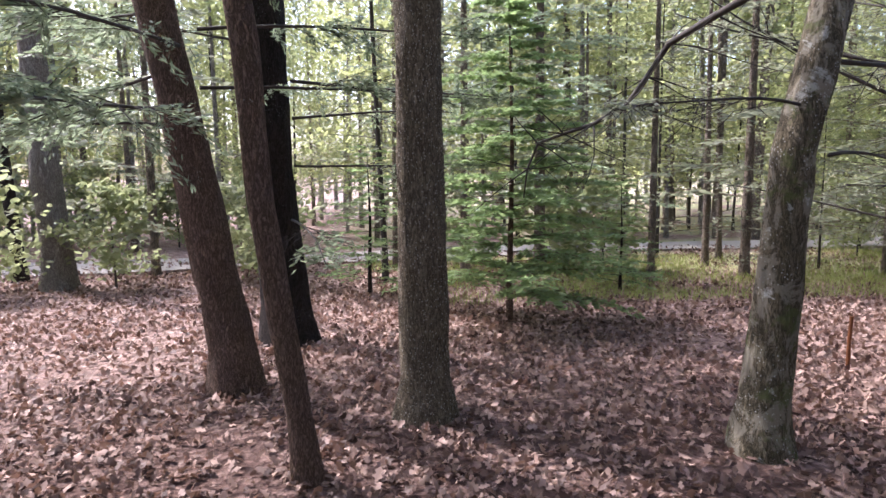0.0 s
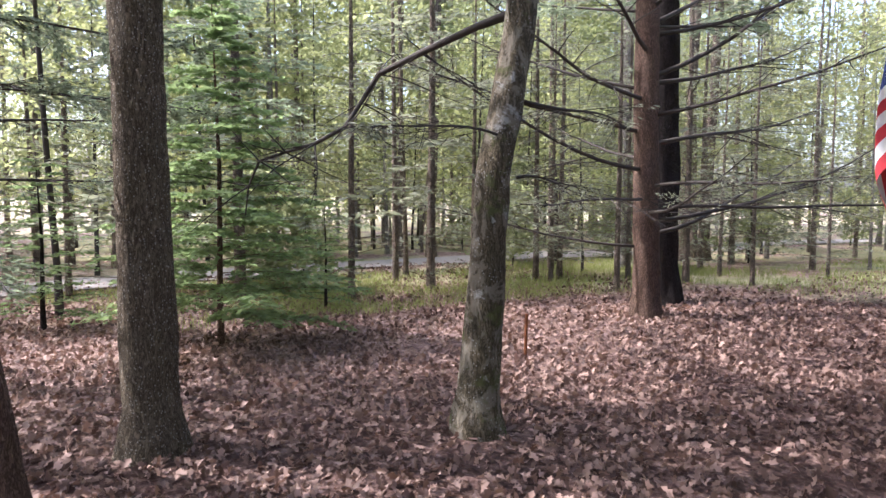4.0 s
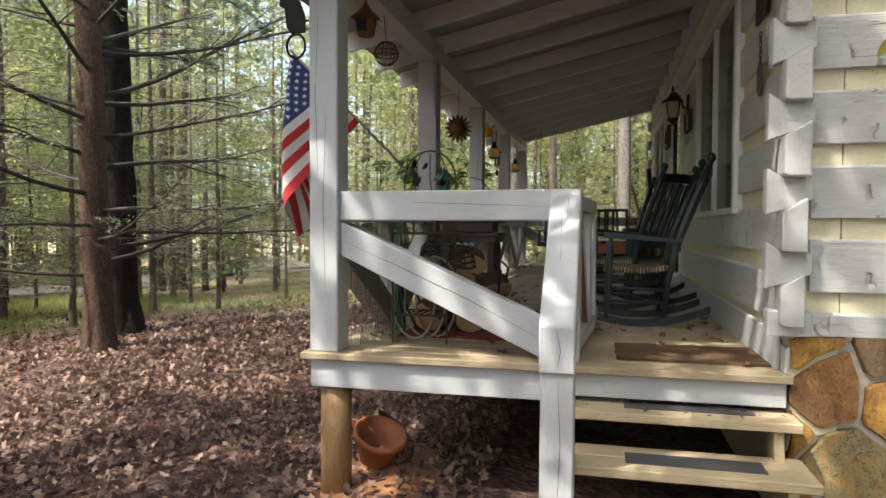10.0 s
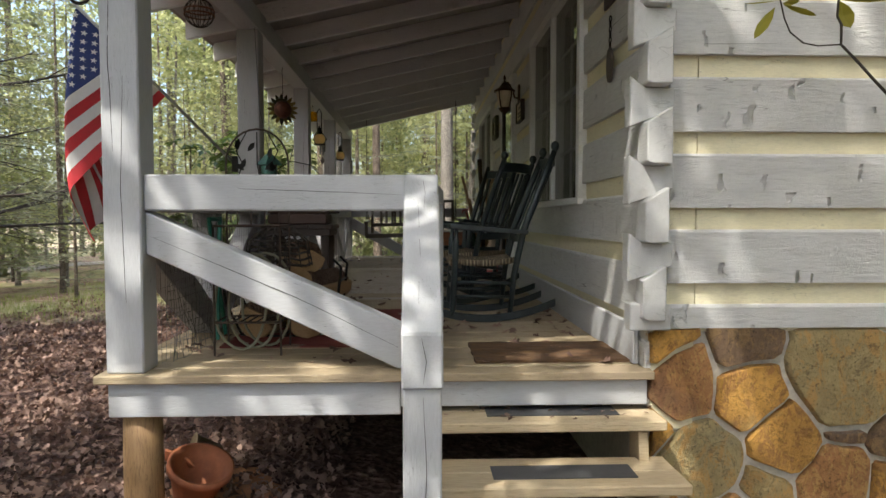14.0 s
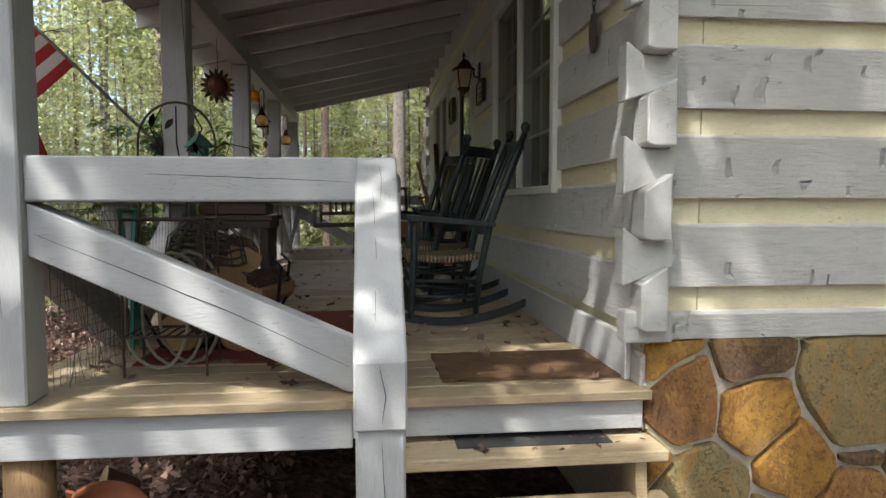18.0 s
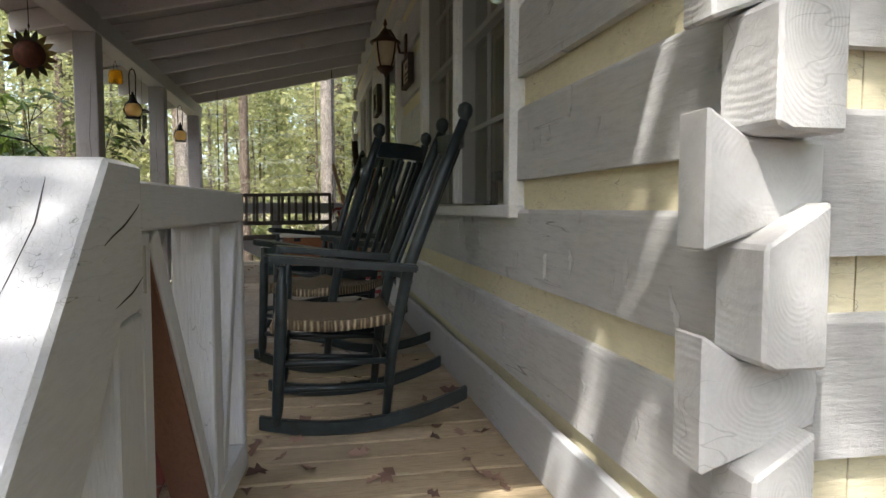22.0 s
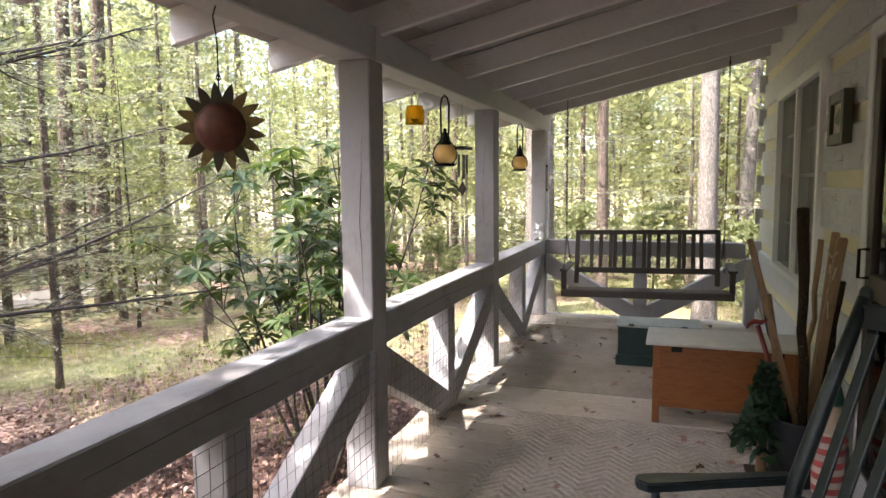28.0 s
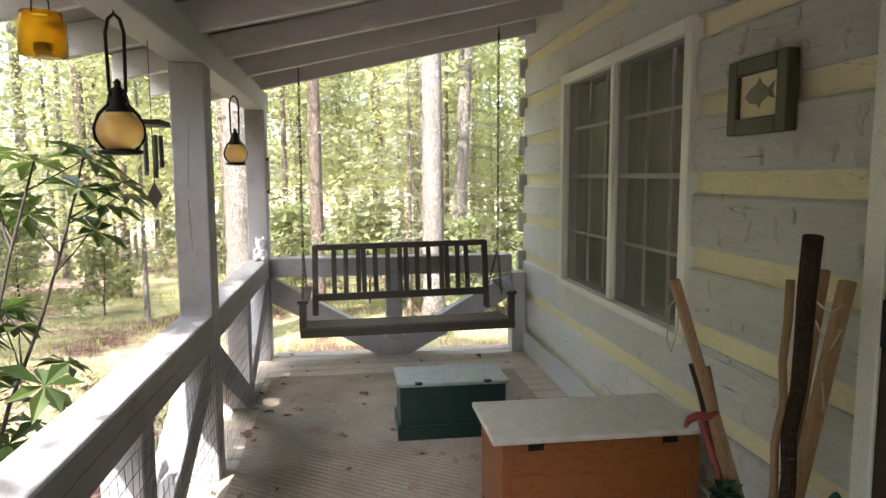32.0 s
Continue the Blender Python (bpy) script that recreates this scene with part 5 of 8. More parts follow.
near_trunk("tree", "thin crooked leaning tree with reddish bark", (-0.09, 3.05), [(0, 0, -0.15), (0, 0, 0.03), (-0.02, 0, 0.3), (-0.16, 0, 1.3), (-0.20, 0.03, 2.0), (-0.33, 0.05, 3.2), (-0.9, 0.1, 8)], [0.10, 0.08, 0.062, 0.06, 0.062, 0.06, 0.03], M_BARK_BROWN, 20, crown=(4.5, 8, 1.8, 120, M_LEAF_MID, 0.12))
near_trunk("tree", "straight grey-brown trunk with pale lichen flecks", (0.545, 3.70), [(0, 0, -0.2), (0, 0, 0.03), (0, 0, 0.25), (-0.01, 0, 1.5), (-0.01, 0, 3.0), (0, 0, 13)], [0.24, 0.19, 0.15, 0.130, 0.122, 0.04], M_BARK_GREY, crown=(5.5, 13, 2.8, 2800, M_LEAF_MID, 0.10), tight=0.3, limbs=26)
near_trunk("tree", "crooked leaning tree with mossy patched bark", (2.18, 3.0), [(0, 0, -0.15), (0, 0, 0.03), (0.01, 0, 0.25), (0.07, 0, 1.0), (0.10, 0, 1.5), (0.19, 0, 1.85), (0.29, 0, 2.3), (0.36, 0, 2.9), (0.9, 0, 9)], [0.19, 0.165, 0.125, 0.105, 0.098, 0.098, 0.09, 0.085, 0.03], M_BARK_MOSS, crown=(4.6, 9, 3.0, 2900, M_LEAF_MID, 0.11), tight=0.25, limbs=24)
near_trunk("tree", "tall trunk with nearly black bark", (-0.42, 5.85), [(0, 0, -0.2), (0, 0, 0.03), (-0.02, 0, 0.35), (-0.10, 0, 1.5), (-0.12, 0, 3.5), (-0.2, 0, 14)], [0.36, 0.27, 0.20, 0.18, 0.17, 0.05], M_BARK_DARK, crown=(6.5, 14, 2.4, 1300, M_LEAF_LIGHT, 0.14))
near_trunk("tree", "brown tree trunk with many bare side boughs", (6.18, 4.95), [(0, 0, -0.2), (0, 0, 0.03), (0, 0, 0.3), (-0.04, 0.03, 2), (-0.06, 0.05, 4), (0, 0, 11)], [0.25, 0.19, 0.15, 0.14, 0.13, 0.05], M_BARK_BROWN, crown=(4.6, 11, 3.2, 2600, M_NEEDLE, 0.12))
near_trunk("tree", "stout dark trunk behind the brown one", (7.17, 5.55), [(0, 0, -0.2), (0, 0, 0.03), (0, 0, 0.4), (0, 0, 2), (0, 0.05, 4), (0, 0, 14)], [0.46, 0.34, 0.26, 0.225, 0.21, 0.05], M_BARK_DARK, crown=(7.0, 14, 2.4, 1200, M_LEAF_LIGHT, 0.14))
# out of view; added so its limbs break up sun on the porch corner
near_trunk("tree", "unseen tall tree added to dapple the sun on porch and log ends", (-2.2, 1.58), [(0, 0, -0.2), (0, 0, 0.05), (0, 0, 0.4), (0, 0, 2), (0, 0.05, 4), (0.2, 0, 12)], [0.3, 0.22, 0.16, 0.14, 0.13, 0.04], M_BARK_GREY, crown=(3.8, 12, 4.2, 3600, M_LEAF_MID, 0.10), tight=0.06, limbs=36, fan=0.3)
near_trunk("tree", "pale grey lichened trunk at the far side", (-3.76, 9.45), [(0, 0, -0.2), (0, 0, 0.05), (0, 0, 0.4), (-0.1, 0, 2), (-0.15, 0.05, 4), (-0.3, 0, 12)], [0.3, 0.24, 0.19, 0.17, 0.15, 0.04], M_BARK_FAR_HAZY, crown=(7.5, 12, 1.8, 300, M_LEAF_MID, 0.14))
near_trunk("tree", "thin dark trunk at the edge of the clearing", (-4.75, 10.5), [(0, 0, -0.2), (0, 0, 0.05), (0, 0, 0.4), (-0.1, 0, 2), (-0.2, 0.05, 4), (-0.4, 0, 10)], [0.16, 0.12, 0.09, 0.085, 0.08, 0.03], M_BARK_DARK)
near_trunk("tree", "stout grey pine trunk beyond the porch", (15.2, 1.65), [(0, 0, -0.2), (0, 0, 0.05), (0, 0, 0.4), (0.05, 0, 2), (0.1, 0.05, 4), (0.2, 0, 15)], [0.4, 0.3, 0.24, 0.22, 0.20, 0.06], M_BARK_FAR_HAZY, crown=(8, 15, 2.4, 1600, M_LEAF_LIGHT, 0.15))
near_trunk("tree", "pale slender trunk beyond the swing", (17.5, -1.65), [(0, 0, -0.2), (0, 0, 0.05), (0, 0, 0.4), (0.0, 0.03, 2), (0.0, -0.05, 4), (0.0, 0, 14)], [0.2, 0.15, 0.125, 0.115, 0.11, 0.04], M_BARK_FAR_HAZY, crown=(7, 14, 2.2, 1400, M_LEAF_LIGHT, 0.15))
# another unseen tree, added to throw dapples on the west end wall
near_trunk("tree", "unseen tall tree added to dapple the sun on the end wall", (-1.6, -1.1), [(0, 0, -0.2), (0, 0, 0.05), (0, 0, 0.4), (0, 0, 2), (0, 0.05, 4), (0.2, 0, 11)], [0.28, 0.2, 0.15, 0.13, 0.12, 0.04], M_BARK_GREY, crown=(3.8, 11, 4.4, 1300, M_LEAF_MID, 0.10), tight=0.06, limbs=16, fan=0.3)

# four unseen crowns added to cut skylight on the end wall
for x, y in ((0.2, -4.3), (-2.6, -4.6), (1.2, -6.8), (-1.0, -7.8)):
    near_trunk("tree", "unseen tall tree added to block the sky above the end wall", (x, y), [(0, 0, -0.2), (0, 0, 0.05), (0, 0, 0.4), (0, 0, 2), (0, 0.05, 5), (0.2, 0, 13)], [0.28, 0.2, 0.15, 0.13, 0.12, 0.04], M_BARK_GREY, 12, crown=(6, 13, 3.4, 2600, M_LEAF_MID, 0.17), tight=0.3)

# unseen; its high crown is added to keep sun off front wall and steps
near_trunk("tree", "unseen straight tree added to shade the front wall and steps", (-2.7, 2.2), [(0, 0, -0.2), (0, 0, 0.05), (0, 0, 0.4), (0, 0, 2), (0, 0.05, 6), (0.2, 0, 11.5)], [0.28, 0.2, 0.15, 0.13, 0.12, 0.04], M_BARK_GREY, 12, crown=(6.8, 11, 3.2, 3000, M_LEAF_MID, 0.08), tight=0.34, limbs=34)

# added outside the view to shade the litter at the start of the walk
near_trunk("tree", "unseen high-crowned tree added to shade the near ground", (-5.0, 3.8), [(0, 0, -0.2), (0, 0, 0.05), (0, 0, 0.4), (0, 0, 2), (0, 0.05, 5), (0.2, 0, 12)], [0.3, 0.22, 0.17, 0.15, 0.13, 0.04], M_BARK_GREY, 12, crown=(5.0, 12, 2.9, 4200, M_LEAF_MID, 0.11), tight=0.2, limbs=30)

# the gravel road that shows between the trees
bm = bmesh.new()
last = None
for i in range(90):
    x = -24 + 0.6 * i
    row = [bm.verts.new((x, road_y(x) + o, ground_z(x, road_y(x) + o) + 0.035)) for o in (-0.85, -0.3, 0.3, 0.85)]
    if last:
        for k in range(3):
            bm.faces.new((last[k], row[k], row[k + 1], last[k + 1]))
    last = row
tagged(link_mesh("road", bm, M_ROAD, smooth=True), "pale gravel road through the wood", "road", kind="structure")
# ---- porch furniture ----
M_RUSH = Nodes("woven_rush")
_k = M_RUSH
_w = _k.add("ShaderNodeTexWave", Scale=38.0, Distortion=1.5, Detail=2.0)
_k.link(_k.scaled((1, 0.55, 1), (0, 0, 0.7)), _w.inputs["Vector"])
_w2 = _k.add("ShaderNodeTexWave", Scale=30.0, Distortion=1.0)
_k.link(_k.scaled((0.6, 1, 1), (0, 0, -0.5)), _w2.inputs["Vector"])
_h = _k.maths("MULTIPLY", _w.outputs["Fac"], _w2.outputs["Fac"])
M_RUSH = _k.done(_k.ramp(_h, [(0.0, (0.10, 0.07, 0.04)), (0.4, (0.32, 0.25, 0.15)), (1.0, (0.50, 0.41, 0.27))]), 0.75, _k.bump(_h, 0.8, 0.008))


def rocking_chair(woven):
    """A ladder of turned posts and slats on two rockers; it faces +y, its foot at the origin."""
    kind = "woven rush seat" if woven else "curved slat seat"
    c = thing("rocking_chair", "black-green painted wooden rocking chair with a " + kind, "chair", group="rocking chairs on the porch")
    for s in (-1, 1):
        x0, x1 = s * 0.225, s * 0.255
        back = [(x0, -0.075, 0.045), (x0, -0.10, 0.28), (x0 * 0.97, -0.165, 0.55), (x0 * 0.93, -0.29, 0.85), (x0 * 0.92, -0.375, 1.035)]
        part("back_post", tube(back, [0.016, 0.021, 0.023, 0.022, 0.019], 10), M_BLACK, c, smooth=True)
        if woven:
            part("finial", lathe([(0.011, 0), (0.013, 0.01), (0.026, 0.025), (0.03, 0.042), (0.024, 0.06), (0.008, 0.07)], 12, (x0 * 0.92, -0.380, 1.028)), M_BLACK, c, smooth=True)
        else:
            part("finial", lathe([(0.019, 0), (0.019, 0.02), (0.013, 0.032), (0.003, 0.038)], 10, (x0 * 0.92, -0.379, 1.03)), M_BLACK, c, smooth=True)
        part("front_leg", tube([(x1, 0.32, 0.045), (x1, 0.315, 0.10), (x1, 0.30, 0.36), (x1, 0.295, 0.49), (x1, 0.292, 0.515), (x1, 0.29, 0.56)], [0.014, 0.021, 0.022, 0.022, 0.014, 0.012], 10), M_BLACK, c, smooth=True)
        arm = bmesh.new()
        out = [(0.355, 0.008), (0.335, 0.034), (0.25, 0.036), (0.10, 0.026), (-0.15, 0.022), (-0.19, 0.022)]
        pts = [(x1 + w, y, 0.566 + 0.018 * max(0, 0.3 - abs(y - 0.3)) - 0.12 * (0.33 - y) * 0.55) for y, w in out] + [(x1 - w, y, 0.566 + 0.018 * max(0, 0.3 - abs(y - 0.3)) - 0.12 * (0.33 - y) * 0.55) for y, w in out[::-1]]
        lo = [arm.verts.new(p) for p in pts]
        hi = [arm.verts.new((p[0], p[1], p[2] + 0.026)) for p in pts]
        n = len(pts)
        arm.faces.new(lo[::-1])
        arm.faces.new(hi)
        for i in range(n):
            arm.faces.new((lo[i], lo[(i + 1) % n], hi[(i + 1) % n], hi[i]))
        bmesh.ops.recalc_face_normals(arm, faces=arm.faces)
        bmesh.ops.bevel(arm, geom=list(arm.edges), offset=0.005, segments=2, affect="EDGES")
        part("arm", arm, M_BLACK, c)
        rk = bmesh.new()
        ys = [-0.38 + 0.76 * i / 14 for i in range(15)]
        up = [(y, 0.045 + 0.42 * (y - 0.10) ** 2) for y in ys]
        dn = [(y, 0.000 + 0.42 * (y - 0.10) ** 2) for y in ys]
        prof = up + dn[::-1]
        xr = s * 0.24
        prism(prof, "x", xr - 0.014, xr + 0.014, 0.004, rk)
        part("rocker", rk, M_BLACK, c)
        for z, y0, y1 in ((0.16, 0.31, -0.085), (0.245, 0.305, -0.10)):
            part("stretcher", tube([(x1, y0, z), (x0, y1, z - 0.01)], 0.011, 8), M_BLACK, c, smooth=True)
    for y, z in ((0.31, 0.19), (0.305, 0.27), (-0.09, 0.21)):
        part("stretcher", tube([(-0.24, y, z), (0.24, y, z)], 0.011, 8), M_BLACK, c, smooth=True)
    bmr = bmesh.new()
    for z, h, y in ((0.99, 0.066, -0.357), (0.50, 0.05, -0.150)):
        pts = [(-0.205 + 0.41 * i / 10, y - 0.05 * (1 - ((i - 5) / 5) ** 2)) for i in range(11)]
        fr = [(a, b + 0.009) for a, b in pts] + [(a, b - 0.009) for a, b in pts[::-1]]
        bm = prism(fr, "z", z - h / 2, z + h / 2, 0.003)
        part("top_rail" if z > 0.8 else "lower_rail", bm, M_BLACK, c)
    bmr.free()
    for i in range(6):
        a = -0.16 + 0.32 * i / 5
        cv = 0.05 * (1 - (a / 0.205) ** 2)
        part("slat", beam((a * 0.92, -0.148 - cv, 0.515), (a, -0.343 - cv, 0.95), 0.034 if not woven else 0.026, 0.013, 0.003, up=(0, 1, 0)), M_BLACK, c)
    if woven:
        seat = bmesh.new()
        nx, ny = 12, 10
        g = [[seat.verts.new(((-0.245 + 0.49 * i / nx) * (0.86 + 0.14 * j / ny), -0.11 + 0.43 * j / ny, 0.362 + 0.02 * (abs(j / ny - 0.5) * 2) ** 2 + 0.012 * (abs(i / nx - 0.5) * 2) ** 2)) for j in range(ny + 1)] for i in range(nx + 1)]
        for i in range(nx):
            for j in range(ny):
                seat.faces.new((g[i][j], g[i + 1][j], g[i + 1][j + 1], g[i][j + 1]))
        r = bmesh.ops.extrude_face_region(seat, geom=list(seat.faces))
        bmesh.ops.translate(seat, vec=(0, 0, -0.035), verts=[v for v in r["geom"] if isinstance(v, bmesh.types.BMVert)])
        bmesh.ops.recalc_face_normals(seat, faces=seat.faces)
        part("seat", seat, M_RUSH, c, "woven tan rush", smooth=True)
        part("seat_rail", tube([(-0.25, 0.318, 0.36), (0.25, 0.318, 0.36)], 0.022, 10), M_RUSH, c, "rush-wrapped front rail", smooth=True)
    else:
        for i in range(11):
            f = i / 10
            y = 0.31 - 0.42 * f
            z = 0.372 - 0.05 * math.sin(f * math.pi * 0.8) + 0.03 * f
            pts = [(-0.235 + 0.47 * k / 8, z - 0.02 * (1 - ((k - 4) / 4) ** 2)) for k in range(9)]
            bm = prism([(a, b) for a, b in pts] + [(a, b - 0.012) for a, b in pts[::-1]], "y", y - 0.014, y + 0.014, 0.002)
            part("seat_slat", bm, M_BLACK, c)
        for s in (-1, 1):
            part("seat_rail", beam((s * 0.235, 0.32, 0.352), (s * 0.225, -0.12, 0.345), 0.022, 0.045, 0.003), M_BLACK, c)
    for o in c.children:
        o.data.transform(Matrix.Diagonal((0.97, 0.90, 1.0 if woven else 1.045, 1.0)))
    return c


chair_a = rocking_chair(True)
chair_a.matrix_basis = pose(4.635, -0.715, DECK)
copy_thing(chair_a, pose(5.42, -0.69, DECK, 0, 0, -39))
chair_c = rocking_chair(False)
chair_c.matrix_basis = pose(6.27, -0.70, DECK, 0, 0, 33)

# porch swing on chains
M_SWING = wood("dark_swing_wood", (0.06, 0.045, 0.035), (0.025, 0.02, 0.016), (5, 0.6, 5), 0.55)
swing = thing("porch_swing", "dark-stained slatted wooden porch swing hung on chains", "swing", (11.0, -0.15, 1.07))


def swing_tilt(y):
    return 0.018 * (0.6 - y) / 1.5


S0, S1 = 0.61, -0.91
part("seat_front", beam((10.82, S0, 1.063), (10.82, S1, 1.063 + 0.025), 0.03, 0.06, 0.004), M_SWING, swing)
for i in range(7):
    x = 10.85 + i * 0.062
    part("seat_slat", beam((x, S0 - 0.01, 1.09 - i * 0.006), (x, S1 + 0.01, 1.115 - i * 0.006), 0.052, 0.018, 0.003), M_SWING, swing)
bt0, bt1 = 0.525, -0.79
part("top_rail", beam((11.36, bt0, 1.605), (11.36, bt1, 1.628), 0.03, 0.045, 0.004), M_SWING, swing)
part("lower_rail", beam((11.27, bt0, 1.235), (11.27, bt1, 1.258), 0.03, 0.055, 0.004), M_SWING, swing)
for s, y in ((0, bt0), (1, bt1)):
    part("back_post", beam((11.25, y, 1.10 + 0.02 * s), (11.37, y, 1.625 + 0.02 * s), 0.035, 0.045, 0.004, up=(0, 1, 0)), M_SWING, swing)
for f in (0.11, 0.176, 0.25, 0.282, 0.35, 0.42, 0.492, 0.528, 0.593, 0.662, 0.738, 0.77, 0.833, 0.891):
    y = bt0 - (bt0 - bt1) * f
    part("slat", beam((11.275, y, 1.25 + 0.023 * f), (11.355, y + rnd.uniform(-0.008, 0.008), 1.60 + 0.023 * f), 0.016, 0.037, 0.002, up=(0, 1, 0)), M_SWING, swing)
for y, dz in ((S0 - 0.02, 0.0), (S1 + 0.02, 0.03)):
    part("arm", beam((10.83, y, 1.28 + dz), (11.33, y, 1.295 + dz), 0.075, 0.025, 0.004), M_SWING, swing)
    part("arm_post", beam((10.86, y, 1.07 + dz), (10.86, y, 1.27 + dz), 0.05, 0.04, 0.004, up=(1, 0, 0)), M_SWING, swing)
    part("arm_post", beam((10.93, y, 1.08 + dz), (10.93, y, 1.27 + dz), 0.02, 0.03, 0.002, up=(1, 0, 0)), M_SWING, swing)


def chain(p, q, parent, mat, link=0.035):
    """Open links between two points."""
    p, q = Vector(p), Vector(q)
    n = max(2, int((q - p).length / link))
    d = (q - p).normalized()
    a = d.orthogonal().normalized()
    b = d.cross(a)
    bm = bmesh.new()
    for i in range(n):
        c = p + d * (i + 0.5) * link
        s = a if i % 2 else b
        ring = [c + d * math.cos(t) * link * 0.62 + s * math.sin(t) * link * 0.24 for t in [2 * math.pi * k / 8 for k in range(9)]]
        tube(ring, 0.0030, 4, bm, 0, False)
    return part("chain", bm, mat, parent)


for y, top in ((S0 - 0.02, 2.84), (S1 + 0.09, 3.17)):
    chain((11.0, y, 1.62), (11.0, y, top), swing, M_IRON)
    part("hook", tube([(11.0, y, top - 0.06), (11.0, y, top + 0.16)], 0.004, 6), M_IRON, swing)
    chain((10.86, y, 1.30), (11.0, y, 1.62), swing, M_IRON)
    chain((11.30, y, 1.31), (11.0, y, 1.62), swing, M_IRON)

# pine blanket chest
chest = thing("wooden_chest", "red-stained pine chest with a pale lid", "chest", (8.7, -0.66, DECK))
cx0, cx1, cy0, cy1 = 8.51, 8.90, -1.06, -0.285
part("front_panel", box(cx0 + 0.006, cx0 + 0.026, cy0 + 0.04, cy1 - 0.04, DECK + 0.10, 1.172, 0.003), M_RED_PINE, chest)
part("back_panel", box(cx1 - 0.026, cx1 - 0.006, cy0 + 0.04, cy1 - 0.04, DECK + 0.10, 1.172, 0.003), M_RED_PINE, chest)
for y in (cy0, cy1 - 0.022):
    part("side_panel", box(cx0 + 0.04, cx1 - 0.04, y + 0.001, y + 0.021, DECK + 0.10, 1.172, 0.003), M_RED_PINE, chest)
for x in (cx0, cx1 - 0.04):
    for y in (cy0, cy1 - 0.04):
        part("leg", box(x, x + 0.04, y, y + 0.04, DECK + 0.001, 1.172, 0.004), M_RED_PINE, chest)
part("floor_panel", box(cx0 + 0.03, cx1 - 0.03, cy0 + 0.03, cy1 - 0.03, DECK + 0.11, DECK + 0.12), M_RED_PINE, chest)
part("lid", box(cx0 - 0.03, cx1 + 0.005, cy0 - 0.02, cy1 + 0.04, 1.173, 1.195, 0.005), M_LID, chest, "pale worn painted lid")
for y in (cy1 - 0.13, cy0 + 0.12):
    part("hinge", box(cx0 + 0.003, cx0 + 0.0055, y - 0.03, y + 0.03, 1.135, 1.172), M_IRON, chest, "black strap hinge")

trunk_box = thing("storage_trunk", "dark green painted wooden trunk with a grey top", "trunk", (9.9, -0.29, DECK))
part("body", box(9.715, 10.02, -0.585, 0.0, DECK + 0.002, 1.008, 0.004), M_GREEN, trunk_box)
part("plinth", box(9.70, 10.035, -0.60, 0.015, DECK + 0.001, DECK + 0.085, 0.006), M_GREEN, trunk_box)
part("lid", box(9.70, 10.035, -0.60, 0.015, 1.009, 1.03, 0.004), plain("grey_green_top", (0.36, 0.40, 0.38), 0.5), trunk_box, "pale grey-green top")
for y in (-0.10, -0.48):
    part("hinge", box(9.695, 9.72, y - 0.02, y + 0.02, 1.022, 1.034), M_IRON, trunk_box, "small black hinge")

# rugs and mat
M_RUG = Nodes("flat_rug")
_k = M_RUG
_w = _k.add("ShaderNodeTexWave", Scale=9.0, Distortion=0.3)
_k.link(_k.scaled((1, 1, 1), (0, 0, 0.6)), _w.inputs["Vector"])
_n = _k.noise((1, 1, 1), 3, 6, 0.7)
_f = _k.noise((1, 1, 1), 90, 3, 0.6)
_c = _k.ramp(_n, [(0.3, (0.29, 0.25, 0.20)), (0.6, (0.41, 0.36, 0.295)), (0.8, (0.48, 0.43, 0.355))])
_c = _k.mix(_k.fac(_w.outputs["Fac"], 0.6, 0.95, 0, 0.22), _c, (0.19, 0.16, 0.125))
_c = _k.mix(_k.fac(_f, 0.35, 0.6, 0.35, 0), _c, (0.17, 0.14, 0.11))
_c = _k.mix(_k.fac(_k.noise((1, 1, 1), 1.9, 3, 0.6), 0.66, 0.74, 0, 0.55), _c, (0.40, 0.20, 0.11))
M_RUG = _k.done(_c, 0.95, _k.bump(_k.maths("ADD", _w.outputs["Fac"], _f), 0.5, 0.006), spec=0.1)


def rug(x0, x1, y0, y1, label, mat, name="rug", h=0.008):
    bm = bmesh.new()
    nx, ny = 24, 14
    g = [[bm.verts.new((x0 + (x1 - x0) * i / nx + 0.008 * noise.noise((j * 0.5, i * 0.3, 1)), y0 + (y1 - y0) * j / ny + 0.008 * noise.noise((i * 0.4, j * 0.3, 2)), DECK + h + 0.006 * max(0, noise.noise((i * 0.5, j * 0.6, 4))))) for j in range(ny + 1)] for i in range(nx + 1)]
    for i in range(nx):
        for j in range(ny):
            bm.faces.new((g[i][j], g[i + 1][j], g[i + 1][j + 1], g[i][j + 1]))
    edge = [e for e in bm.edges if e.is_boundary]
    r = bmesh.ops.extrude_edge_only(bm, edges=edge)
    for v in r["geom"]:
        if isinstance(v, bmesh.types.BMVert):
            v.co.z = DECK + 0.0015
    tagged(link_mesh(name, bm, mat, smooth=False), label, name.replace("_", " "))


rug(8.94, 10.95, -0.93, 0.83, "worn flat beige rug with stains on the planks", M_RUG)
_k = Nodes("herringbone_rug")
_x = _k.add("ShaderNodeSeparateXYZ")
_k.link(_k.co, _x.inputs[0])
_zig = _k.maths("PINGPONG", _k.maths("ADD", _x.outputs["Y"], 10), 0.11)
_wv = _k.maths("SINE", _k.maths("MULTIPLY", _k.maths("ADD", _x.outputs["X"], _zig), 115.0), 0)
_wv = _k.maths("MULTIPLY", _k.fac(_wv, -0.4, 0.6), _k.fac(_k.noise((1, 1, 1), 9, 4, 0.65), 0.38, 0.55))
_n = _k.noise((1, 1, 1), 45, 5, 0.7)
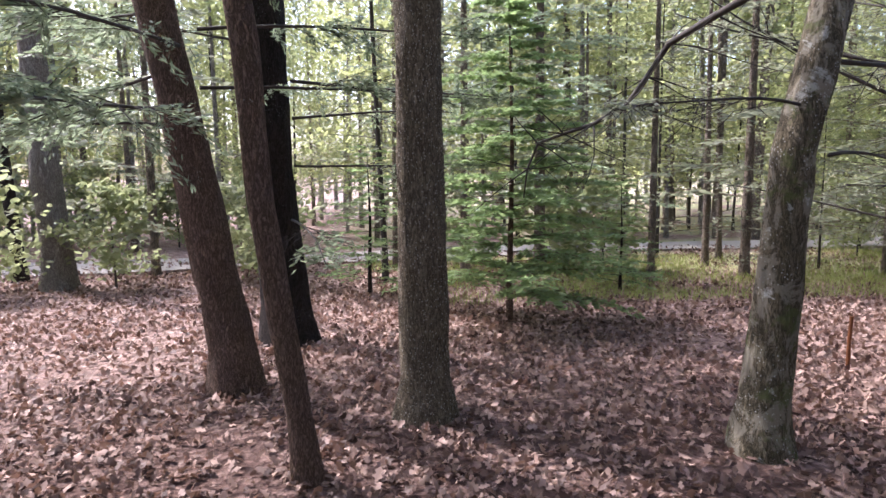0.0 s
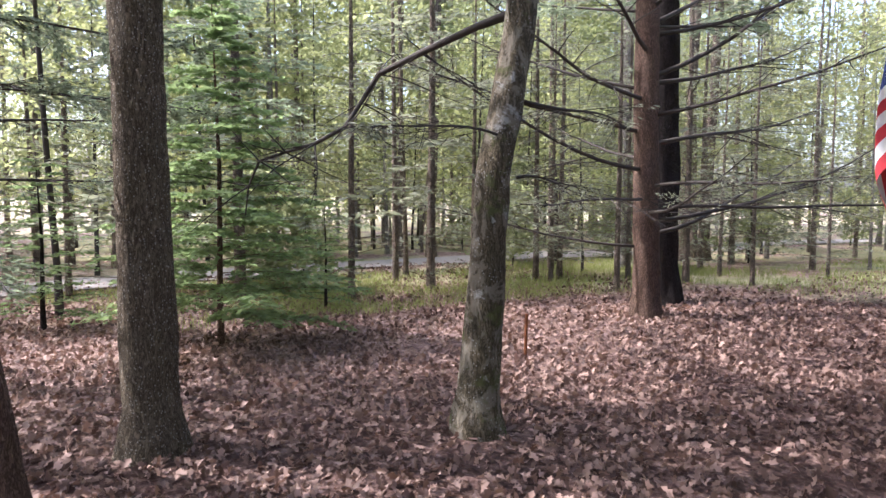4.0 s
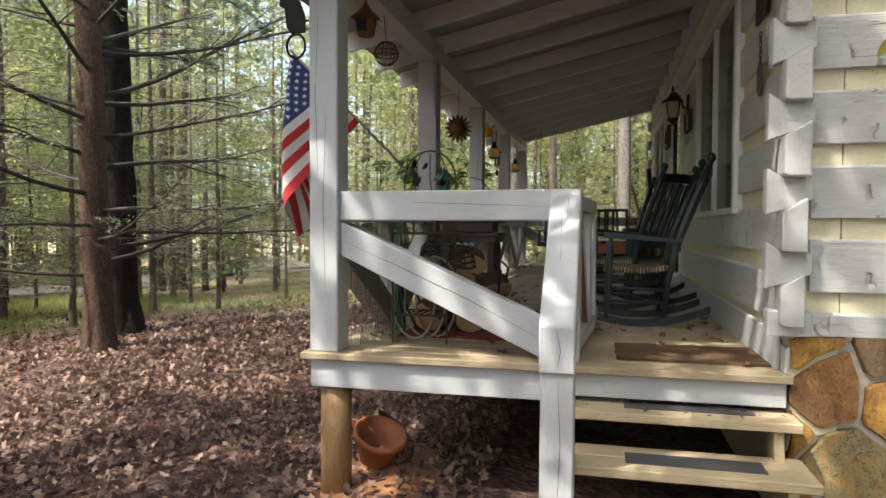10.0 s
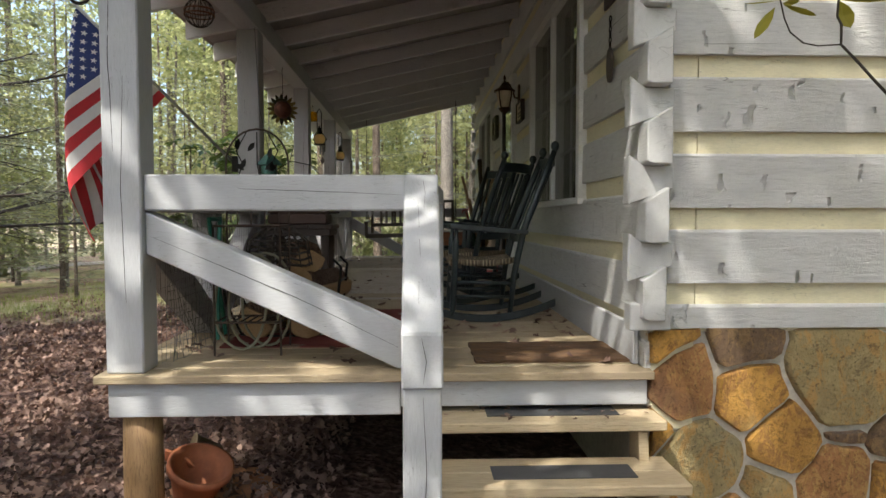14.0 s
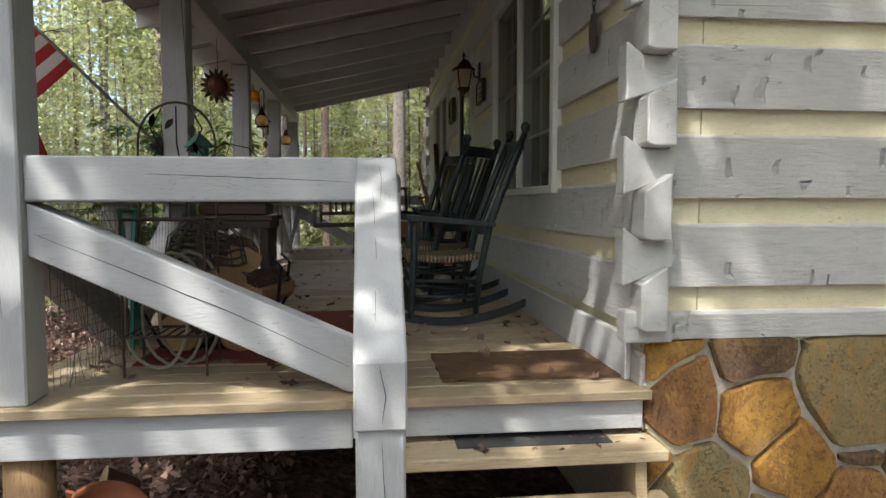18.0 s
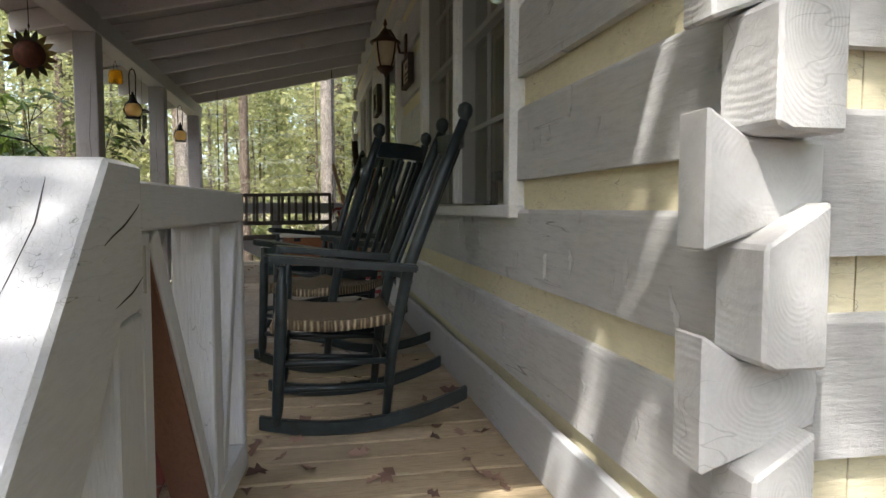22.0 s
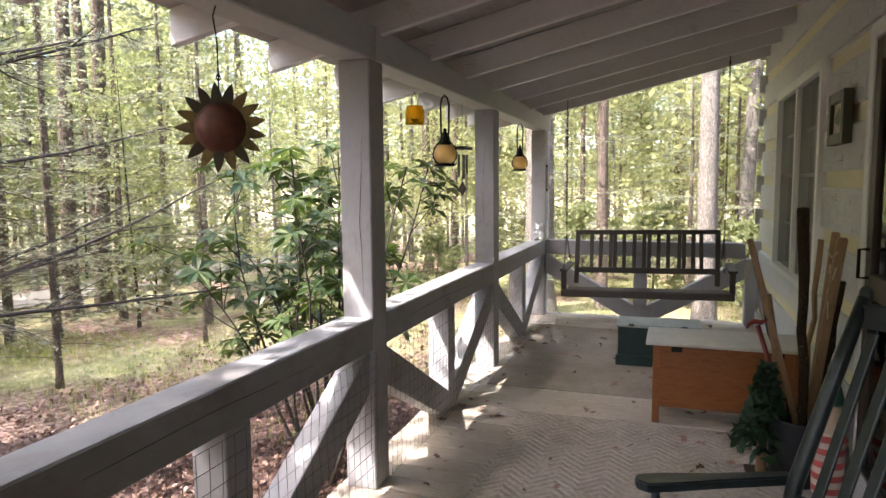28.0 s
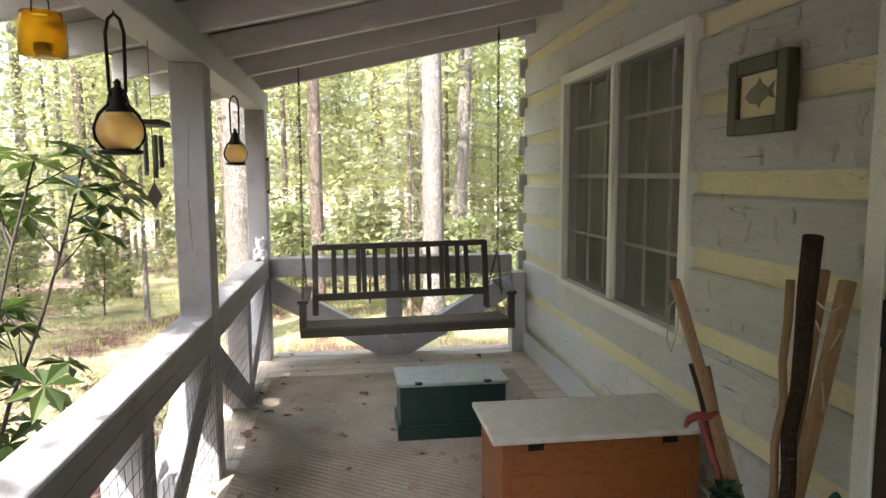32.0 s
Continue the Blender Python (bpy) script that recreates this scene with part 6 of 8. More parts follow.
_c = _k.ramp(_n, [(0.3, (0.38, 0.33, 0.275)), (0.7, (0.56, 0.50, 0.43))])
_c = _k.mix(_k.fac(_k.noise((1, 1, 1), 2.2, 5, 0.65), 0.5, 0.68, 0, 0.5), _c, (0.25, 0.20, 0.15))
_c = _k.mix(_k.maths("MULTIPLY", _wv, 0.30), _c, (0.32, 0.275, 0.225))
M_RUG_HERRING = _k.done(_c, 0.95, _k.bump(_k.maths("SUBTRACT", _k.maths("MULTIPLY", _n, 0.3), _wv), 0.7, 0.008), spec=0.1)
rug(6.02, 8.45, -0.93, 0.48, "worn beige rug with a herringbone weave on the planks", M_RUG_HERRING)
M_RED_RUG = Nodes("red_rug")
_k = M_RED_RUG
_v = _k.cells((1, 1, 1), 4.5)
_w = _k.add("ShaderNodeTexWave", Scale=14.0, Distortion=6.0)
_k.link(_k.scaled((1, 1, 1)), _w.inputs["Vector"])
_c = _k.mix(_k.fac(_v, 0.2, 0.28, 0.8, 0), (0.21, 0.06, 0.052), (0.30, 0.24, 0.17))
_c = _k.mix(_k.maths("MULTIPLY", _w.outputs["Fac"], 0.35), _c, (0.10, 0.03, 0.03))
M_RED_RUG = _k.done(_c, 0.95, _k.bump(_k.noise((1, 1, 1), 80, 3, 0.6), 0.4, 0.005), spec=0.1)
rug(3.62, 4.93, -0.15, 0.74, "faded red rug with pale flower shapes on the planks", M_RED_RUG)
rug(3.24, 3.68, -1.165, -0.47, "brown worn doormat at the top of the steps", plain("mat_brown", (0.125, 0.068, 0.032), 0.95, 0, 0.55, 11, 0.8), "doormat", 0.012)

# bucket of walking sticks
bucket = thing("bucket", "dark plastic bucket full of walking sticks", "bucket", (7.93, -0.93, DECK))
part("body", lathe([(0.105, 0.0), (0.115, 0.02), (0.135, 0.30), (0.14, 0.31), (0.132, 0.31), (0.11, 0.03)], 20, (7.93, -0.95, DECK + 0.001)), plain("dark_plastic", (0.02, 0.022, 0.03), 0.5), bucket, smooth=True)
M_STICK = wood("bare_stick", (0.34, 0.21, 0.11), (0.17, 0.10, 0.05), (5, 5, 0.5), 0.6)
M_STICK_BARK = barky("stick_bark", (0.10, 0.065, 0.045), (0.045, 0.03, 0.02), (0.22, 0.18, 0.14), 0.66, 3.0, 0.006)


def stick(foot, top, r, mat, label, square=False, knob=0.0):
    foot, top = Vector(foot), Vector(top)
    s = thing("walking_stick", label, "walking stick", foot, "sticks in the bucket")
    if square:
        part("shaft", beam(foot, top, r * 2.0, r * 1.5, 0.004, up=(1, 0, 0)), mat, s)
    else:
        n = 9
        pts = [foot.lerp(top, i / n) + Vector((noise.noise((i * 0.9, r * 99, 0)), noise.noise((i * 0.9, 5, r * 99)), 0)) * 0.012 for i in range(n + 1)]
        part("shaft", tube(pts, [r * (0.85 + 0.25 * i / n) for i in range(n + 1)], 10, rough=0.12), mat, s, smooth=True)
    return s


stick((7.93, -0.98, DECK + 0.04), (7.74, -0.90, 1.99), 0.021, M_STICK_BARK, "thick dark walking stick with rough bark")
stick((7.90, -1.0, DECK + 0.04), (8.13, -0.735, 1.825), 0.015, M_STICK, "flat pale wooden stick with a loop of string", True)
stick((7.96, -0.97, DECK + 0.04), (7.82, -1.07, 1.86), 0.020, M_STICK, "squared pale wooden staff", True)
stick((7.98, -0.98, DECK + 0.04), (7.90, -1.06, 1.88), 0.016, M_STICK, "squared yellow-brown wooden staff", True)
stick((7.94, -0.95, DECK + 0.04), (7.98, -1.02, 1.84), 0.012, M_STICK, "thin peeled wooden stick")
stick((7.88, -0.96, DECK + 0.04), (8.12, -0.80, 1.56), 0.011, M_STICK_BARK, "thin dark bark-covered stick")
stick((7.92, -0.93, DECK + 0.04), (8.08, -0.82, 1.56), 0.018, M_STICK, "short knobbed pale stick")
stick((8.00, -1.0, DECK + 0.04), (7.90, -1.10, 1.66), 0.014, M_STICK_BARK, "dark leaning stick against the wall")
cane = thing("walking_cane", "red painted cane with a carved bent handle", "walking stick", (7.95, -0.92, DECK), "sticks in the bucket")
M_REDP = plain("red_paint", (0.20, 0.024, 0.02), 0.4)
part("shaft", tube([(7.93, -0.96, DECK + 0.05), (7.98, -0.84, 1.2), (8.0, -0.77, 1.42)], [0.009, 0.010, 0.012], 10), M_REDP, cane, smooth=True)
part("handle", tube([(8.015, -0.725, 1.40), (8.008, -0.735, 1.425), (8.0, -0.755, 1.438), (7.99, -0.785, 1.437), (7.98, -0.81, 1.455)], [0.006, 0.011, 0.013, 0.012, 0.005], 10), M_REDP, cane, smooth=True)

M_STRING = plain("pale_string", (0.52, 0.44, 0.30), 0.9, 0, 0.2)
loop = thing("string_loop", "loop of pale string hung on a wooden stick", "string", (8.12, -0.74, 1.7))
part("cord", tube([(8.118, -0.752, 1.79), (8.128, -0.722, 1.74), (8.125, -0.715, 1.64), (8.115, -0.725, 1.60), (8.108, -0.737, 1.66), (8.118, -0.752, 1.78)], 0.0025, 5), M_STRING, loop)
loop = thing("string_loop", "pale cord wound round two wooden staffs", "string", (7.87, -1.05, 1.75))
part("cord", tube([(7.80, -1.05, 1.80), (7.84, -1.035, 1.77), (7.90, -1.03, 1.80), (7.93, -1.05, 1.76), (7.86, -1.035, 1.70), (7.81, -1.05, 1.73), (7.85, -1.03, 1.62), (7.83, -1.03, 1.50)], 0.003, 5), M_STRING, loop)

# small artificial fir and planter beside the bucket
fir_small = thing("artificial_tree", "small dark green artificial fir on a wooden stand", "plant", (7.93, -0.80, DECK))
part("stand", box(7.86, 8.0, -0.87, -0.73, DECK + 0.009, DECK + 0.022, 0.003), M_DARKWOOD, fir_small)
part("stem", tube([(7.93, -0.80, DECK + 0.022), (7.93, -0.80, DECK + 0.2), (7.94, -0.82, DECK + 0.5)], [0.025, 0.022, 0.006], 8), M_STICK, fir_small, smooth=True)
nrs = np.random.RandomState(5)
cc = []
for i in range(700):
    f = nrs.rand()
    a = nrs.rand() * 6.28
    r = 0.15 * (1 - f * 0.85) * math.sqrt(nrs.rand())
    cc.append((7.93 + r * math.cos(a), -0.81 + r * math.sin(a), DECK + 0.16 + 0.38 * f - r * 0.25))
quads("needles", leaf_quads(cc, 0.035, nrs, 2.2), leafy("fake_needle", (0.012, 0.035, 0.016), (0.03, 0.07, 0.03), (0.05, 0.1, 0.04), 0.15), fir_small)
pot_w = link_mesh("white_pot", lathe([(0.06, 0), (0.075, 0.01), (0.095, 0.13), (0.10, 0.135), (0.09, 0.135), (0.07, 0.02)], 18, (8.06, -0.86, DECK + 0.001)), M_LID, smooth=True)
tagged(pot_w, "small pale round pot beside the bucket", "pot")

# garden gnome: one plain shape
gn = lathe([(0.045, 0.0), (0.062, 0.02), (0.066, 0.16), (0.063, 0.22), (0.072, 0.27), (0.055, 0.33), (0.04, 0.36), (0.048, 0.38), (0.048, 0.42), (0.052, 0.44), (0.045, 0.48), (0.030, 0.53), (0.016, 0.56), (0.006, 0.575)], 18, (7.79, -1.05, DECK + 0.001))
_k = Nodes("gnome_paint")
_sx = _k.add("ShaderNodeSeparateXYZ")
_k.link(_k.co, _sx.inputs[0])
_st = _k.fac(_k.maths("FRACT", _k.maths("MULTIPLY", _sx.outputs["Z"], 17.0), 0), 0.48, 0.52)
_c = _k.mix(_st, (0.62, 0.52, 0.46), (0.48, 0.09, 0.09))
_c = _k.mix(_k.fac(_sx.outputs["Z"], DECK + 0.30, DECK + 0.31), _c, (0.50, 0.38, 0.28))
_c = _k.mix(_k.fac(_sx.outputs["Z"], DECK + 0.42, DECK + 0.43), _c, (0.02, 0.09, 0.06))
tagged(link_mesh("garden_gnome", gn, _k.done(_c, 0.6), smooth=True), "small painted figure with a green cap and striped body", "figurine")

# ---- wall fittings ----
lamp = thing("wall_lantern", "bronze wall lantern with frosted amber glass", "lamp", (6.62, WALL, 2.5))
M_BRONZE = plain("bronze", (0.085, 0.045, 0.025), 0.4, 0.7, 0.4)
lx, ly = 6.62, -1.03
part("cap", lathe([(0.012, 0.19), (0.028, 0.17), (0.045, 0.145), (0.06, 0.13), (0.10, 0.105), (0.10, 0.095), (0.02, 0.095)][::-1], 18, (lx, ly, 2.42)), M_BRONZE, lamp, smooth=True)
part("finial", lathe([(0.012, 0.0), (0.006, 0.015), (0.014, 0.03), (0.008, 0.05), (0.003, 0.065)], 10, (lx, ly, 2.608)), M_BRONZE, lamp, smooth=True)
M_AMBER = Nodes("frosted_amber_glass")
_k = M_AMBER
M_AMBER = _k.done(_k.ramp(_k.noise((1, 1, 1), 20, 3, 0.6), [(0.3, (0.66, 0.52, 0.33)), (0.7, (0.80, 0.68, 0.48))]), 0.35)
_k.b.inputs["Transmission Weight"].default_value = 0.35
part("glass", lathe([(0.045, 0.0), (0.055, 0.02), (0.072, 0.10), (0.078, 0.145), (0.076, 0.15)], 18, (lx, ly, 2.366)), M_AMBER, lamp, "frosted amber glass", smooth=True)
part("base", lathe([(0.006, -0.05), (0.012, -0.03), (0.03, -0.022), (0.05, 0.0), (0.058, 0.015), (0.05, 0.02)], 18, (lx, ly, 2.347)), M_BRONZE, lamp, smooth=True)
for k in range(4):
    a = math.pi / 4 + k * math.pi / 2
    part("rib", tube([(lx + r * math.cos(a), ly + r * math.sin(a), 2.366 + z) for r, z in ((0.05, 0), (0.062, 0.03), (0.077, 0.10), (0.082, 0.15))], 0.006, 6), M_BRONZE, lamp)
part("back_plate", box(lx - 0.035, lx + 0.035, WALL + 0.004, WALL + 0.02, 2.42, 2.58, 0.006), M_BRONZE, lamp)
part("arm", tube([(lx, WALL + 0.02, 2.46), (lx, WALL + 0.05, 2.46), (lx, WALL + 0.07, 2.53), (lx, ly - 0.03, 2.60), (lx, ly, 2.60)], 0.009, 8), M_BRONZE, lamp, smooth=True)


def lettering(name, text, at, size, mat, parent, rot=(90, 0, 180)):
    cu = bpy.data.curves.new(name, "FONT")
    cu.body, cu.size, cu.extrude = text, size, 0.0006
    cu.align_x = "CENTER"
    tmp = bpy.data.objects.new(name, cu)
    me = bpy.data.meshes.new_from_object(tmp)
    bpy.data.objects.remove(tmp)
    me.materials.append(mat)
    ob = new(name, me)
    ob.parent = parent
    ob.matrix_parent_inverse = parent.matrix_basis.inverted()
    ob.matrix_basis = pose(*at, *rot)
    return ob


plaque = thing("wall_plaque", "small dark-framed sign with lettering and two tiny animals", "sign", (6.46, WALL, 2.21))
M_INK = plain("ink", (0.03, 0.025, 0.02), 0.6)
part("board", box(6.325, 6.595, WALL + 0.008, WALL + 0.030, 2.232, 2.380), plain("cream_board", (0.66, 0.58, 0.42), 0.6), plaque, "cream board")
for a in ((6.305, 6.325, 2.214, 2.398), (6.595, 6.615, 2.214, 2.398), (6.325, 6.595, 2.214, 2.232), (6.325, 6.595, 2.380, 2.398)):
    part("frame", box(a[0], a[1], WALL + 0.006, WALL + 0.042, a[2], a[3], 0.003), M_DARKWOOD, plaque)
for k, s in ((0, 0.17), (1, 0.13)):
    part("line", box(6.46 - s / 2, 6.46 + s / 2, WALL + 0.0302, WALL + 0.0312, 2.285 - k * 0.03, 2.303 - k * 0.03), M_INK, plaque, "unreadable dark line of lettering")
for x in (6.43, 6.49):
    part("mark", prism([(x - 0.018, 2.325), (x + 0.018, 2.325), (x + 0.014, 2.352), (x + 0.02, 2.36), (x - 0.016, 2.356)], "y", WALL + 0.0302, WALL + 0.0312), M_INK, plaque)

fish = thing("fish_picture", "green-framed picture of a grey fish on cream", "picture", (8.37, WALL, 2.29))
M_FRAME = wood("green_brown_frame", (0.075, 0.075, 0.04), (0.04, 0.04, 0.022), (4, 4, 4), 0.5)
fx0, fx1, fz0, fz1 = 8.20, 8.535, 2.285, 2.545
fb = 0.055
for a in ((fx0, fx0 + fb, fz0, fz1), (fx1 - fb, fx1, fz0, fz1), (fx0 + fb, fx1 - fb, fz0, fz0 + fb), (fx0 + fb, fx1 - fb, fz1 - fb, fz1)):
    part("frame", box(a[0], a[1], WALL + 0.006, WALL + 0.05, a[2], a[3], 0.004), M_FRAME, fish)
part("paper", box(fx0 + fb, fx1 - fb, WALL + 0.006, WALL + 0.03, fz0 + fb, fz1 - fb), plain("cream_paper", (0.70, 0.62, 0.42), 0.7, 0, 0.08), fish, "cream paper")
fcx, fcz = (fx0 + fx1) / 2, (fz0 + fz1) / 2
outline = [(0.085, 0.0), (0.06, 0.025), (0.02, 0.04), (0.005, 0.06), (-0.01, 0.04), (-0.045, 0.02), (-0.08, 0.04), (-0.072, 0.005), (-0.085, -0.02), (-0.045, -0.006), (-0.01, -0.025), (0.0, -0.045), (0.015, -0.03), (0.06, -0.022)]
part("fish_shape", prism([(fcx + a, fcz + b) for a, b in outline], "y", WALL + 0.0302, WALL + 0.0315), plain("fish_grey", (0.20, 0.20, 0.14), 0.6, 0, 0.4, 60), fish, "grey fish")

for k, (bx, bz0) in enumerate([(3.64, 2.03)]):
    bell = thing("hanging_plaque", "small oval wooden plaque hung on a chain", "ornament", (bx, WALL, bz0))
    ov = [(bx + 0.042 * math.cos(t), bz0 + 0.05 + 0.085 * math.sin(t)) for t in [2 * math.pi * i / 16 for i in range(16)]]
    part("board", prism(ov, "y", WALL + 0.008, WALL + 0.024, 0.003), wood("slate_wood", (0.10, 0.08, 0.07), (0.05, 0.04, 0.035), (3, 3, 3)), bell)
    chain((bx, WALL + 0.016, bz0 + 0.135), (bx, WALL + 0.016, bz0 + 0.29), bell, M_IRON, 0.025)
plq2 = link_mesh("dark_wall_sign", box(3.56, 3.74, WALL + 0.006, WALL + 0.022, 2.37, 2.56, 0.003), M_DARKWOOD)
tagged(plq2, "small dark square board on the log wall", "sign")

# ---- things that hang from the beam ----
HY = 0.955


def hook(x, z, top, parent, mat=None):
    part("hook", tube([(x, HY, z), (x, HY, top - 0.05), (x + 0.012, HY, top - 0.02), (x, HY, top + 0.0005)], 0.003, 5), mat or M_IRON, parent)


_k = Nodes("petal_metal")
_n = _k.noise((1, 1, 1), 22, 5, 0.7)
_c = _k.ramp(_k.random(), [(0.35, (0.035, 0.03, 0.012)), (0.5, (0.16, 0.105, 0.025)), (0.9, (0.22, 0.15, 0.035))])
_c = _k.mix(_k.fac(_n, 0.45, 0.65, 0, 0.7), _c, (0.05, 0.035, 0.015))
M_PETAL = _k.done(_c, 0.6, _k.bump(_n, 0.2, 0.003), 0.2)
sunf = thing("sunflower_ornament", "rusty metal sunflower ornament on a wire", "ornament", (6.29, HY, 2.28))
sx, sz = 6.29, 2.286
for front, r0, r1, n, off in ((1, 0.070, 0.137, 17, 0),):
    for k in range(n):
        a = 2 * math.pi * k / n + off
        b = 0.15
        pts = [(r0, -0.17), (r0 * 1.3, -0.19), (r1 * 0.80, -0.13), (r1 * 0.93, -0.055), (r1 * 1.02, 0), (r1 * 0.93, 0.055), (r1 * 0.80, 0.13), (r0 * 1.3, 0.19), (r0, 0.17)]
        bm = prism([(sx * 0 + r * math.cos(a + t), r * math.sin(a + t)) for r, t in pts], "x", -0.002 + front * 0.006, 0.002 + front * 0.006)
        bmesh.ops.transform(bm, matrix=pose(sx, HY, sz, 0, 0, 26), verts=bm.verts)
        part("petal", bm, M_PETAL, sunf)
disc = lathe([(0.004, 0.042), (0.035, 0.036), (0.062, 0.022), (0.078, 0.0), (0.076, -0.006), (0.004, -0.02)][::-1], 24)
bmesh.ops.transform(disc, matrix=pose(sx, HY, sz, 0, 0, 26) @ pose(0, 0, 0, 0, -90, 0), verts=disc.verts)
part("disc", disc, plain("red_rust", (0.13, 0.045, 0.025), 0.6, 0.3, 0.7, 16, 0.4), sunf, "domed rusty disc", smooth=True)
part("wire", tube([(sx, HY, sz + 0.10), (sx, HY, sz + 0.14), (sx + 0.012, HY, sz + 0.15), (sx, HY, sz + 0.165), (sx - 0.01, HY, sz + 0.15), (sx, HY, sz + 0.14), (sx, HY, sz + 0.26), (sx - 0.015, HY, sz + 0.33), (sx, HY, BEAM_LOW)], 0.0025, 5), M_IRON, sunf)

M_HONEY = Nodes("amber_glass")
_k = M_HONEY
M_HONEY = _k.done((1.0, 0.66, 0.07), 0.16)
_k.b.inputs["Transmission Weight"].default_value = 0.82
_k.b.inputs["IOR"].default_value = 1.2
jar = thing("hanging_jar", "small amber glass jar lantern on a wire handle", "lantern", (7.94, HY, 2.43))
part("body", lathe([(0.048, 0.0), (0.052, 0.004), (0.052, 0.075), (0.045, 0.088), (0.045, 0.1), (0.04, 0.1), (0.04, 0.086), (0.047, 0.072), (0.047, 0.006)], 20, (7.94, HY, 2.425)), M_HONEY, jar, "ribbed amber glass", smooth=True)
part("candle", lathe([(0.02, 0.0), (0.02, 0.02)], 10, (7.94, HY, 2.434)), M_BRONZE, jar)
part("handle", tube([(7.892, HY, 2.515), (7.895, HY, 2.56), (7.94, HY, 2.60), (7.985, HY, 2.56), (7.988, HY, 2.515)], 0.002, 5), M_IRON, jar)
hook(7.94, 2.60, BEAM_LOW, jar)

M_GLOBE = Nodes("globe_glass")
_k = M_GLOBE
M_GLOBE = _k.done((0.84, 0.54, 0.22), 0.3)
_k.b.inputs["Transmission Weight"].default_value = 0.6
_k.b.inputs["IOR"].default_value = 1.2


def globe_lantern(x, z, r):
    """A globe between a tray and a bell top, held by flat straps under a long iron loop."""
    l = thing("hanging_lantern", "amber globe lantern in a black iron holder", "lantern", (x, HY, z), "lanterns under the beam")
    h = 1.72 * r
    part("tray", lathe([(0.02, -0.004), (r * 0.9, 0.0), (r * 0.98, 0.008), (r * 0.9, 0.012), (r * 0.55, 0.014), (r * 0.5, 0.022)], 20, (x, HY, z)), M_IRON, l, smooth=True)
    part("globe", lathe([(r * 0.5, 0.0), (r * 0.8, h * 0.14), (r * 0.97, h * 0.34), (r, h * 0.5), (r * 0.95, h * 0.68), (r * 0.78, h * 0.86), (r * 0.5, h)], 24, (x, HY, z + 0.012)), M_GLOBE, l, "amber glass globe", smooth=True)
    top = z + 0.012 + h
    part("top", lathe([(r * 0.56, -0.004), (r * 0.52, 0.008), (0.022, 0.022), (0.03, 0.034), (0.016, 0.05), (0.020, 0.065), (0.009, 0.078), (0.012, 0.088), (0.004, 0.10)], 14, (x, HY, top)), M_IRON, l, smooth=True)
    for s in (-1, 1):
        w = Vector((s * 0.45, -0.9 * s, 0))
        c = Vector((x, HY, 0))
        part("strap", tube([c + w * (r * f) + Vector((0, 0, zz)) for f, zz in ((0.62, z + 0.01), (1.0, z + 0.012 + h * 0.3), (1.04, z + 0.012 + h * 0.55), (0.84, top - 0.012), (0.42, top + 0.02), (0.26, top + 0.07))], 0.0055, 6), M_IRON, l)
    part("loop", tube([(x, HY - 0.024, top + 0.06), (x, HY - 0.027, z + 0.37), (x, HY - 0.017, z + 0.41), (x, HY, z + 0.425), (x, HY + 0.017, z + 0.41), (x, HY + 0.027, z + 0.37), (x, HY + 0.024, top + 0.06)], 0.0055, 6), M_IRON, l)
    part("crossbar", tube([(x, HY - 0.026, top + 0.062), (x, HY + 0.026, top + 0.062)], 0.005, 6), M_IRON, l)
    part("hook", tube([(x, HY, z + 0.42), (x, HY, BEAM_LOW)], 0.003, 5), M_IRON, l)


globe_lantern(8.44, 2.215, 0.069)
globe_lantern(10.56, 2.22, 0.067)

chime = thing("wind_chime", "small dark wind chime with metal tubes", "wind chime", (8.9, 1.1, 2.05))
wx, wy = 8.89, 0.985
part("roof", prism([(wx - 0.09, 2.335), (wx + 0.09, 2.335), (wx + 0.07, 2.355), (wx - 0.07, 2.355)], "y", wy - 0.05, wy + 0.05, 0.003), M_DARKWOOD, chime)
for k in range(5):
    a = 2 * math.pi * k / 5
    part("tube", tube([(wx + 0.03 * math.cos(a), wy + 0.03 * math.sin(a), 2.14 + 0.01 * k), (wx + 0.03 * math.cos(a), wy + 0.03 * math.sin(a), 2.30)], 0.0085, 8), plain("dull_metal", (0.10, 0.10, 0.10), 0.5, 0.6) if "dull_metal" not in bpy.data.materials else bpy.data.materials["dull_metal"], chime)
part("sail", prism([(wy - 0.028, 2.07), (wy, 2.02), (wy + 0.028, 2.07), (wy, 2.125)], "x", wx - 0.003, wx + 0.003), M_DARKWOOD, chime, "dark diamond sail")
part("cord", tube([(wx, wy, 2.12), (wx, wy, 2.45), (wx, wy, BEAM_LOW)], 0.0015, 4), M_IRON, chime)

thermo = thing("thermometer", "slim glass thermometer on the porch post", "thermometer", (11.5, 0.87, 2.1))
part("tube", tube([(11.52, 0.874, 2.02), (11.52, 0.874, 2.30)], 0.011, 8), M_LID, thermo, smooth=True)
for z in (2.03, 2.28):
    part("clip", box(11.505, 11.535, 0.868, 0.884, z - 0.012, z + 0.012), M_IRON, thermo)
figure = lathe([(0.004, 0.0), (0.042, 0.004), (0.052, 0.035), (0.050, 0.06), (0.036, 0.092), (0.026, 0.102)], 14)
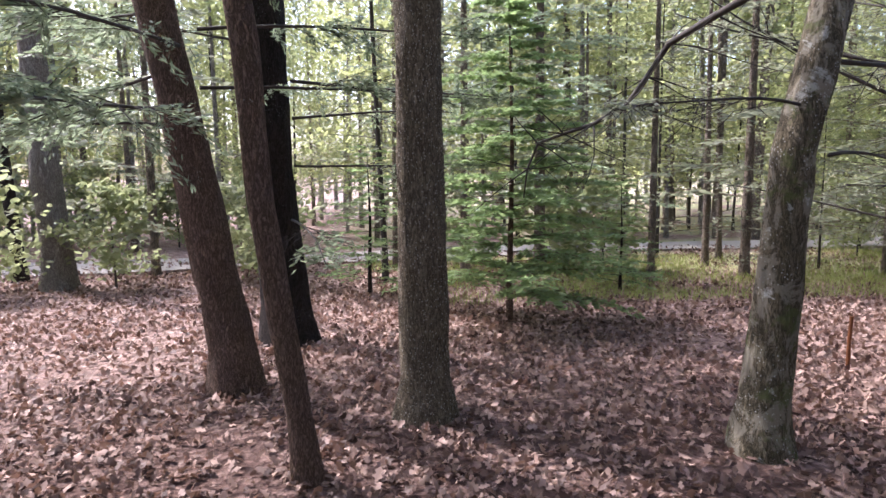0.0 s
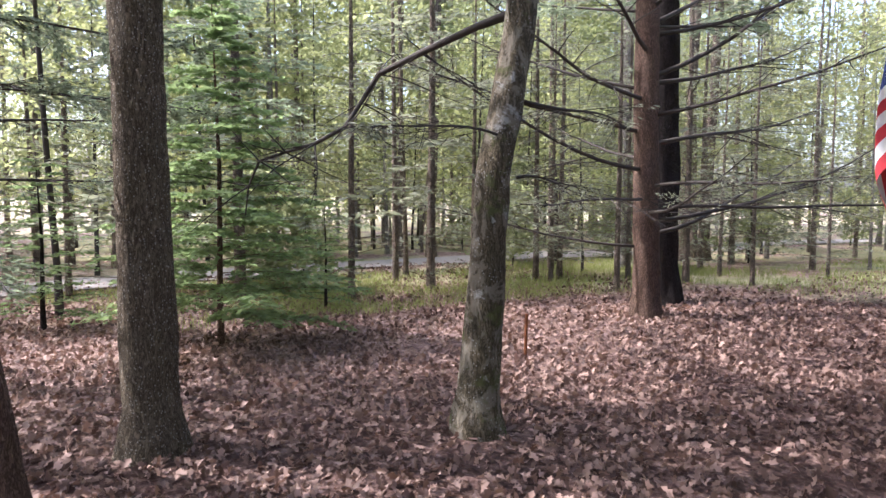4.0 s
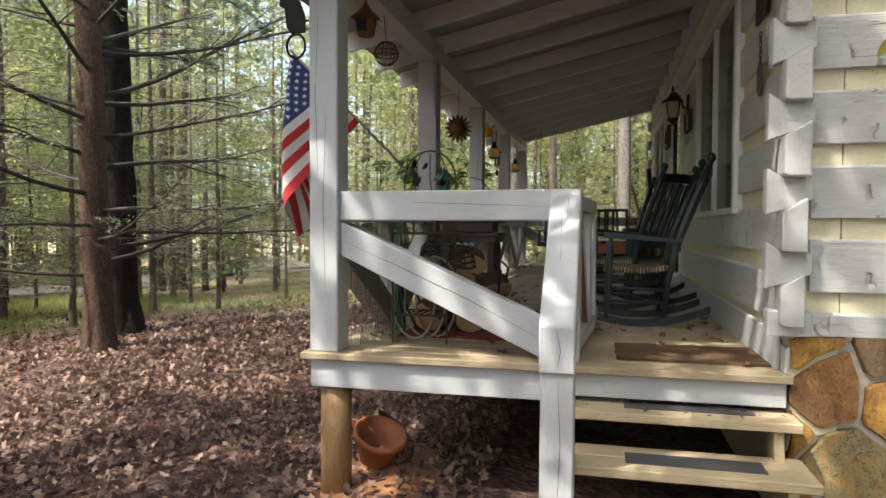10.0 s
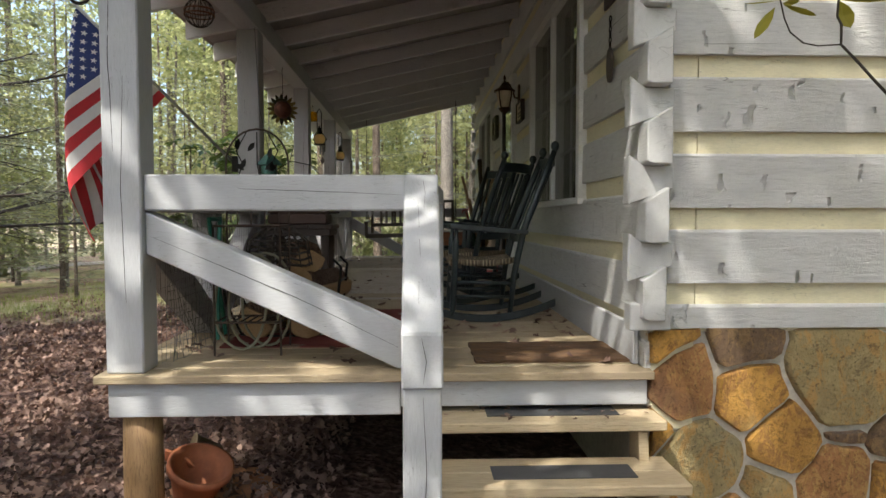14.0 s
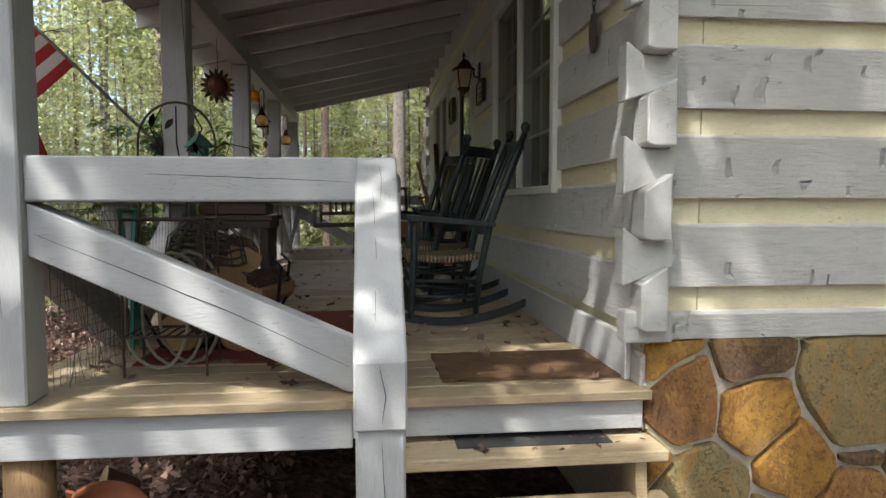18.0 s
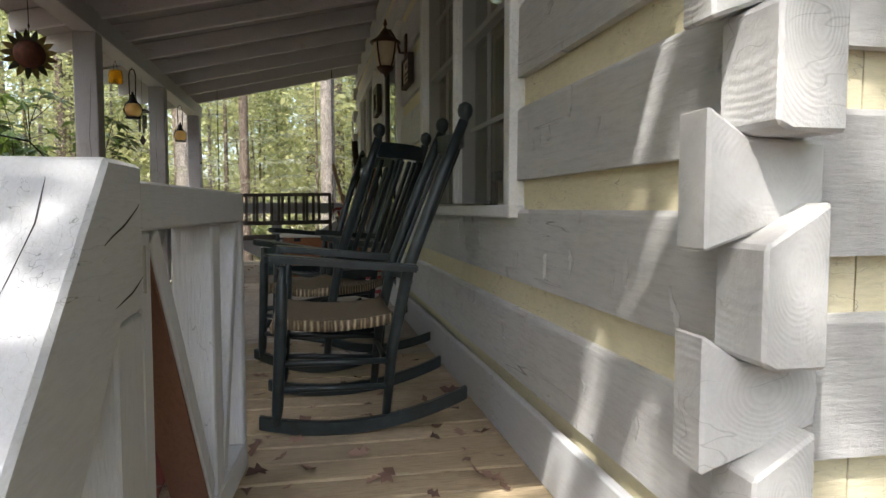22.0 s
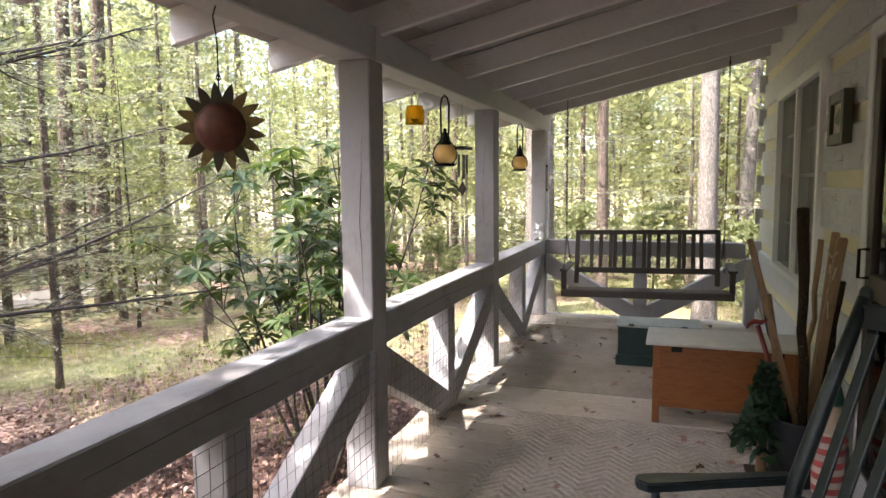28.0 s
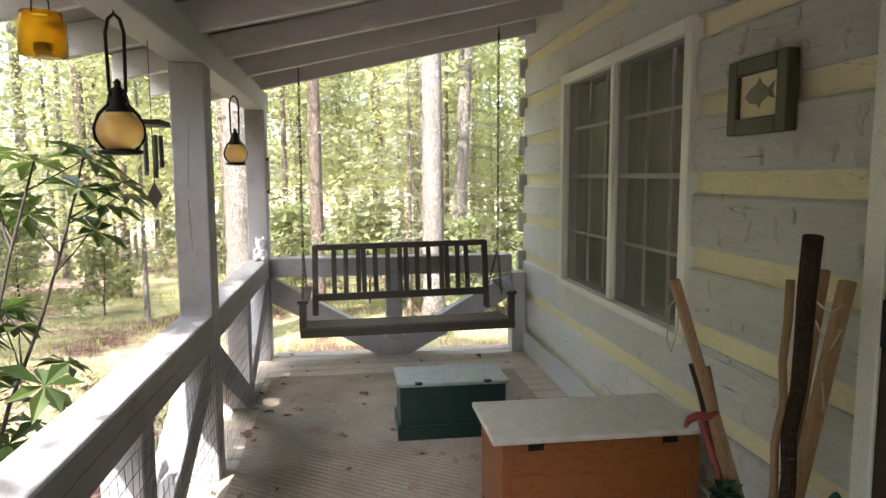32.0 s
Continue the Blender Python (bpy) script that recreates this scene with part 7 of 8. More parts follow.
for u, v, w, q in ((-0.012, 0, 0.13, 0.036), (-0.042, 0, 0.122, 0.017), (-0.004, -0.027, 0.165, 0.013), (-0.004, 0.027, 0.165, 0.013), (-0.05, -0.03, 0.018, 0.021), (-0.05, 0.03, 0.018, 0.021), (-0.04, -0.034, 0.075, 0.017), (-0.04, 0.034, 0.075, 0.017)):
    bmesh.ops.create_uvsphere(figure, u_segments=12, v_segments=8, radius=q, matrix=Matrix.Translation((u, v, w)))
fig = link_mesh("figurine", figure, M_TRIM, smooth=True)
fig.matrix_basis = pose(11.40, 0.935, RAIL_TOP + 0.001)
tagged(fig, "small white animal figurine on the railing corner", "figurine")

# lantern shaped like a little house, and a wire ball
star = thing("hanging_lantern", "rusty punched-metal hanging lantern with a pointed roof", "lantern", (3.62, HY, 2.45), "lanterns under the beam")
hx, hz = 3.62, 2.42
part("body", lathe([(0.045, 0.0), (0.05, 0.01), (0.062, 0.10), (0.06, 0.105)], 6, (hx, HY - 0.03, hz)), M_RUST, star)
part("roof", lathe([(0.085, 0.10), (0.08, 0.112), (0.05, 0.135), (0.03, 0.155), (0.012, 0.185), (0.005, 0.20)], 6, (hx, HY - 0.03, hz)), M_RUST, star)
part("loop", tube([(hx, HY - 0.03, hz + 0.19), (hx + 0.015, HY - 0.03, hz + 0.21), (hx, HY - 0.03, BEAM_LOW)], 0.003, 5), M_IRON, star)
part("door", box(hx - 0.068, hx - 0.064, HY - 0.06, HY + 0.0, hz + 0.012, hz + 0.09), M_IRON, star, "open pierced side")
orb = thing("wire_ball", "round rusty wire ball hanging from the beam", "ornament", (3.99, 0.9, 2.41))
oc = Vector((3.99, 0.925, 2.415))
for k in range(8):
    a = math.pi * k / 8
    part("hoop", tube([oc + Vector((math.cos(a) * math.cos(t), math.sin(a) * math.cos(t), math.sin(t))) * 0.075 for t in [2 * math.pi * i / 20 for i in range(21)]], 0.0022, 4, cap=False), M_IRON, orb)
for zz in (-0.012, 0.012):
    part("band", tube([oc + Vector((math.cos(t) * 0.076, math.sin(t) * 0.076, zz)) for t in [2 * math.pi * i / 20 for i in range(21)]], 0.004, 4, cap=False), M_RUST, orb)
part("hook", tube([oc + Vector((0, 0, 0.075)), (3.99, 0.93, 2.54), (3.99, 0.94, BEAM_LOW)], 0.0025, 5), M_IRON, orb)
# ---- gate at the head of the steps, folded back ----
gate = thing("porch_gate", "grey-painted wooden gate standing open along the porch", "gate", (3.4, -0.33, DECK))
gy0, gy1 = -0.300, -0.212
gx0, gxm, gx1 = 3.275, 3.735, 4.105
gz0, gz1 = DECK + 0.03, 1.490
gm = (gy0 + gy1) / 2
part("top_rail", box(gx0, gx1, gy0, gy1, gz1 - 0.075, gz1, 0.004), M_PAINT_X, gate)
part("bottom_rail", box(gx0, gx1, gy0, gy1, gz0, gz0 + 0.075, 0.004), M_PAINT_X, gate)
for a, b in ((gx0, gx0 + 0.045), (gxm, gxm + 0.075), (gx1 - 0.045, gx1)):
    part("stile", box(a, b, gy0 + 0.001, gy1 - 0.001, gz0 + 0.076, gz1 - 0.076, 0.004), M_PAINT_Z, gate)
M_BARE = wood("bare_brown_board", (0.17, 0.075, 0.04), (0.08, 0.035, 0.02), (5, 5, 0.6))
part("brace", beam((gx0 + 0.075, gm, gz1 - 0.085), (gxm - 0.022, gm, gz0 + 0.10), 0.045, gy1 - gy0 - 0.006, 0.003, up=(0, 1, 0)), M_PAINT_Z, gate)
part("brace", beam((gx1 - 0.075, gm, gz1 - 0.085), (gxm + 0.10, gm, gz0 + 0.10), 0.045, gy1 - gy0 - 0.006, 0.003, up=(0, 1, 0)), M_PAINT_Z, gate)
part("brace_back", beam((gx0 + 0.049, gm, gz1 - 0.105), (gxm - 0.050, gm, gz0 + 0.085), 0.006, gy1 - gy0 - 0.012, 0.001, up=(0, 1, 0)), M_BARE, gate, "bare brown underside")
M_STEEL = plain("old_steel", (0.30, 0.29, 0.27), 0.45, 0.8)
for z in (0.92, 1.36):
    part("hinge", tube([(gx0 - 0.006, gy0 - 0.003, z - 0.035), (gx0 - 0.006, gy0 - 0.003, z + 0.035)], 0.005, 8), M_STEEL, gate, "worn steel hinge")
part("latch_hook", tube([(4.106, -0.26, 1.30), (4.14, -0.26, 1.31), (4.17, -0.26, 1.30), (4.165, -0.26, 1.26)], 0.005, 6), M_RUST, gate)
gate.matrix_basis = pose(gx0, gy0, 0, 0, 0, -4.5) @ Matrix.Translation((-gx0, -gy0, 0)) @ gate.matrix_basis

# ---- side table with a little log-cabin box ----
table = thing("side_table", "small dark-stained wooden side table", "table", (5.1, 0.55, DECK))
tz = 1.295
tx0, tx1, ty0, ty1 = 4.87, 5.29, 0.355, 0.83
for i in range(3):
    y = ty0 + i * (ty1 - ty0) / 3
    part("top_board", box(tx0, tx1, y, y + (ty1 - ty0) / 3 - 0.003, tz - 0.03, tz, 0.004), M_DARKWOOD, table)
for x in (tx0 + 0.03, tx1 - 0.08):
    for y in (ty0 + 0.03, ty1 - 0.08):
        part("leg", box(x, x + 0.05, y, y + 0.05, DECK + 0.009, tz - 0.031, 0.004), M_DARKWOOD, table)
for x in (tx0 + 0.012, tx1 - 0.03):
    part("apron", box(x, x + 0.018, ty0 + 0.015, ty1 - 0.015, tz - 0.075, tz - 0.031, 0.003), M_DARKWOOD, table)
for y in (ty0 + 0.012, ty1 - 0.03):
    part("apron", box(tx0 + 0.031, tx1 - 0.031, y, y + 0.018, tz - 0.075, tz - 0.031, 0.003), M_DARKWOOD, table)
cabin = thing("wooden_box", "brown wooden box with a rough split-shingle lid", "box", (5.1, 0.56, tz))
M_BOX = wood("brown_box", (0.055, 0.026, 0.016), (0.025, 0.012, 0.008), (0.6, 5, 5))
part("body", box(4.965, 5.225, 0.415, 0.785, tz + 0.001, tz + 0.141, 0.004), M_BOX, cabin)
for z in (0.068, 0.139):
    part("slat", box(4.948, 4.963, 0.405, 0.795, tz + z - 0.062, tz + z, 0.003), M_BOX, cabin)
    part("slat", box(4.965, 5.225, 0.400, 0.413, tz + z - 0.062, tz + z, 0.003), M_BOX, cabin)
part("eave_board", box(4.93, 5.26, 0.415, 0.815, tz + 0.142, tz + 0.162, 0.003), M_DARKWOOD, cabin)
M_SHAKE = wood("split_shake", (0.40, 0.33, 0.20), (0.20, 0.15, 0.09), (5, 5, 0.8), 0.85, 0.7)
for i in range(5):
    y = 0.435 + i * 0.072
    w = 0.069 + rnd.uniform(-0.002, 0.001)
    up = rnd.uniform(-0.004, 0.004)
    part("shingle", prism([(4.935, tz + 0.163), (4.955, tz + 0.285 + up), (4.975, tz + 0.285 + up), (4.975, tz + 0.163)], "y", y, y + w, 0.003), M_SHAKE, cabin)
    part("shingle", prism([(5.255, tz + 0.163), (5.235, tz + 0.285 + up), (5.215, tz + 0.285 + up), (5.215, tz + 0.163)], "y", y, y + w, 0.003), M_SHAKE, cabin)
for y in (0.437, 0.777):
    part("end_board", box(4.977, 5.213, y, y + 0.015, tz + 0.163, tz + 0.283, 0.003), M_SHAKE, cabin)
part("lid_board", box(4.945, 5.245, 0.43, 0.80, tz + 0.290, tz + 0.304, 0.004), M_SHAKE, cabin)
part("wire_handle", tube([(5.10, 0.425, tz + 0.20), (5.08, 0.43, tz + 0.31), (5.08, 0.52, tz + 0.41), (5.08, 0.66, tz + 0.44), (5.08, 0.79, tz + 0.36), (5.09, 0.805, tz + 0.24)], 0.0035, 5), M_IRON, cabin)
part("peg", tube([(5.10, 0.400, tz + 0.085), (5.10, 0.33, tz + 0.088)], 0.012, 8), M_DARKWOOD, cabin)

# ---- iron plant stand, log carrier, wire roll ----
stand = thing("plant_stand", "rusty black iron plant stand with an arched leafy back", "plant stand", (3.62, 0.5, DECK))
M_OLD_IRON = plain("weathered_iron", (0.075, 0.052, 0.04), 0.65, 0.4, 0.5, 20, 0.3)
ax, ay = 3.66, 0.555
for dy in (-0.15, 0.15):
    part("upright", tube([(ax, ay + dy, DECK + 0.001), (ax, ay + dy, 1.60)], 0.005, 6), M_OLD_IRON, stand)
    part("upright", tube([(ax - 0.22, ay + dy, DECK + 0.001), (ax - 0.22, ay + dy, 1.30)], 0.005, 6), M_OLD_IRON, stand)
part("arch", tube([(ax, ay + 0.15 * math.cos(t), 1.60 + 0.165 * math.sin(t)) for t in [math.pi * i / 14 for i in range(15)]], 0.005, 6), M_OLD_IRON, stand)
part("crossbar", tube([(ax, ay - 0.15, 1.535), (ax, ay + 0.15, 1.535)], 0.005, 6), M_OLD_IRON, stand)
for z in (0.86, 1.10, 1.30):
    bm = bmesh.new()
    for k in range(9):
        tube([(ax - 0.22, ay - 0.15 + 0.0375 * k, z), (ax, ay - 0.15 + 0.0375 * k, z)], 0.0035, 4, bm)
    tube([(ax - 0.22, ay - 0.15, z), (ax - 0.22, ay + 0.15, z)], 0.006, 5, bm)
    tube([(ax, ay - 0.15, z), (ax, ay + 0.15, z)], 0.006, 5, bm)
    part("wire_shelf", bm, M_OLD_IRON, stand)
for k in range(4):
    part("rod", tube([(ax, ay - 0.10 + 0.066 * k, 1.30), (ax, ay - 0.10 + 0.066 * k, 1.535)], 0.004, 5), M_OLD_IRON, stand)
lf = random.Random(4)
for k in range(9):
    y, z = ay + lf.uniform(-0.11, 0.11), 1.57 + lf.uniform(0, 0.15)
    a = lf.uniform(0, 6.28)
    s = 0.027
    part("metal_leaf", prism([(y + s * math.cos(a) * u - s * 0.45 * math.sin(a) * v, z + s * math.sin(a) * u + s * 0.45 * math.cos(a) * v) for u, v in ((-1, 0), (-0.3, 1), (0.5, 0.7), (1, 0), (0.5, -0.7), (-0.3, -1))], "x", ax - 0.003, ax + 0.003), M_IRON, stand)
for k in range(3):
    part("vine", tube([(ax, ay - 0.11 + 0.1 * k, 1.54), (ax, ay - 0.07 + 0.07 * k, 1.60), (ax, ay - 0.10 + 0.1 * k, 1.66), (ax, ay - 0.05 + 0.05 * k, 1.75)], 0.003, 5), M_IRON, stand)
glan = thing("green_lantern", "small green metal birdhouse lantern hanging by a post", "lantern", (5.05, 0.84, 1.55))
part("roof", lathe([(0.085, 0.0), (0.09, 0.006), (0.03, 0.07), (0.01, 0.085), (0.006, 0.10)], 4, (5.03, 0.80, 1.70)), plain("patina", (0.06, 0.16, 0.13), 0.5, 0.4), glan)
part("body", lathe([(0.05, 0.0), (0.055, 0.10), (0.05, 0.11)], 10, (5.03, 0.80, 1.59)), bpy.data.materials["patina"], glan, smooth=True)
part("chain", tube([(5.03, 0.80, 1.80), (5.06, 0.87, 2.1), (5.08, 0.90, BEAM_LOW)], 0.002, 4), M_IRON, glan)

wp = random.Random(11)
M_SPLIT = wood("split_firewood", (0.36, 0.23, 0.115), (0.17, 0.095, 0.045), (0.7, 6, 6), 0.8, 0.5)
for k, (x, y, z, yaw, r) in enumerate([(4.02, 0.38, 0.815, 8, 0.105), (4.05, 0.60, 0.80, -6, 0.095), (4.06, 0.47, 0.985, 14, 0.105), (4.08, 0.29, 0.96, -16, 0.085), (4.10, 0.42, 1.125, 24, 0.08), (4.12, 0.62, 0.97, 4, 0.085)]):
    lg = thing("firewood", "split firewood log with bark and orange inside", "firewood", (x, y, z), "firewood in the holder")
    out = [(r * math.cos(a) * (1 if a < 4.2 else 0.55), r * math.sin(a) * (1 if a < 4.2 else 0.55)) for a in [6.283 * i / 10 for i in range(10)]]
    bm = prism(out, "x", -0.19, 0.19, 0.006)
    bmesh.ops.transform(bm, matrix=pose(x, y, z, wp.uniform(0, 360), 0, yaw), verts=bm.verts)
    part("wood", bm, M_SPLIT, lg)
    bm = tube([Vector((-0.185, r * 0.12, r * 0.15)), Vector((0.185, r * 0.12, r * 0.15))], r * 0.93, 9, rough=0.1)
    bmesh.ops.transform(bm, matrix=pose(x, y, z, 0, 0, yaw), verts=bm.verts)
    part("bark", bm, M_BARK_BROWN, lg)
hold = thing("log_holder", "black iron log holder with curled ends", "log holder", (4.03, 0.48, DECK))
for x in (3.88, 4.18):
    part("hoop", tube([(x, 0.22, 1.12), (x, 0.18, 1.08), (x, 0.20, 0.9), (x, 0.28, 0.73), (x, 0.48, 0.715), (x, 0.70, 0.73), (x, 0.78, 0.9), (x, 0.80, 1.08), (x, 0.75, 1.13), (x, 0.72, 1.08)], 0.008, 6), M_IRON, hold)
part("bar", tube([(3.88, 0.48, 0.722), (4.18, 0.48, 0.722)], 0.008, 6), M_IRON, hold)
part("bar", tube([(3.88, 0.19, 1.0), (4.18, 0.19, 1.0)], 0.006, 6), M_IRON, hold)
basket = thing("wicker_basket", "loosely woven twig basket upside down on the firewood", "basket", (3.85, 0.45, 1.1))
for k in range(7):
    z = 1.10 + 0.03 * k
    rr = 0.17 - 0.006 * k * k * 0.5
    part("withe", tube([(3.86 + rr * math.cos(t) + 0.004 * math.sin(9 * t), 0.50 + rr * math.sin(t), z + 0.006 * math.sin(7 * t + k)) for t in [6.283 * i / 22 for i in range(23)]], 0.006, 5, cap=False), M_TWIG, basket)
for k in range(14):
    t = 6.283 * k / 14
    part("stake", tube([(3.86 + 0.172 * math.cos(t), 0.5 + 0.172 * math.sin(t), 1.09), (3.86 + 0.15 * math.cos(t), 0.5 + 0.15 * math.sin(t), 1.22), (3.86 + 0.06 * math.cos(t), 0.5 + 0.06 * math.sin(t), 1.30)], 0.004, 4), M_TWIG, basket)


def wire_grid(name, label, p, u, v, nu, nv, r=0.0012, sag=0.0, seed=1):
    """A sheet of thin wires: nu lines along v and nv along u."""
    t = thing(name, label, "wire mesh", p)
    p, u, v = Vector(p), Vector(u), Vector(v)
    nrm = u.cross(v).normalized()

    def at(a, b):
        return p + u * a + v * b + nrm * sag * noise.noise((a * 5 + seed, b * 4, seed))
    bm = bmesh.new()
    for i in range(nu + 1):
        tube([at(i / nu, k / 6) for k in range(7)], r, 3, bm, 0, False)
    tagged(part("upright_wire", bm, M_WIRE, t), kind="stuff")
    bm = bmesh.new()
    for j in range(nv + 1):
        tube([at(k / 8, j / nv) for k in range(9)], r, 3, bm, 0, False)
    tagged(part("level_wire", bm, M_WIRE, t), kind="stuff")


M_WIRE = plain("grey_wire", (0.17, 0.17, 0.165), 0.5, 0.7)
for i in range(1, 4):
    wire_grid("wire_mesh", "thin wire mesh stretched below the porch rail", (POST_X[i] + 0.08, 0.872, DECK + 0.01), (POST_X[i + 1] - POST_X[i] - 0.16, 0, 0), (0, 0, 0.64), 34, 10, 0.0012, 0.012, i)
wire_grid("wire_mesh", "bent piece of wire fencing leaning in the porch corner", (3.30, 0.84, DECK + 0.005), (0.45, -0.04, 0.0), (-0.05, 0.02, 0.62), 14, 16, 0.0016, 0.05, 8)
wire_grid("wire_mesh", "thin wire mesh stretched below the porch rail", (POST_X[0] + 0.08, 0.872, DECK + 0.01), (POST_X[1] - POST_X[0] - 0.16, 0, 0), (0, 0, 0.64), 34, 10, 0.0012, 0.012, 5)
hose = thing("garden_hose", "loops of pale garden hose on the porch floor", "hose", (3.55, 0.6, DECK))
for k in range(3):
    part("loop", tube([(3.50 + 0.05 * k + 0.02 * math.sin(3 * t), 0.60 + 0.12 * math.cos(t) - 0.05 * k, DECK + 0.24 + 0.225 * math.sin(t)) for t in [6.283 * i / 20 for i in range(21)]], 0.007, 6, cap=False), plain("pale_hose", (0.25, 0.24, 0.17), 0.5) if "pale_hose" not in bpy.data.materials else bpy.data.materials["pale_hose"], hose)
tool = thing("folding_chair", "green metal frame folded against the post", "chair", (4.6, 0.78, DECK))
M_GREENM = plain("green_metal", (0.02, 0.16, 0.11), 0.4, 0.2)
part("frame_bar", tube([(3.95, 0.80, DECK + 0.01), (3.78, 0.83, 1.34)], 0.011, 6), M_GREENM, tool)
part("frame_bar", tube([(3.80, 0.80, DECK + 0.01), (3.97, 0.83, 1.34)], 0.011, 6), M_GREENM, tool)
part("cross_bar", tube([(3.78, 0.83, 1.33), (3.97, 0.83, 1.33)], 0.011, 6), M_GREENM, tool)

# ---- flag and bracket on the corner post ----
flag = thing("flag", "draped striped flag with white stars on blue", "flag", (4.7, 1.5, 2.0))
TIP, FOOT = Vector((4.62, 1.87, 2.64)), Vector((5.13, 1.065, 1.72))
part("pole", tube([FOOT, FOOT.lerp(TIP, 0.5), TIP + (TIP - FOOT) * 0.02], 0.010, 8), plain("grey_pole", (0.30, 0.30, 0.28), 0.5, 0.2), flag, smooth=True)
part("bracket", box(5.10, 5.16, 1.036, 1.075, 1.66, 1.77, 0.004), M_IRON, flag)


HOIST, FLY = 0.71, 1.26


def cloth(u, v):
    """u from the pole to the fly end, v along the pole from its tip: blown out from the pole, then dropping in limp folds."""
    p = TIP + (FOOT - TIP).normalized() * HOIST * v
    reach = 0.03 + 0.84 * v
    run = u * FLY
    soft = 0.06
    k = max(0.0, min(1.0, (run - reach + soft) / (2 * soft)))
    after = max(0.0, run - reach) if k >= 1 else soft * k * k
    out = run - after
    way = Vector((-0.31, 0.79, -0.52)).lerp(Vector((-0.25, 0.63, -0.73)), v).normalized()
    ripple = 0.018 * math.sin(u * 8 + v * 5) * min(1, u * 4)
    hang = Vector((0.48, -0.10, -0.87)) * after
    sway = min(1.0, after * 5)
    fold = Vector((0.07 + 0.02 * math.sin(v * 17 + after * 3), 0.055 * math.sin(v * 14 + 1 + after * 3), 0)) * sway
    return p + way * out + hang + fold + Vector((ripple, ripple, 0))


M_FRED = plain("flag_red", (0.55, 0.035, 0.045), 0.75, 0, 0.15)
M_FWHITE = plain("flag_white", (0.78, 0.76, 0.74), 0.75, 0, 0.06)
M_FBLUE = plain("flag_blue", (0.03, 0.05, 0.17), 0.75, 0, 0.15)


def strip(u0, u1, v0, v1, nu, nv):
    bm = bmesh.new()
    g = [[bm.verts.new(cloth(u0 + (u1 - u0) * i / nu, v0 + (v1 - v0) * j / nv)) for j in range(nv + 1)] for i in range(nu + 1)]
    for i in range(nu):
        for j in range(nv):
            bm.faces.new((g[i][j], g[i + 1][j], g[i + 1][j + 1], g[i][j + 1]))
    return bm


for k in range(13):
    part("stripe", strip(0.4 if k < 7 else 0.0, 1.0, k / 13, (k + 1) / 13, 40, 4), M_FRED if k % 2 == 0 else M_FWHITE, flag, "red stripe" if k % 2 == 0 else "white stripe", smooth=True)
part("canton", strip(0.0, 0.4, 0.0, 7 / 13, 14, 14), M_FBLUE, flag, "blue field", smooth=True)
for r in range(9):
    for c in range(6 if r % 2 == 0 else 5):
        u, v = 0.035 + 0.066 * c + (0.033 if r % 2 else 0), 7 / 13 * (r + 1) / 10
        p = cloth(u, v)
        du, dv = (cloth(u + 0.01, v) - p).normalized(), (cloth(u, v + 0.01) - p).normalized()
        nn = du.cross(dv).normalized()
        star = bmesh.new()
        for s in (-1, 1):
            vs = [star.verts.new(p + nn * 0.0025 * s + (du * math.cos(a) + dv * math.sin(a)) * (0.021 if i % 2 == 0 else 0.0085)) for i, a in enumerate([6.283 * q / 10 for q in range(10)])]
            star.faces.new(vs)
        part("star", star, M_FWHITE, flag)
bear = thing("post_ornament", "black iron animal silhouette above a ring on the post", "ornament", (3.1, 1.1, 2.3))
part("silhouette", prism([(1.05, 2.30), (1.12, 2.29), (1.15, 2.33), (1.16, 2.42), (1.19, 2.44), (1.185, 2.48), (1.13, 2.49), (1.08, 2.46), (1.05, 2.38)], "x", 3.085, 3.097, 0.002), M_IRON, bear)
part("ring", tube([(3.09, 1.10 + 0.05 * math.cos(t), 2.235 + 0.06 * math.sin(t)) for t in [6.283 * i / 18 for i in range(19)]], 0.007, 6, cap=False), M_IRON, bear)
part("arm", tube([(3.10, 1.034, 2.36), (3.09, 1.07, 2.36)], 0.006, 6), M_IRON, bear)

# ---- under the porch ----
pots = thing("terracotta_pot", "broken terracotta pot lying under the porch corner", "pot", (3.55, 0.85, 0.0))
bm = lathe([(0.085, 0.0), (0.095, 0.008), (0.135, 0.15), (0.15, 0.15), (0.15, 0.185), (0.138, 0.185), (0.12, 0.15), (0.085, 0.015)], 24)
bmesh.ops.transform(bm, matrix=pose(3.52, 0.84, 0.03, 18, -16, 0), verts=bm.verts)
part("body", bm, M_TERRA, pots, smooth=True)
bm = prism([(-0.08, 0.0), (0.07, 0.0), (0.06, 0.09), (0.01, 0.14), (-0.06, 0.08)], "y", 0, 0.014, 0.003)
bmesh.ops.transform(bm, matrix=pose(3.60, 0.90, 0.13, -30, 20, 60), verts=bm.verts)
part("shard", bm, M_TERRA, pots)
pot2 = link_mesh("clay_pot", lathe([(0.06, 0.0), (0.07, 0.01), (0.10, 0.14), (0.11, 0.145), (0.10, 0.15), (0.06, 0.02)], 20), plain("pale_clay", (0.36, 0.28, 0.17), 0.85), smooth=True)
pot2.matrix_basis = pose(3.80, 0.80, 0.10, -70, 20, 30)
tagged(pot2, "tipped pale clay pot on the leaves", "pot")
clay = bmesh.new()
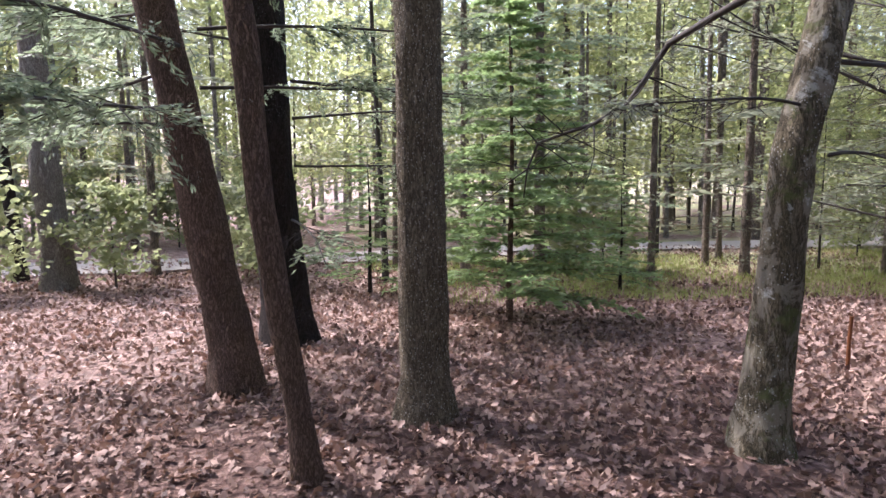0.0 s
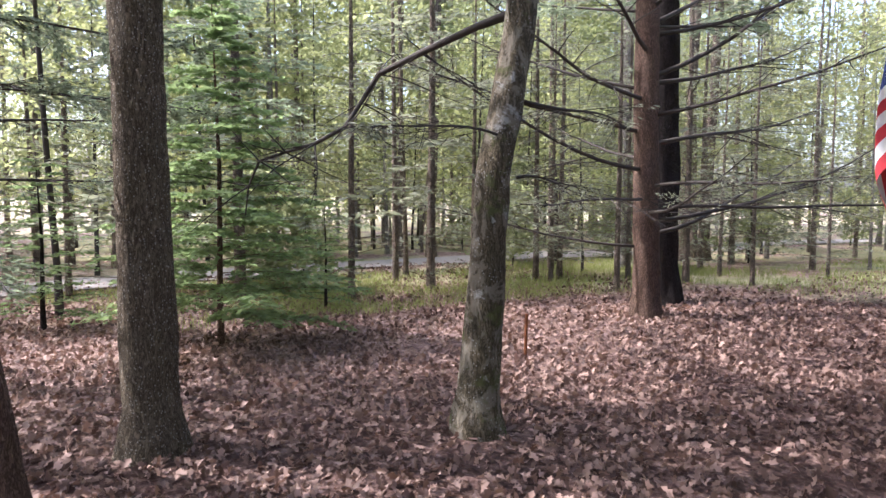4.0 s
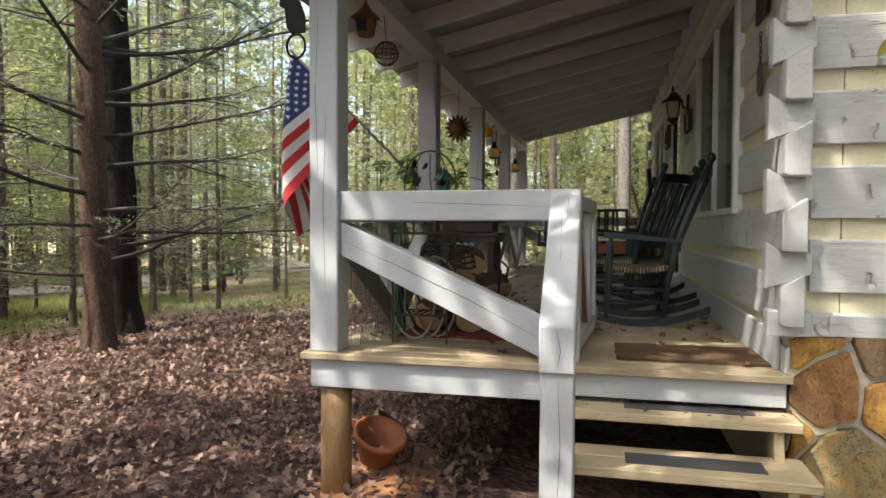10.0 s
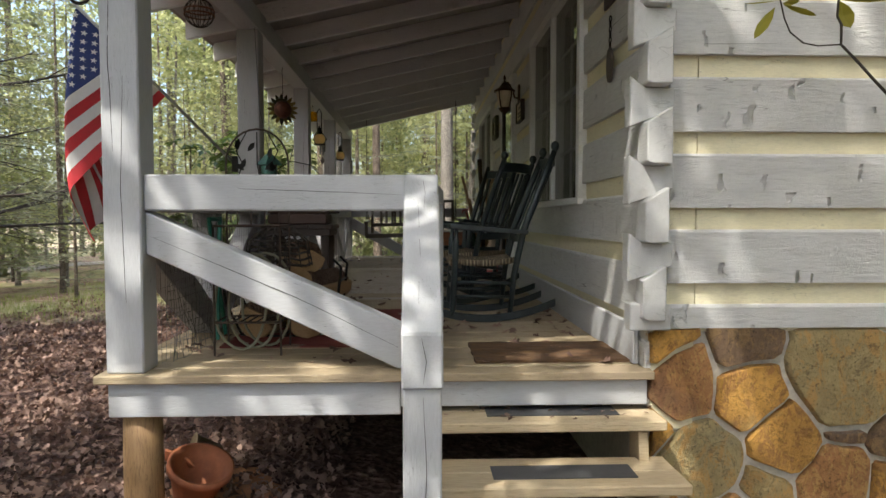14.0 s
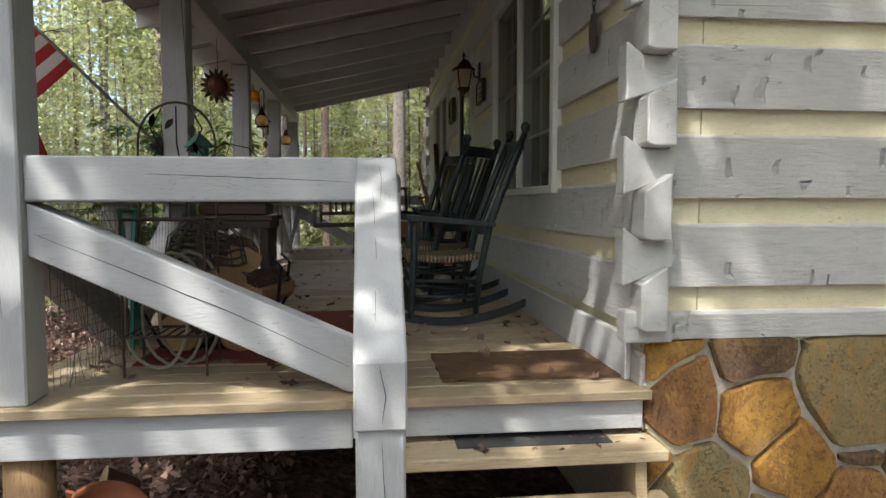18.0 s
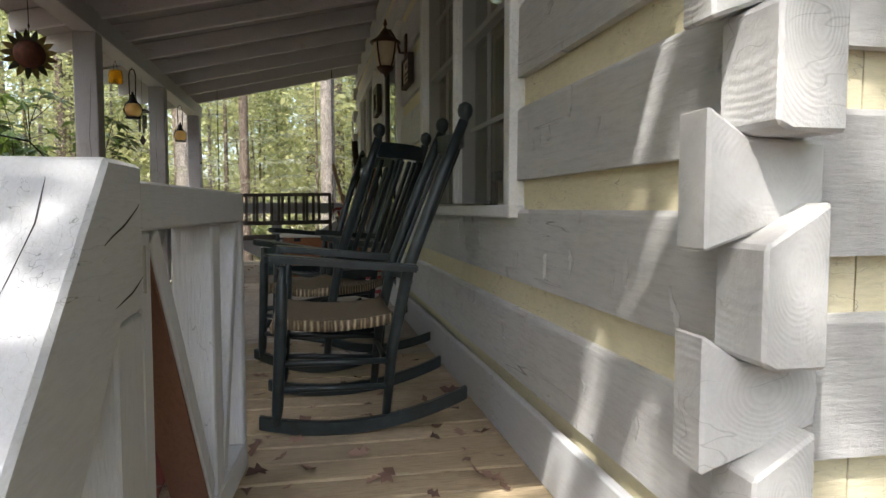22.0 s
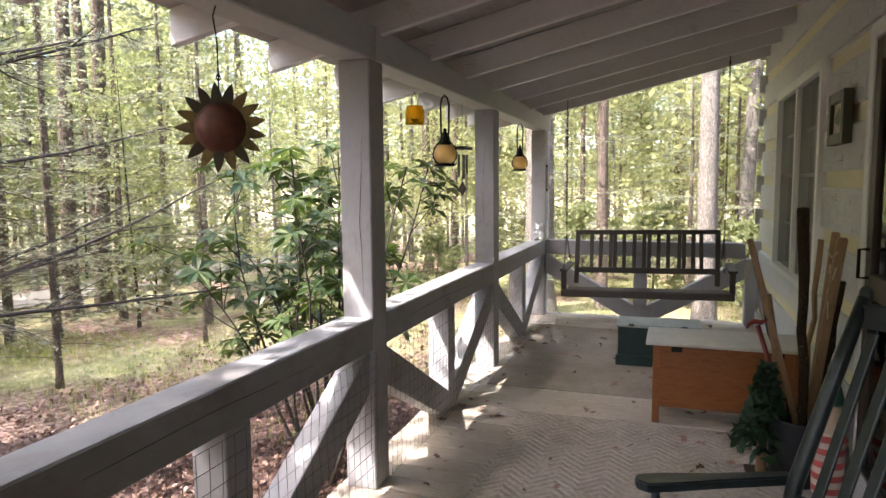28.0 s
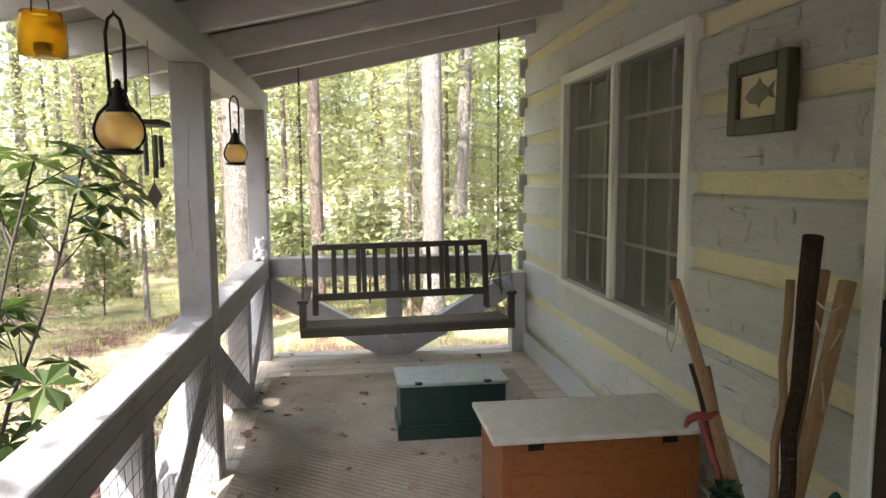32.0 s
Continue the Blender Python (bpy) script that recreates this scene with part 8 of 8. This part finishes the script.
g = [[clay.verts.new((2.75 + 1.5 * i / 24, 0.35 + 0.85 * j / 14, ground_z(2.75 + 1.5 * i / 24, 0.35 + 0.85 * j / 14) - 0.02 + (0.05 + 0.035 * noise.noise((i * 0.6, j * 0.6, 2))) * math.sin(math.pi * i / 24) * math.sin(math.pi * j / 14))) for j in range(15)] for i in range(25)]
for i in range(24):
    for j in range(14):
        clay.faces.new((g[i][j], g[i + 1][j], g[i + 1][j + 1], g[i][j + 1]))
tagged(link_mesh("clay_soil", clay, M_EARTH, smooth=True), "bare patch of red clay soil at the porch corner", "soil", kind="structure")
st = link_mesh("garden_stake", tube([(3.69, 4.26, -0.15), (3.69, 4.26, 0.2), (3.70, 4.26, 0.37)], 0.014, 8), M_RUST)
tagged(st, "short rusty stake standing in the leaves", "stake")

# ---- table lamp behind the window ----
tl = thing("table_lamp", "lit two-armed table lamp with small cream shades inside the house", "lamp", (5.16, -1.49, 1.62))
_k = Nodes("lit_shade")
M_SHADE = _k.done((0.8, 0.66, 0.42), 0.8)
_k.b.inputs["Emission Color"].default_value = (1.0, 0.68, 0.34, 1)
_k.b.inputs["Emission Strength"].default_value = 0.17
part("stand", lathe([(0.06, 0.0), (0.06, 0.015), (0.012, 0.03), (0.016, 0.14), (0.006, 0.26), (0.005, 0.40)], 14, (5.20, -1.50, 1.62)), M_BRONZE, tl, smooth=True)
for x, y, z in ((5.15, -1.475, 2.125), (5.27, -1.53, 2.01)):
    part("arm", tube([(5.20, -1.50, 1.98), (x, y, z - 0.06), (x, y, z + 0.02)], 0.006, 6), M_BRONZE, tl)
    part("shade", lathe([(0.054, 0.0), (0.037, 0.05), (0.024, 0.11), (0.022, 0.11), (0.035, 0.05), (0.052, 0.0)], 20, (x, y, z)), M_SHADE, tl, "lit cream shade", smooth=True)
cab = thing("inside_table", "dark table inside the window", "table", (5.1, -1.7, 0.7))
part("top", box(4.7, 5.6, -2.0, -1.40, 1.585, 1.619, 0.004), M_DARKWOOD, cab)
for x in (4.76, 5.54):
    for y in (-1.95, -1.45):
        part("leg", box(x - 0.03, x + 0.03, y - 0.03, y + 0.03, 0.70, 1.584, 0.003), M_DARKWOOD, cab)
# ---- foliage near the walk ----
def boughs(tree_name, label, base, items, mat_bark, mat_leaf, needle=0.05, dens=1.0, seed=1, leafy_from=0.3, sub=7, sidelen=0.35, lift=-0.012, wander=0.10):
    """Boughs that leave a trunk: each a bent limb with twigs and sparse needles. items: height, heading in degrees, length, rise, radius."""
    rng = random.Random(seed)
    host = thing(tree_name, label, "branch", (base[0], base[1], 1.5))
    at, along = [], []
    for z, head, length, rise, r in items:
        a = math.radians(head)
        d = Vector((math.cos(a), math.sin(a), rise))
        pts = limb_points((base[0] + 0.08 * math.cos(a), base[1] + 0.08 * math.sin(a), z), d, length, 9, lift, rng, wander)
        bm = tube(pts, [r * (1 - 0.088 * i) for i in range(10)], 7, None, 0, True)
        for k in range(sub * 2):
            f = 0.18 + 0.8 * (k + rng.random()) / (sub * 2)
            j = min(8, int(f * 9))
            p = pts[j].lerp(pts[j + 1], f * 9 - j)
            dd = (pts[j + 1] - pts[j]).normalized()
            sd = Vector((-dd.y, dd.x, rng.uniform(-0.5, 0.4))).normalized() * rng.choice((-1, 1))
            ln = length * sidelen * (1.1 - f) * rng.uniform(0.5, 1.2) + 0.08
            q = limb_points(p, dd * 0.8 + sd, ln, 4, -0.03, rng, 0.16)
            tube(q, [r * 0.32, r * 0.25, r * 0.18, r * 0.12, r * 0.06], 4, bm, 0, False)
            for m in range(4):
                q2 = limb_points(q[1 + m % 3], (q[2] - q[1]) + Vector((rng.uniform(-1, 1), rng.uniform(-1, 1), rng.uniform(-0.6, 0.3))) * 0.12, ln * 0.45, 2, -0.04, rng, 0.2)
                tube(q2, [0.0022, 0.0016, 0.0008], 3, bm, 0, False)
                if f > leafy_from:
                    n = int(17 * dens)
                    for s in range(n):
                        g = (s + rng.random()) / n * 2
                        i2 = min(1, int(g))
                        at.append(q2[i2].lerp(q2[i2 + 1], g - i2) + Vector((rng.uniform(-1, 1), rng.uniform(-1, 1), rng.uniform(-1, 1))) * 0.022)
                        along.append((q2[2] - q2[0]).normalized())
        part("bough", bm, mat_bark, host, smooth=True)
    if at:
        nr = np.random.RandomState(seed)
        quads("needles", leaf_quads(np.array([tuple(v) for v in at]), needle * 0.42, nr, 4.2, 0.4, np.array([tuple(v) for v in along])), mat_leaf, host)
    return host


br = random.Random(3)
boughs("hemlock_boughs", "long bare boughs of the brown trunk with grey twigs", (6.16, 4.97), [
    (0.93, 4, 5.2, 0.05, 0.030), (1.08, -22, 4.6, 0.10, 0.028), (1.98, 2, 5.2, 0.14, 0.030), (2.67, 8, 3.8, 0.10, 0.030), (2.75, -14, 3.6, 0.45, 0.032),
    (3.35, 6, 3.0, 0.35, 0.028), (2.47, 178, 3.0, 0.10, 0.026), (1.68, 183, 3.4, 0.05, 0.026), (1.35, 196, 2.8, 0.0, 0.020), (2.1, 165, 3.2, 0.2, 0.024),
    (0.8, 160, 2.6, 0.02, 0.018), (3.0, 200, 3.0, 0.25, 0.026), (1.5, 265, 2.6, 0.1, 0.022), (2.3, 300, 3.0, 0.12, 0.024), (1.2, 235, 2.6, 0.05, 0.020),
    (1.8, 60, 3.0, 0.1, 0.022), (2.6, 110, 2.8, 0.2, 0.022), (3.2, 330, 3.4, 0.1, 0.026), (1.25, 330, 3.6, 0.04, 0.024), (3.5, 250, 2.6, 0.3, 0.022)], M_TWIG, M_NEEDLE_GREY, 0.026, 0.7, 5, 0.4, 8, 0.30, 0.016, 0.10)
boughs("hemlock_boughs", "upper boughs of the brown trunk with green needles", (6.16, 4.97), [(3.3 + 0.17 * i, (i * 101) % 360, br.uniform(2.0, 3.4), br.uniform(0.0, 0.3), 0.02) for i in range(9)], M_TWIG, M_NEEDLE, 0.04, 1.4, 6, 0.2)
boughs("hemlock_boughs", "hemlock boughs on the leaning trunk with soft green needles", (-0.86, 4.48), [(1.75 + 0.12 * i, (i * 117 + 150) % 360, br.uniform(1.2, 2.6), br.uniform(-0.08, 0.15), 0.013) for i in range(22)], M_TWIG, M_NEEDLE, 0.030, 2.2, 7, 0.12, 8)
boughs("tree_limb", "long crooked limb of the mossy tree", (2.45, 3.02), [(2.55, 170, 2.2, 0.12, 0.02), (1.95, 10, 1.6, 0.05, 0.014), (1.5, 30, 1.3, 0.1, 0.011), (1.72, 200, 1.2, 0.15, 0.010)], M_TWIG, M_NEEDLE_GREY, 0.026, 0.5, 9, 0.6, 6)
lim = thing("tree_limb", "thick bent limb of the mossy tree reaching over the leaves", "branch", (2.45, 3.0, 2.4))
lim_pts = [(2.47, 3.0, 2.46), (2.44, 3.35, 2.44), (2.37, 3.9, 2.36), (2.28, 4.32, 2.27), (2.12, 4.30, 2.05), (1.95, 4.22, 1.86), (1.75, 4.28, 1.74), (1.57, 4.36, 1.68), (1.42, 4.45, 1.62), (1.36, 4.5, 1.45), (1.34, 4.52, 1.25)]
bm = tube(lim_pts, [0.030, 0.025, 0.022, 0.020, 0.017, 0.015, 0.013, 0.011, 0.009, 0.007, 0.004], 10, None, 0.08, True)
part("limb", bm, M_TWIG, lim, smooth=True)
lr = random.Random(77)
bm = bmesh.new()
for i in range(2, 10):
    for _ in range(3):
        q = limb_points(lim_pts[i], (lr.uniform(-1, 1), lr.uniform(-0.6, 0.6), lr.uniform(-0.6, 0.7)), lr.uniform(0.25, 0.8), 4, -0.03, lr, 0.2)
        tube(q, [0.007, 0.005, 0.004, 0.003, 0.0015], 4, bm, 0, False)
        for k in (1, 2, 3):
            q2 = limb_points(q[k], (lr.uniform(-1, 1), lr.uniform(-1, 1), lr.uniform(-0.6, 0.5)), lr.uniform(0.1, 0.3), 2, -0.05, lr, 0.2)
            tube(q2, [0.002, 0.0016, 0.001], 3, bm, 0, False)
part("twig", bm, M_TWIG, lim, smooth=True)
boughs("tree_limb", "thin bare limbs of the black trunk", (-0.40, 5.80), [(1.9, 20, 1.6, 0.1, 0.014), (2.2, 340, 1.9, -0.05, 0.016), (1.05, 300, 1.2, -0.1, 0.012), (2.5, 200, 1.5, 0.05, 0.013), (1.5, 10, 1.7, -0.05, 0.012)], M_TWIG, M_NEEDLE, 0.035, 0.7, 12, 0.4)

young_fir = hemlock("young_fir", random.Random(31), 3.3, 0.030, 0.25, 1.2, 74, M_FIR, M_BARK_BROWN, 28, 0.042, -0.05, 2.0)
young_fir.matrix_basis = pose(1.66, 6.27, ground_z(1.66, 6.27))
tagged(young_fir, "young hemlock with layered green needle boughs", "tree")
for x, y, s, seed, lab in ((3.35, 7.6, 0.55, 40, "small bushy young hemlock"), (0.35, 8.2, 0.7, 41, "slender young hemlock behind the trunks")):
    t = hemlock("young_fir", random.Random(seed), 2.6, 0.035, 0.15, 1.1, 44, M_FIR, M_BARK_DARK, 18, 0.05, -0.05, 0.8)
    t.matrix_basis = pose(x, y, ground_z(x, y)) @ Matrix.Scale(s, 4)
    tagged(t, lab, "tree")


def rhododendron(x, y, h, seed, n_stems=9):
    """Bare crooked stems that end in whorls of long leathery leaves."""
    rng = random.Random(seed)
    sh = thing("rhododendron", "tall rhododendron with whorls of long leathery leaves", "shrub", (x, y, 0))
    tips = []
    bm = bmesh.new()
    for i in range(n_stems):
        a = 6.283 * i / n_stems + rng.uniform(-0.3, 0.3)
        pts = limb_points((x + 0.06 * math.cos(a), y + 0.06 * math.sin(a), ground_z(x, y) - 0.05), (0.28 * math.cos(a), 0.28 * math.sin(a), 1), h * rng.uniform(0.75, 1.05), 7, 0.03, rng, 0.14)
        tube(pts, [0.016, 0.014, 0.012, 0.010, 0.008, 0.006, 0.005, 0.004], 6, bm, 0, False)
        tips.append((pts[-1], (pts[-1] - pts[-2]).normalized()))
        for k in range(4, 8):
            for _ in range(3):
                q = limb_points(pts[k - 1].lerp(pts[k], rng.random()), (rng.uniform(-1, 1), rng.uniform(-1, 1), rng.uniform(0.1, 0.9)), rng.uniform(0.15, 0.42), 3, 0.04, rng, 0.15)
                tube(q, [0.005, 0.004, 0.003, 0.002], 4, bm, 0, False)
                tips.append((q[-1], (q[-1] - q[-2]).normalized()))
    part("stem", bm, M_TWIG, sh, smooth=True)
    lv = bmesh.new()
    for p, d in tips:
        d = (d + Vector((0, 0, 1.1))).normalized()
        u = d.orthogonal().normalized()
        w = d.cross(u)
        m = rng.randint(7, 11)
        for k in range(m):
            a = 6.283 * k / m + rng.uniform(-0.25, 0.25)
            out = u * math.cos(a) + w * math.sin(a)
            ln = rng.uniform(0.10, 0.175)
            tip = (out + d * rng.uniform(-0.25, 0.45) + Vector((0, 0, -0.18))).normalized()
            side = tip.cross(d).normalized() * ln * 0.20
            fold = d * 0.012
            mid = p + tip * ln * 0.55 - Vector((0, 0, 0.004))
            end = p + tip * ln - Vector((0, 0, ln * 0.12))
            s0 = lv.verts.new(p)
            s1, s2 = lv.verts.new(mid + side + fold), lv.verts.new(mid - side + fold)
            s3, s4 = lv.verts.new(mid), lv.verts.new(end)
            lv.faces.new((s0, s1, s3))
            lv.faces.new((s0, s3, s2))
            lv.faces.new((s1, s4, s3))
            lv.faces.new((s3, s4, s2))
    part("foliage", lv, M_RHODO, sh)
    return sh


rhododendron(8.6, 1.95, 2.5, 51, 9)
rhododendron(9.35, 2.35, 1.9, 52, 6)

# a thin leafy branch that hangs by the end wall
brn = thing("hanging_branch", "thin branch with a few yellow-green leaves before the end wall", "branch", (2.40, -1.6, 1.6))
part("stem", tube([(2.40, -1.751, 1.636), (2.40, -1.677, 1.698), (2.40, -1.613, 1.761), (2.40, -1.567, 1.809), (2.40, -1.512, 1.862), (2.40, -1.512, 1.921), (2.40, -1.498, 1.947), (2.40, -1.500, 1.983), (2.40, -1.503, 2.018), (2.40, -1.509, 2.160)], [0.005, 0.005, 0.0045, 0.0045, 0.004, 0.004, 0.0035, 0.0035, 0.0035, 0.003], 6), M_TWIG, brn)
part("stem", tube([(2.40, -1.512, 1.862), (2.40, -1.440, 1.857), (2.40, -1.395, 1.865), (2.40, -1.353, 1.897), (2.40, -1.334, 1.938), (2.40, -1.323, 1.983), (2.40, -1.315, 2.009)], 0.0024, 5), M_TWIG, brn)
M_YLEAF = leafy("yellow_leaf", (0.22, 0.20, 0.02), (0.30, 0.27, 0.04), (0.5, 0.45, 0.05), 0.3)
for y0, z0, y1, z1, w in ((-1.305, 1.972, -1.242, 1.876, 0.013), (-1.326, 1.993, -1.458, 2.027, 0.009), (-1.308, 1.990, -1.205, 1.979, 0.005), (-1.327, 1.983, -1.380, 1.990, 0.007), (-1.330, 1.979, -1.433, 1.947, 0.004), (-1.308, 2.000, -1.272, 2.018, 0.008), (-1.506, 1.992, -1.540, 1.912, 0.019), (-1.505, 2.010, -1.583, 2.054, 0.014), (-1.509, 1.995, -1.670, 2.001, 0.005), (-1.497, 2.001, -1.460, 2.018, 0.004)):
    p, q = Vector((2.40, y0, z0)), Vector((2.40, y1, z1))
    d = (q - p)
    s = Vector((0, -d.z, d.y)).normalized() * w
    bm = bmesh.new()
    ring = [p, p.lerp(q, 0.3) + s * 0.8, p.lerp(q, 0.6) + s, p.lerp(q, 0.85) + s * 0.6, q, p.lerp(q, 0.85) - s * 0.6, p.lerp(q, 0.6) - s, p.lerp(q, 0.3) - s * 0.8]
    c = [bm.verts.new(v + Vector((0.012 * math.sin(i * 0.8), 0, 0))) for i, v in enumerate(ring)]
    ctr = bm.verts.new(p.lerp(q, 0.5) + Vector((0.01, 0, 0)))
    for i in range(8):
        bm.faces.new((c[i], c[(i + 1) % 8], ctr))
    part("leaf", bm, M_YLEAF, brn)

# ---- leaf litter: lobed dry leaves, curled, lying at all angles ----
def litter(name, count, area, density, seed, label, zfun, size=(0.014, 0.041), mat=None, lift=0.030, tilt=0.62):
    nr = np.random.RandomState(seed)
    x0, x1, y0, y1 = area
    pts = []
    while len(pts) < count:
        x, y = nr.uniform(x0, x1), nr.uniform(y0, y1)
        if nr.rand() < density(x, y):
            pts.append((x, y, zfun(x, y)))
    p = np.array(pts)
    n = len(p)
    out = np.array([(-1.0, 0), (-0.45, 0.30), (-0.30, 0.72), (0.10, 0.32), (0.42, 0.60), (1.0, 0.0), (0.50, -0.52), (0.14, -0.28), (-0.22, -0.74), (-0.5, -0.30)])
    k = len(out)
    loc = np.zeros((n, k + 1, 3))
    s = nr.uniform(size[0], size[1], n)[:, None]
    curl = nr.uniform(-0.35, 0.6, n)[:, None]
    bend = nr.uniform(-0.35, 0.35, n)[:, None]
    loc[:, :k, 0] = out[:, 0] * s
    loc[:, :k, 1] = out[:, 1] * s * nr.uniform(0.75, 1.1, n)[:, None]
    loc[:, :k, 2] = (np.abs(out[:, 1]) * curl + out[:, 0] ** 2 * bend + nr.normal(size=(n, k)) * 0.05) * s
    a, b, c = nr.uniform(0, 2 * np.pi, n), nr.normal(size=n) * tilt, nr.normal(size=n) * tilt
    ca, sa, cb, sb, cc2, sc = np.cos(a), np.sin(a), np.cos(b), np.sin(b), np.cos(c), np.sin(c)
    rot = np.empty((n, 3, 3))
    rot[:, 0] = np.stack([ca * cb, ca * sb * sc - sa * cc2, ca * sb * cc2 + sa * sc], 1)
    rot[:, 1] = np.stack([sa * cb, sa * sb * sc + ca * cc2, sa * sb * cc2 - ca * sc], 1)
    rot[:, 2] = np.stack([-sb, cb * sc, cb * cc2], 1)
    w = np.einsum("nij,nkj->nki", rot, loc)
    w -= np.minimum(w[:, :, 2].min(axis=1), 0)[:, None, None] * np.array([0, 0, 0.6])
    w += (p + np.array([0, 0, lift]) * nr.rand(n)[:, None])[:, None, :]
    base = np.arange(n)[:, None, None] * (k + 1)
    tri = np.array([(i, (i + 1) % k, k) for i in range(k)])[None]
    faces = (base + tri).reshape(-1, 3)
    me = bpy.data.meshes.new(name)
    me.vertices.add(n * (k + 1))
    me.vertices.foreach_set("co", w.astype(np.float32).ravel())
    me.loops.add(len(faces) * 3)
    me.loops.foreach_set("vertex_index", faces.astype(np.int32).ravel())
    me.polygons.add(len(faces))
    me.polygons.foreach_set("loop_start", np.arange(0, len(faces) * 3, 3, dtype=np.int32))
    me.update(calc_edges=True)
    me.materials.append(mat or M_LITTER)
    return tagged(new(name, me), label, "leaves", kind="stuff")


def litter_density(x, y):
    if x > 3.1 and y < 0.2:
        return 0.0
    r = math.hypot(x - 0.6, y - 1.2)
    d = 1.0 if r < 4.5 else max(0.45 if x < 1 else 0.25, 1 - (r - 4.5) * 0.14)
    return d * (0.45 + 0.55 * (noise.noise((x * 0.9, y * 0.9, 9)) > -0.35))


litter("leaf_litter", 84000, (-8, 9, -0.6, 12.6), litter_density, 3, "thick litter of dry brown oak leaves", ground_z)
litter("leaf_litter", 5000, (5.5, 14, 1.2, 5.5), lambda x, y: 0.6, 4, "dry leaves on the ground beside the porch", ground_z)
litter("porch_leaves", 380, (3.2, 11.6, -1.1, 0.9), lambda x, y: 1.0 if (y > 0.55 or x < 5.6) else 0.35, 6, "few curled dry leaves on the porch floor", lambda x, y: DECK + 0.004, (0.010, 0.045), None, 0.004, 0.25)
litter("step_leaves", 50, (2.98, 3.26, -1.2, -0.2), lambda x, y: 1.0, 8, "bits of dry leaf on the top step", lambda x, y: 0.536, (0.008, 0.022), None, 0.003, 0.2)


# ---- grass ----
def grass(name, count, area, test, seed, label, h=(0.05, 0.14)):
    nr = np.random.RandomState(seed)
    x0, x1, y0, y1 = area
    pts = []
    while len(pts) < count:
        x, y = nr.uniform(x0, x1), nr.uniform(y0, y1)
        if test(x, y) and noise.noise((x * 0.7, y * 0.7, 5)) > nr.uniform(-0.5, 0.3):
            pts.append((x, y, ground_z(x, y)))
    p = np.array(pts)
    n = len(p)
    a = nr.uniform(0, 2 * np.pi, n)
    ln = nr.uniform(h[0], h[1], n)[:, None]
    d = np.stack([np.cos(a), np.sin(a), np.zeros(n)], 1)
    side = np.stack([-np.sin(a), np.cos(a), np.zeros(n)], 1) * 0.0035
    up = np.array([0, 0, 1.0])
    tip = p + up * ln + d * ln * nr.uniform(0.1, 0.8, n)[:, None]
    mid = p + up * ln * 0.55 + d * ln * 0.20
    v = np.stack([p - side, mid - side, tip, mid + side], 1).reshape(-1, 3)
    tagged(quads(name, v, M_GRASS), label, "grass", kind="stuff")


grass("grass", 26000, (-4, 12, 6.2, 11.0), lambda x, y: x > 8 or (y + 0.12 * x > 7.2 and x > 0.8 + 0.5 * math.sin(y)), 12, "thin pale green grass at the wood's edge")
grass("grass", 20000, (9.0, 20, -6, 7), lambda x, y: (x > 12.2 or y > 2.0), 13, "patchy short grass beyond the porch")
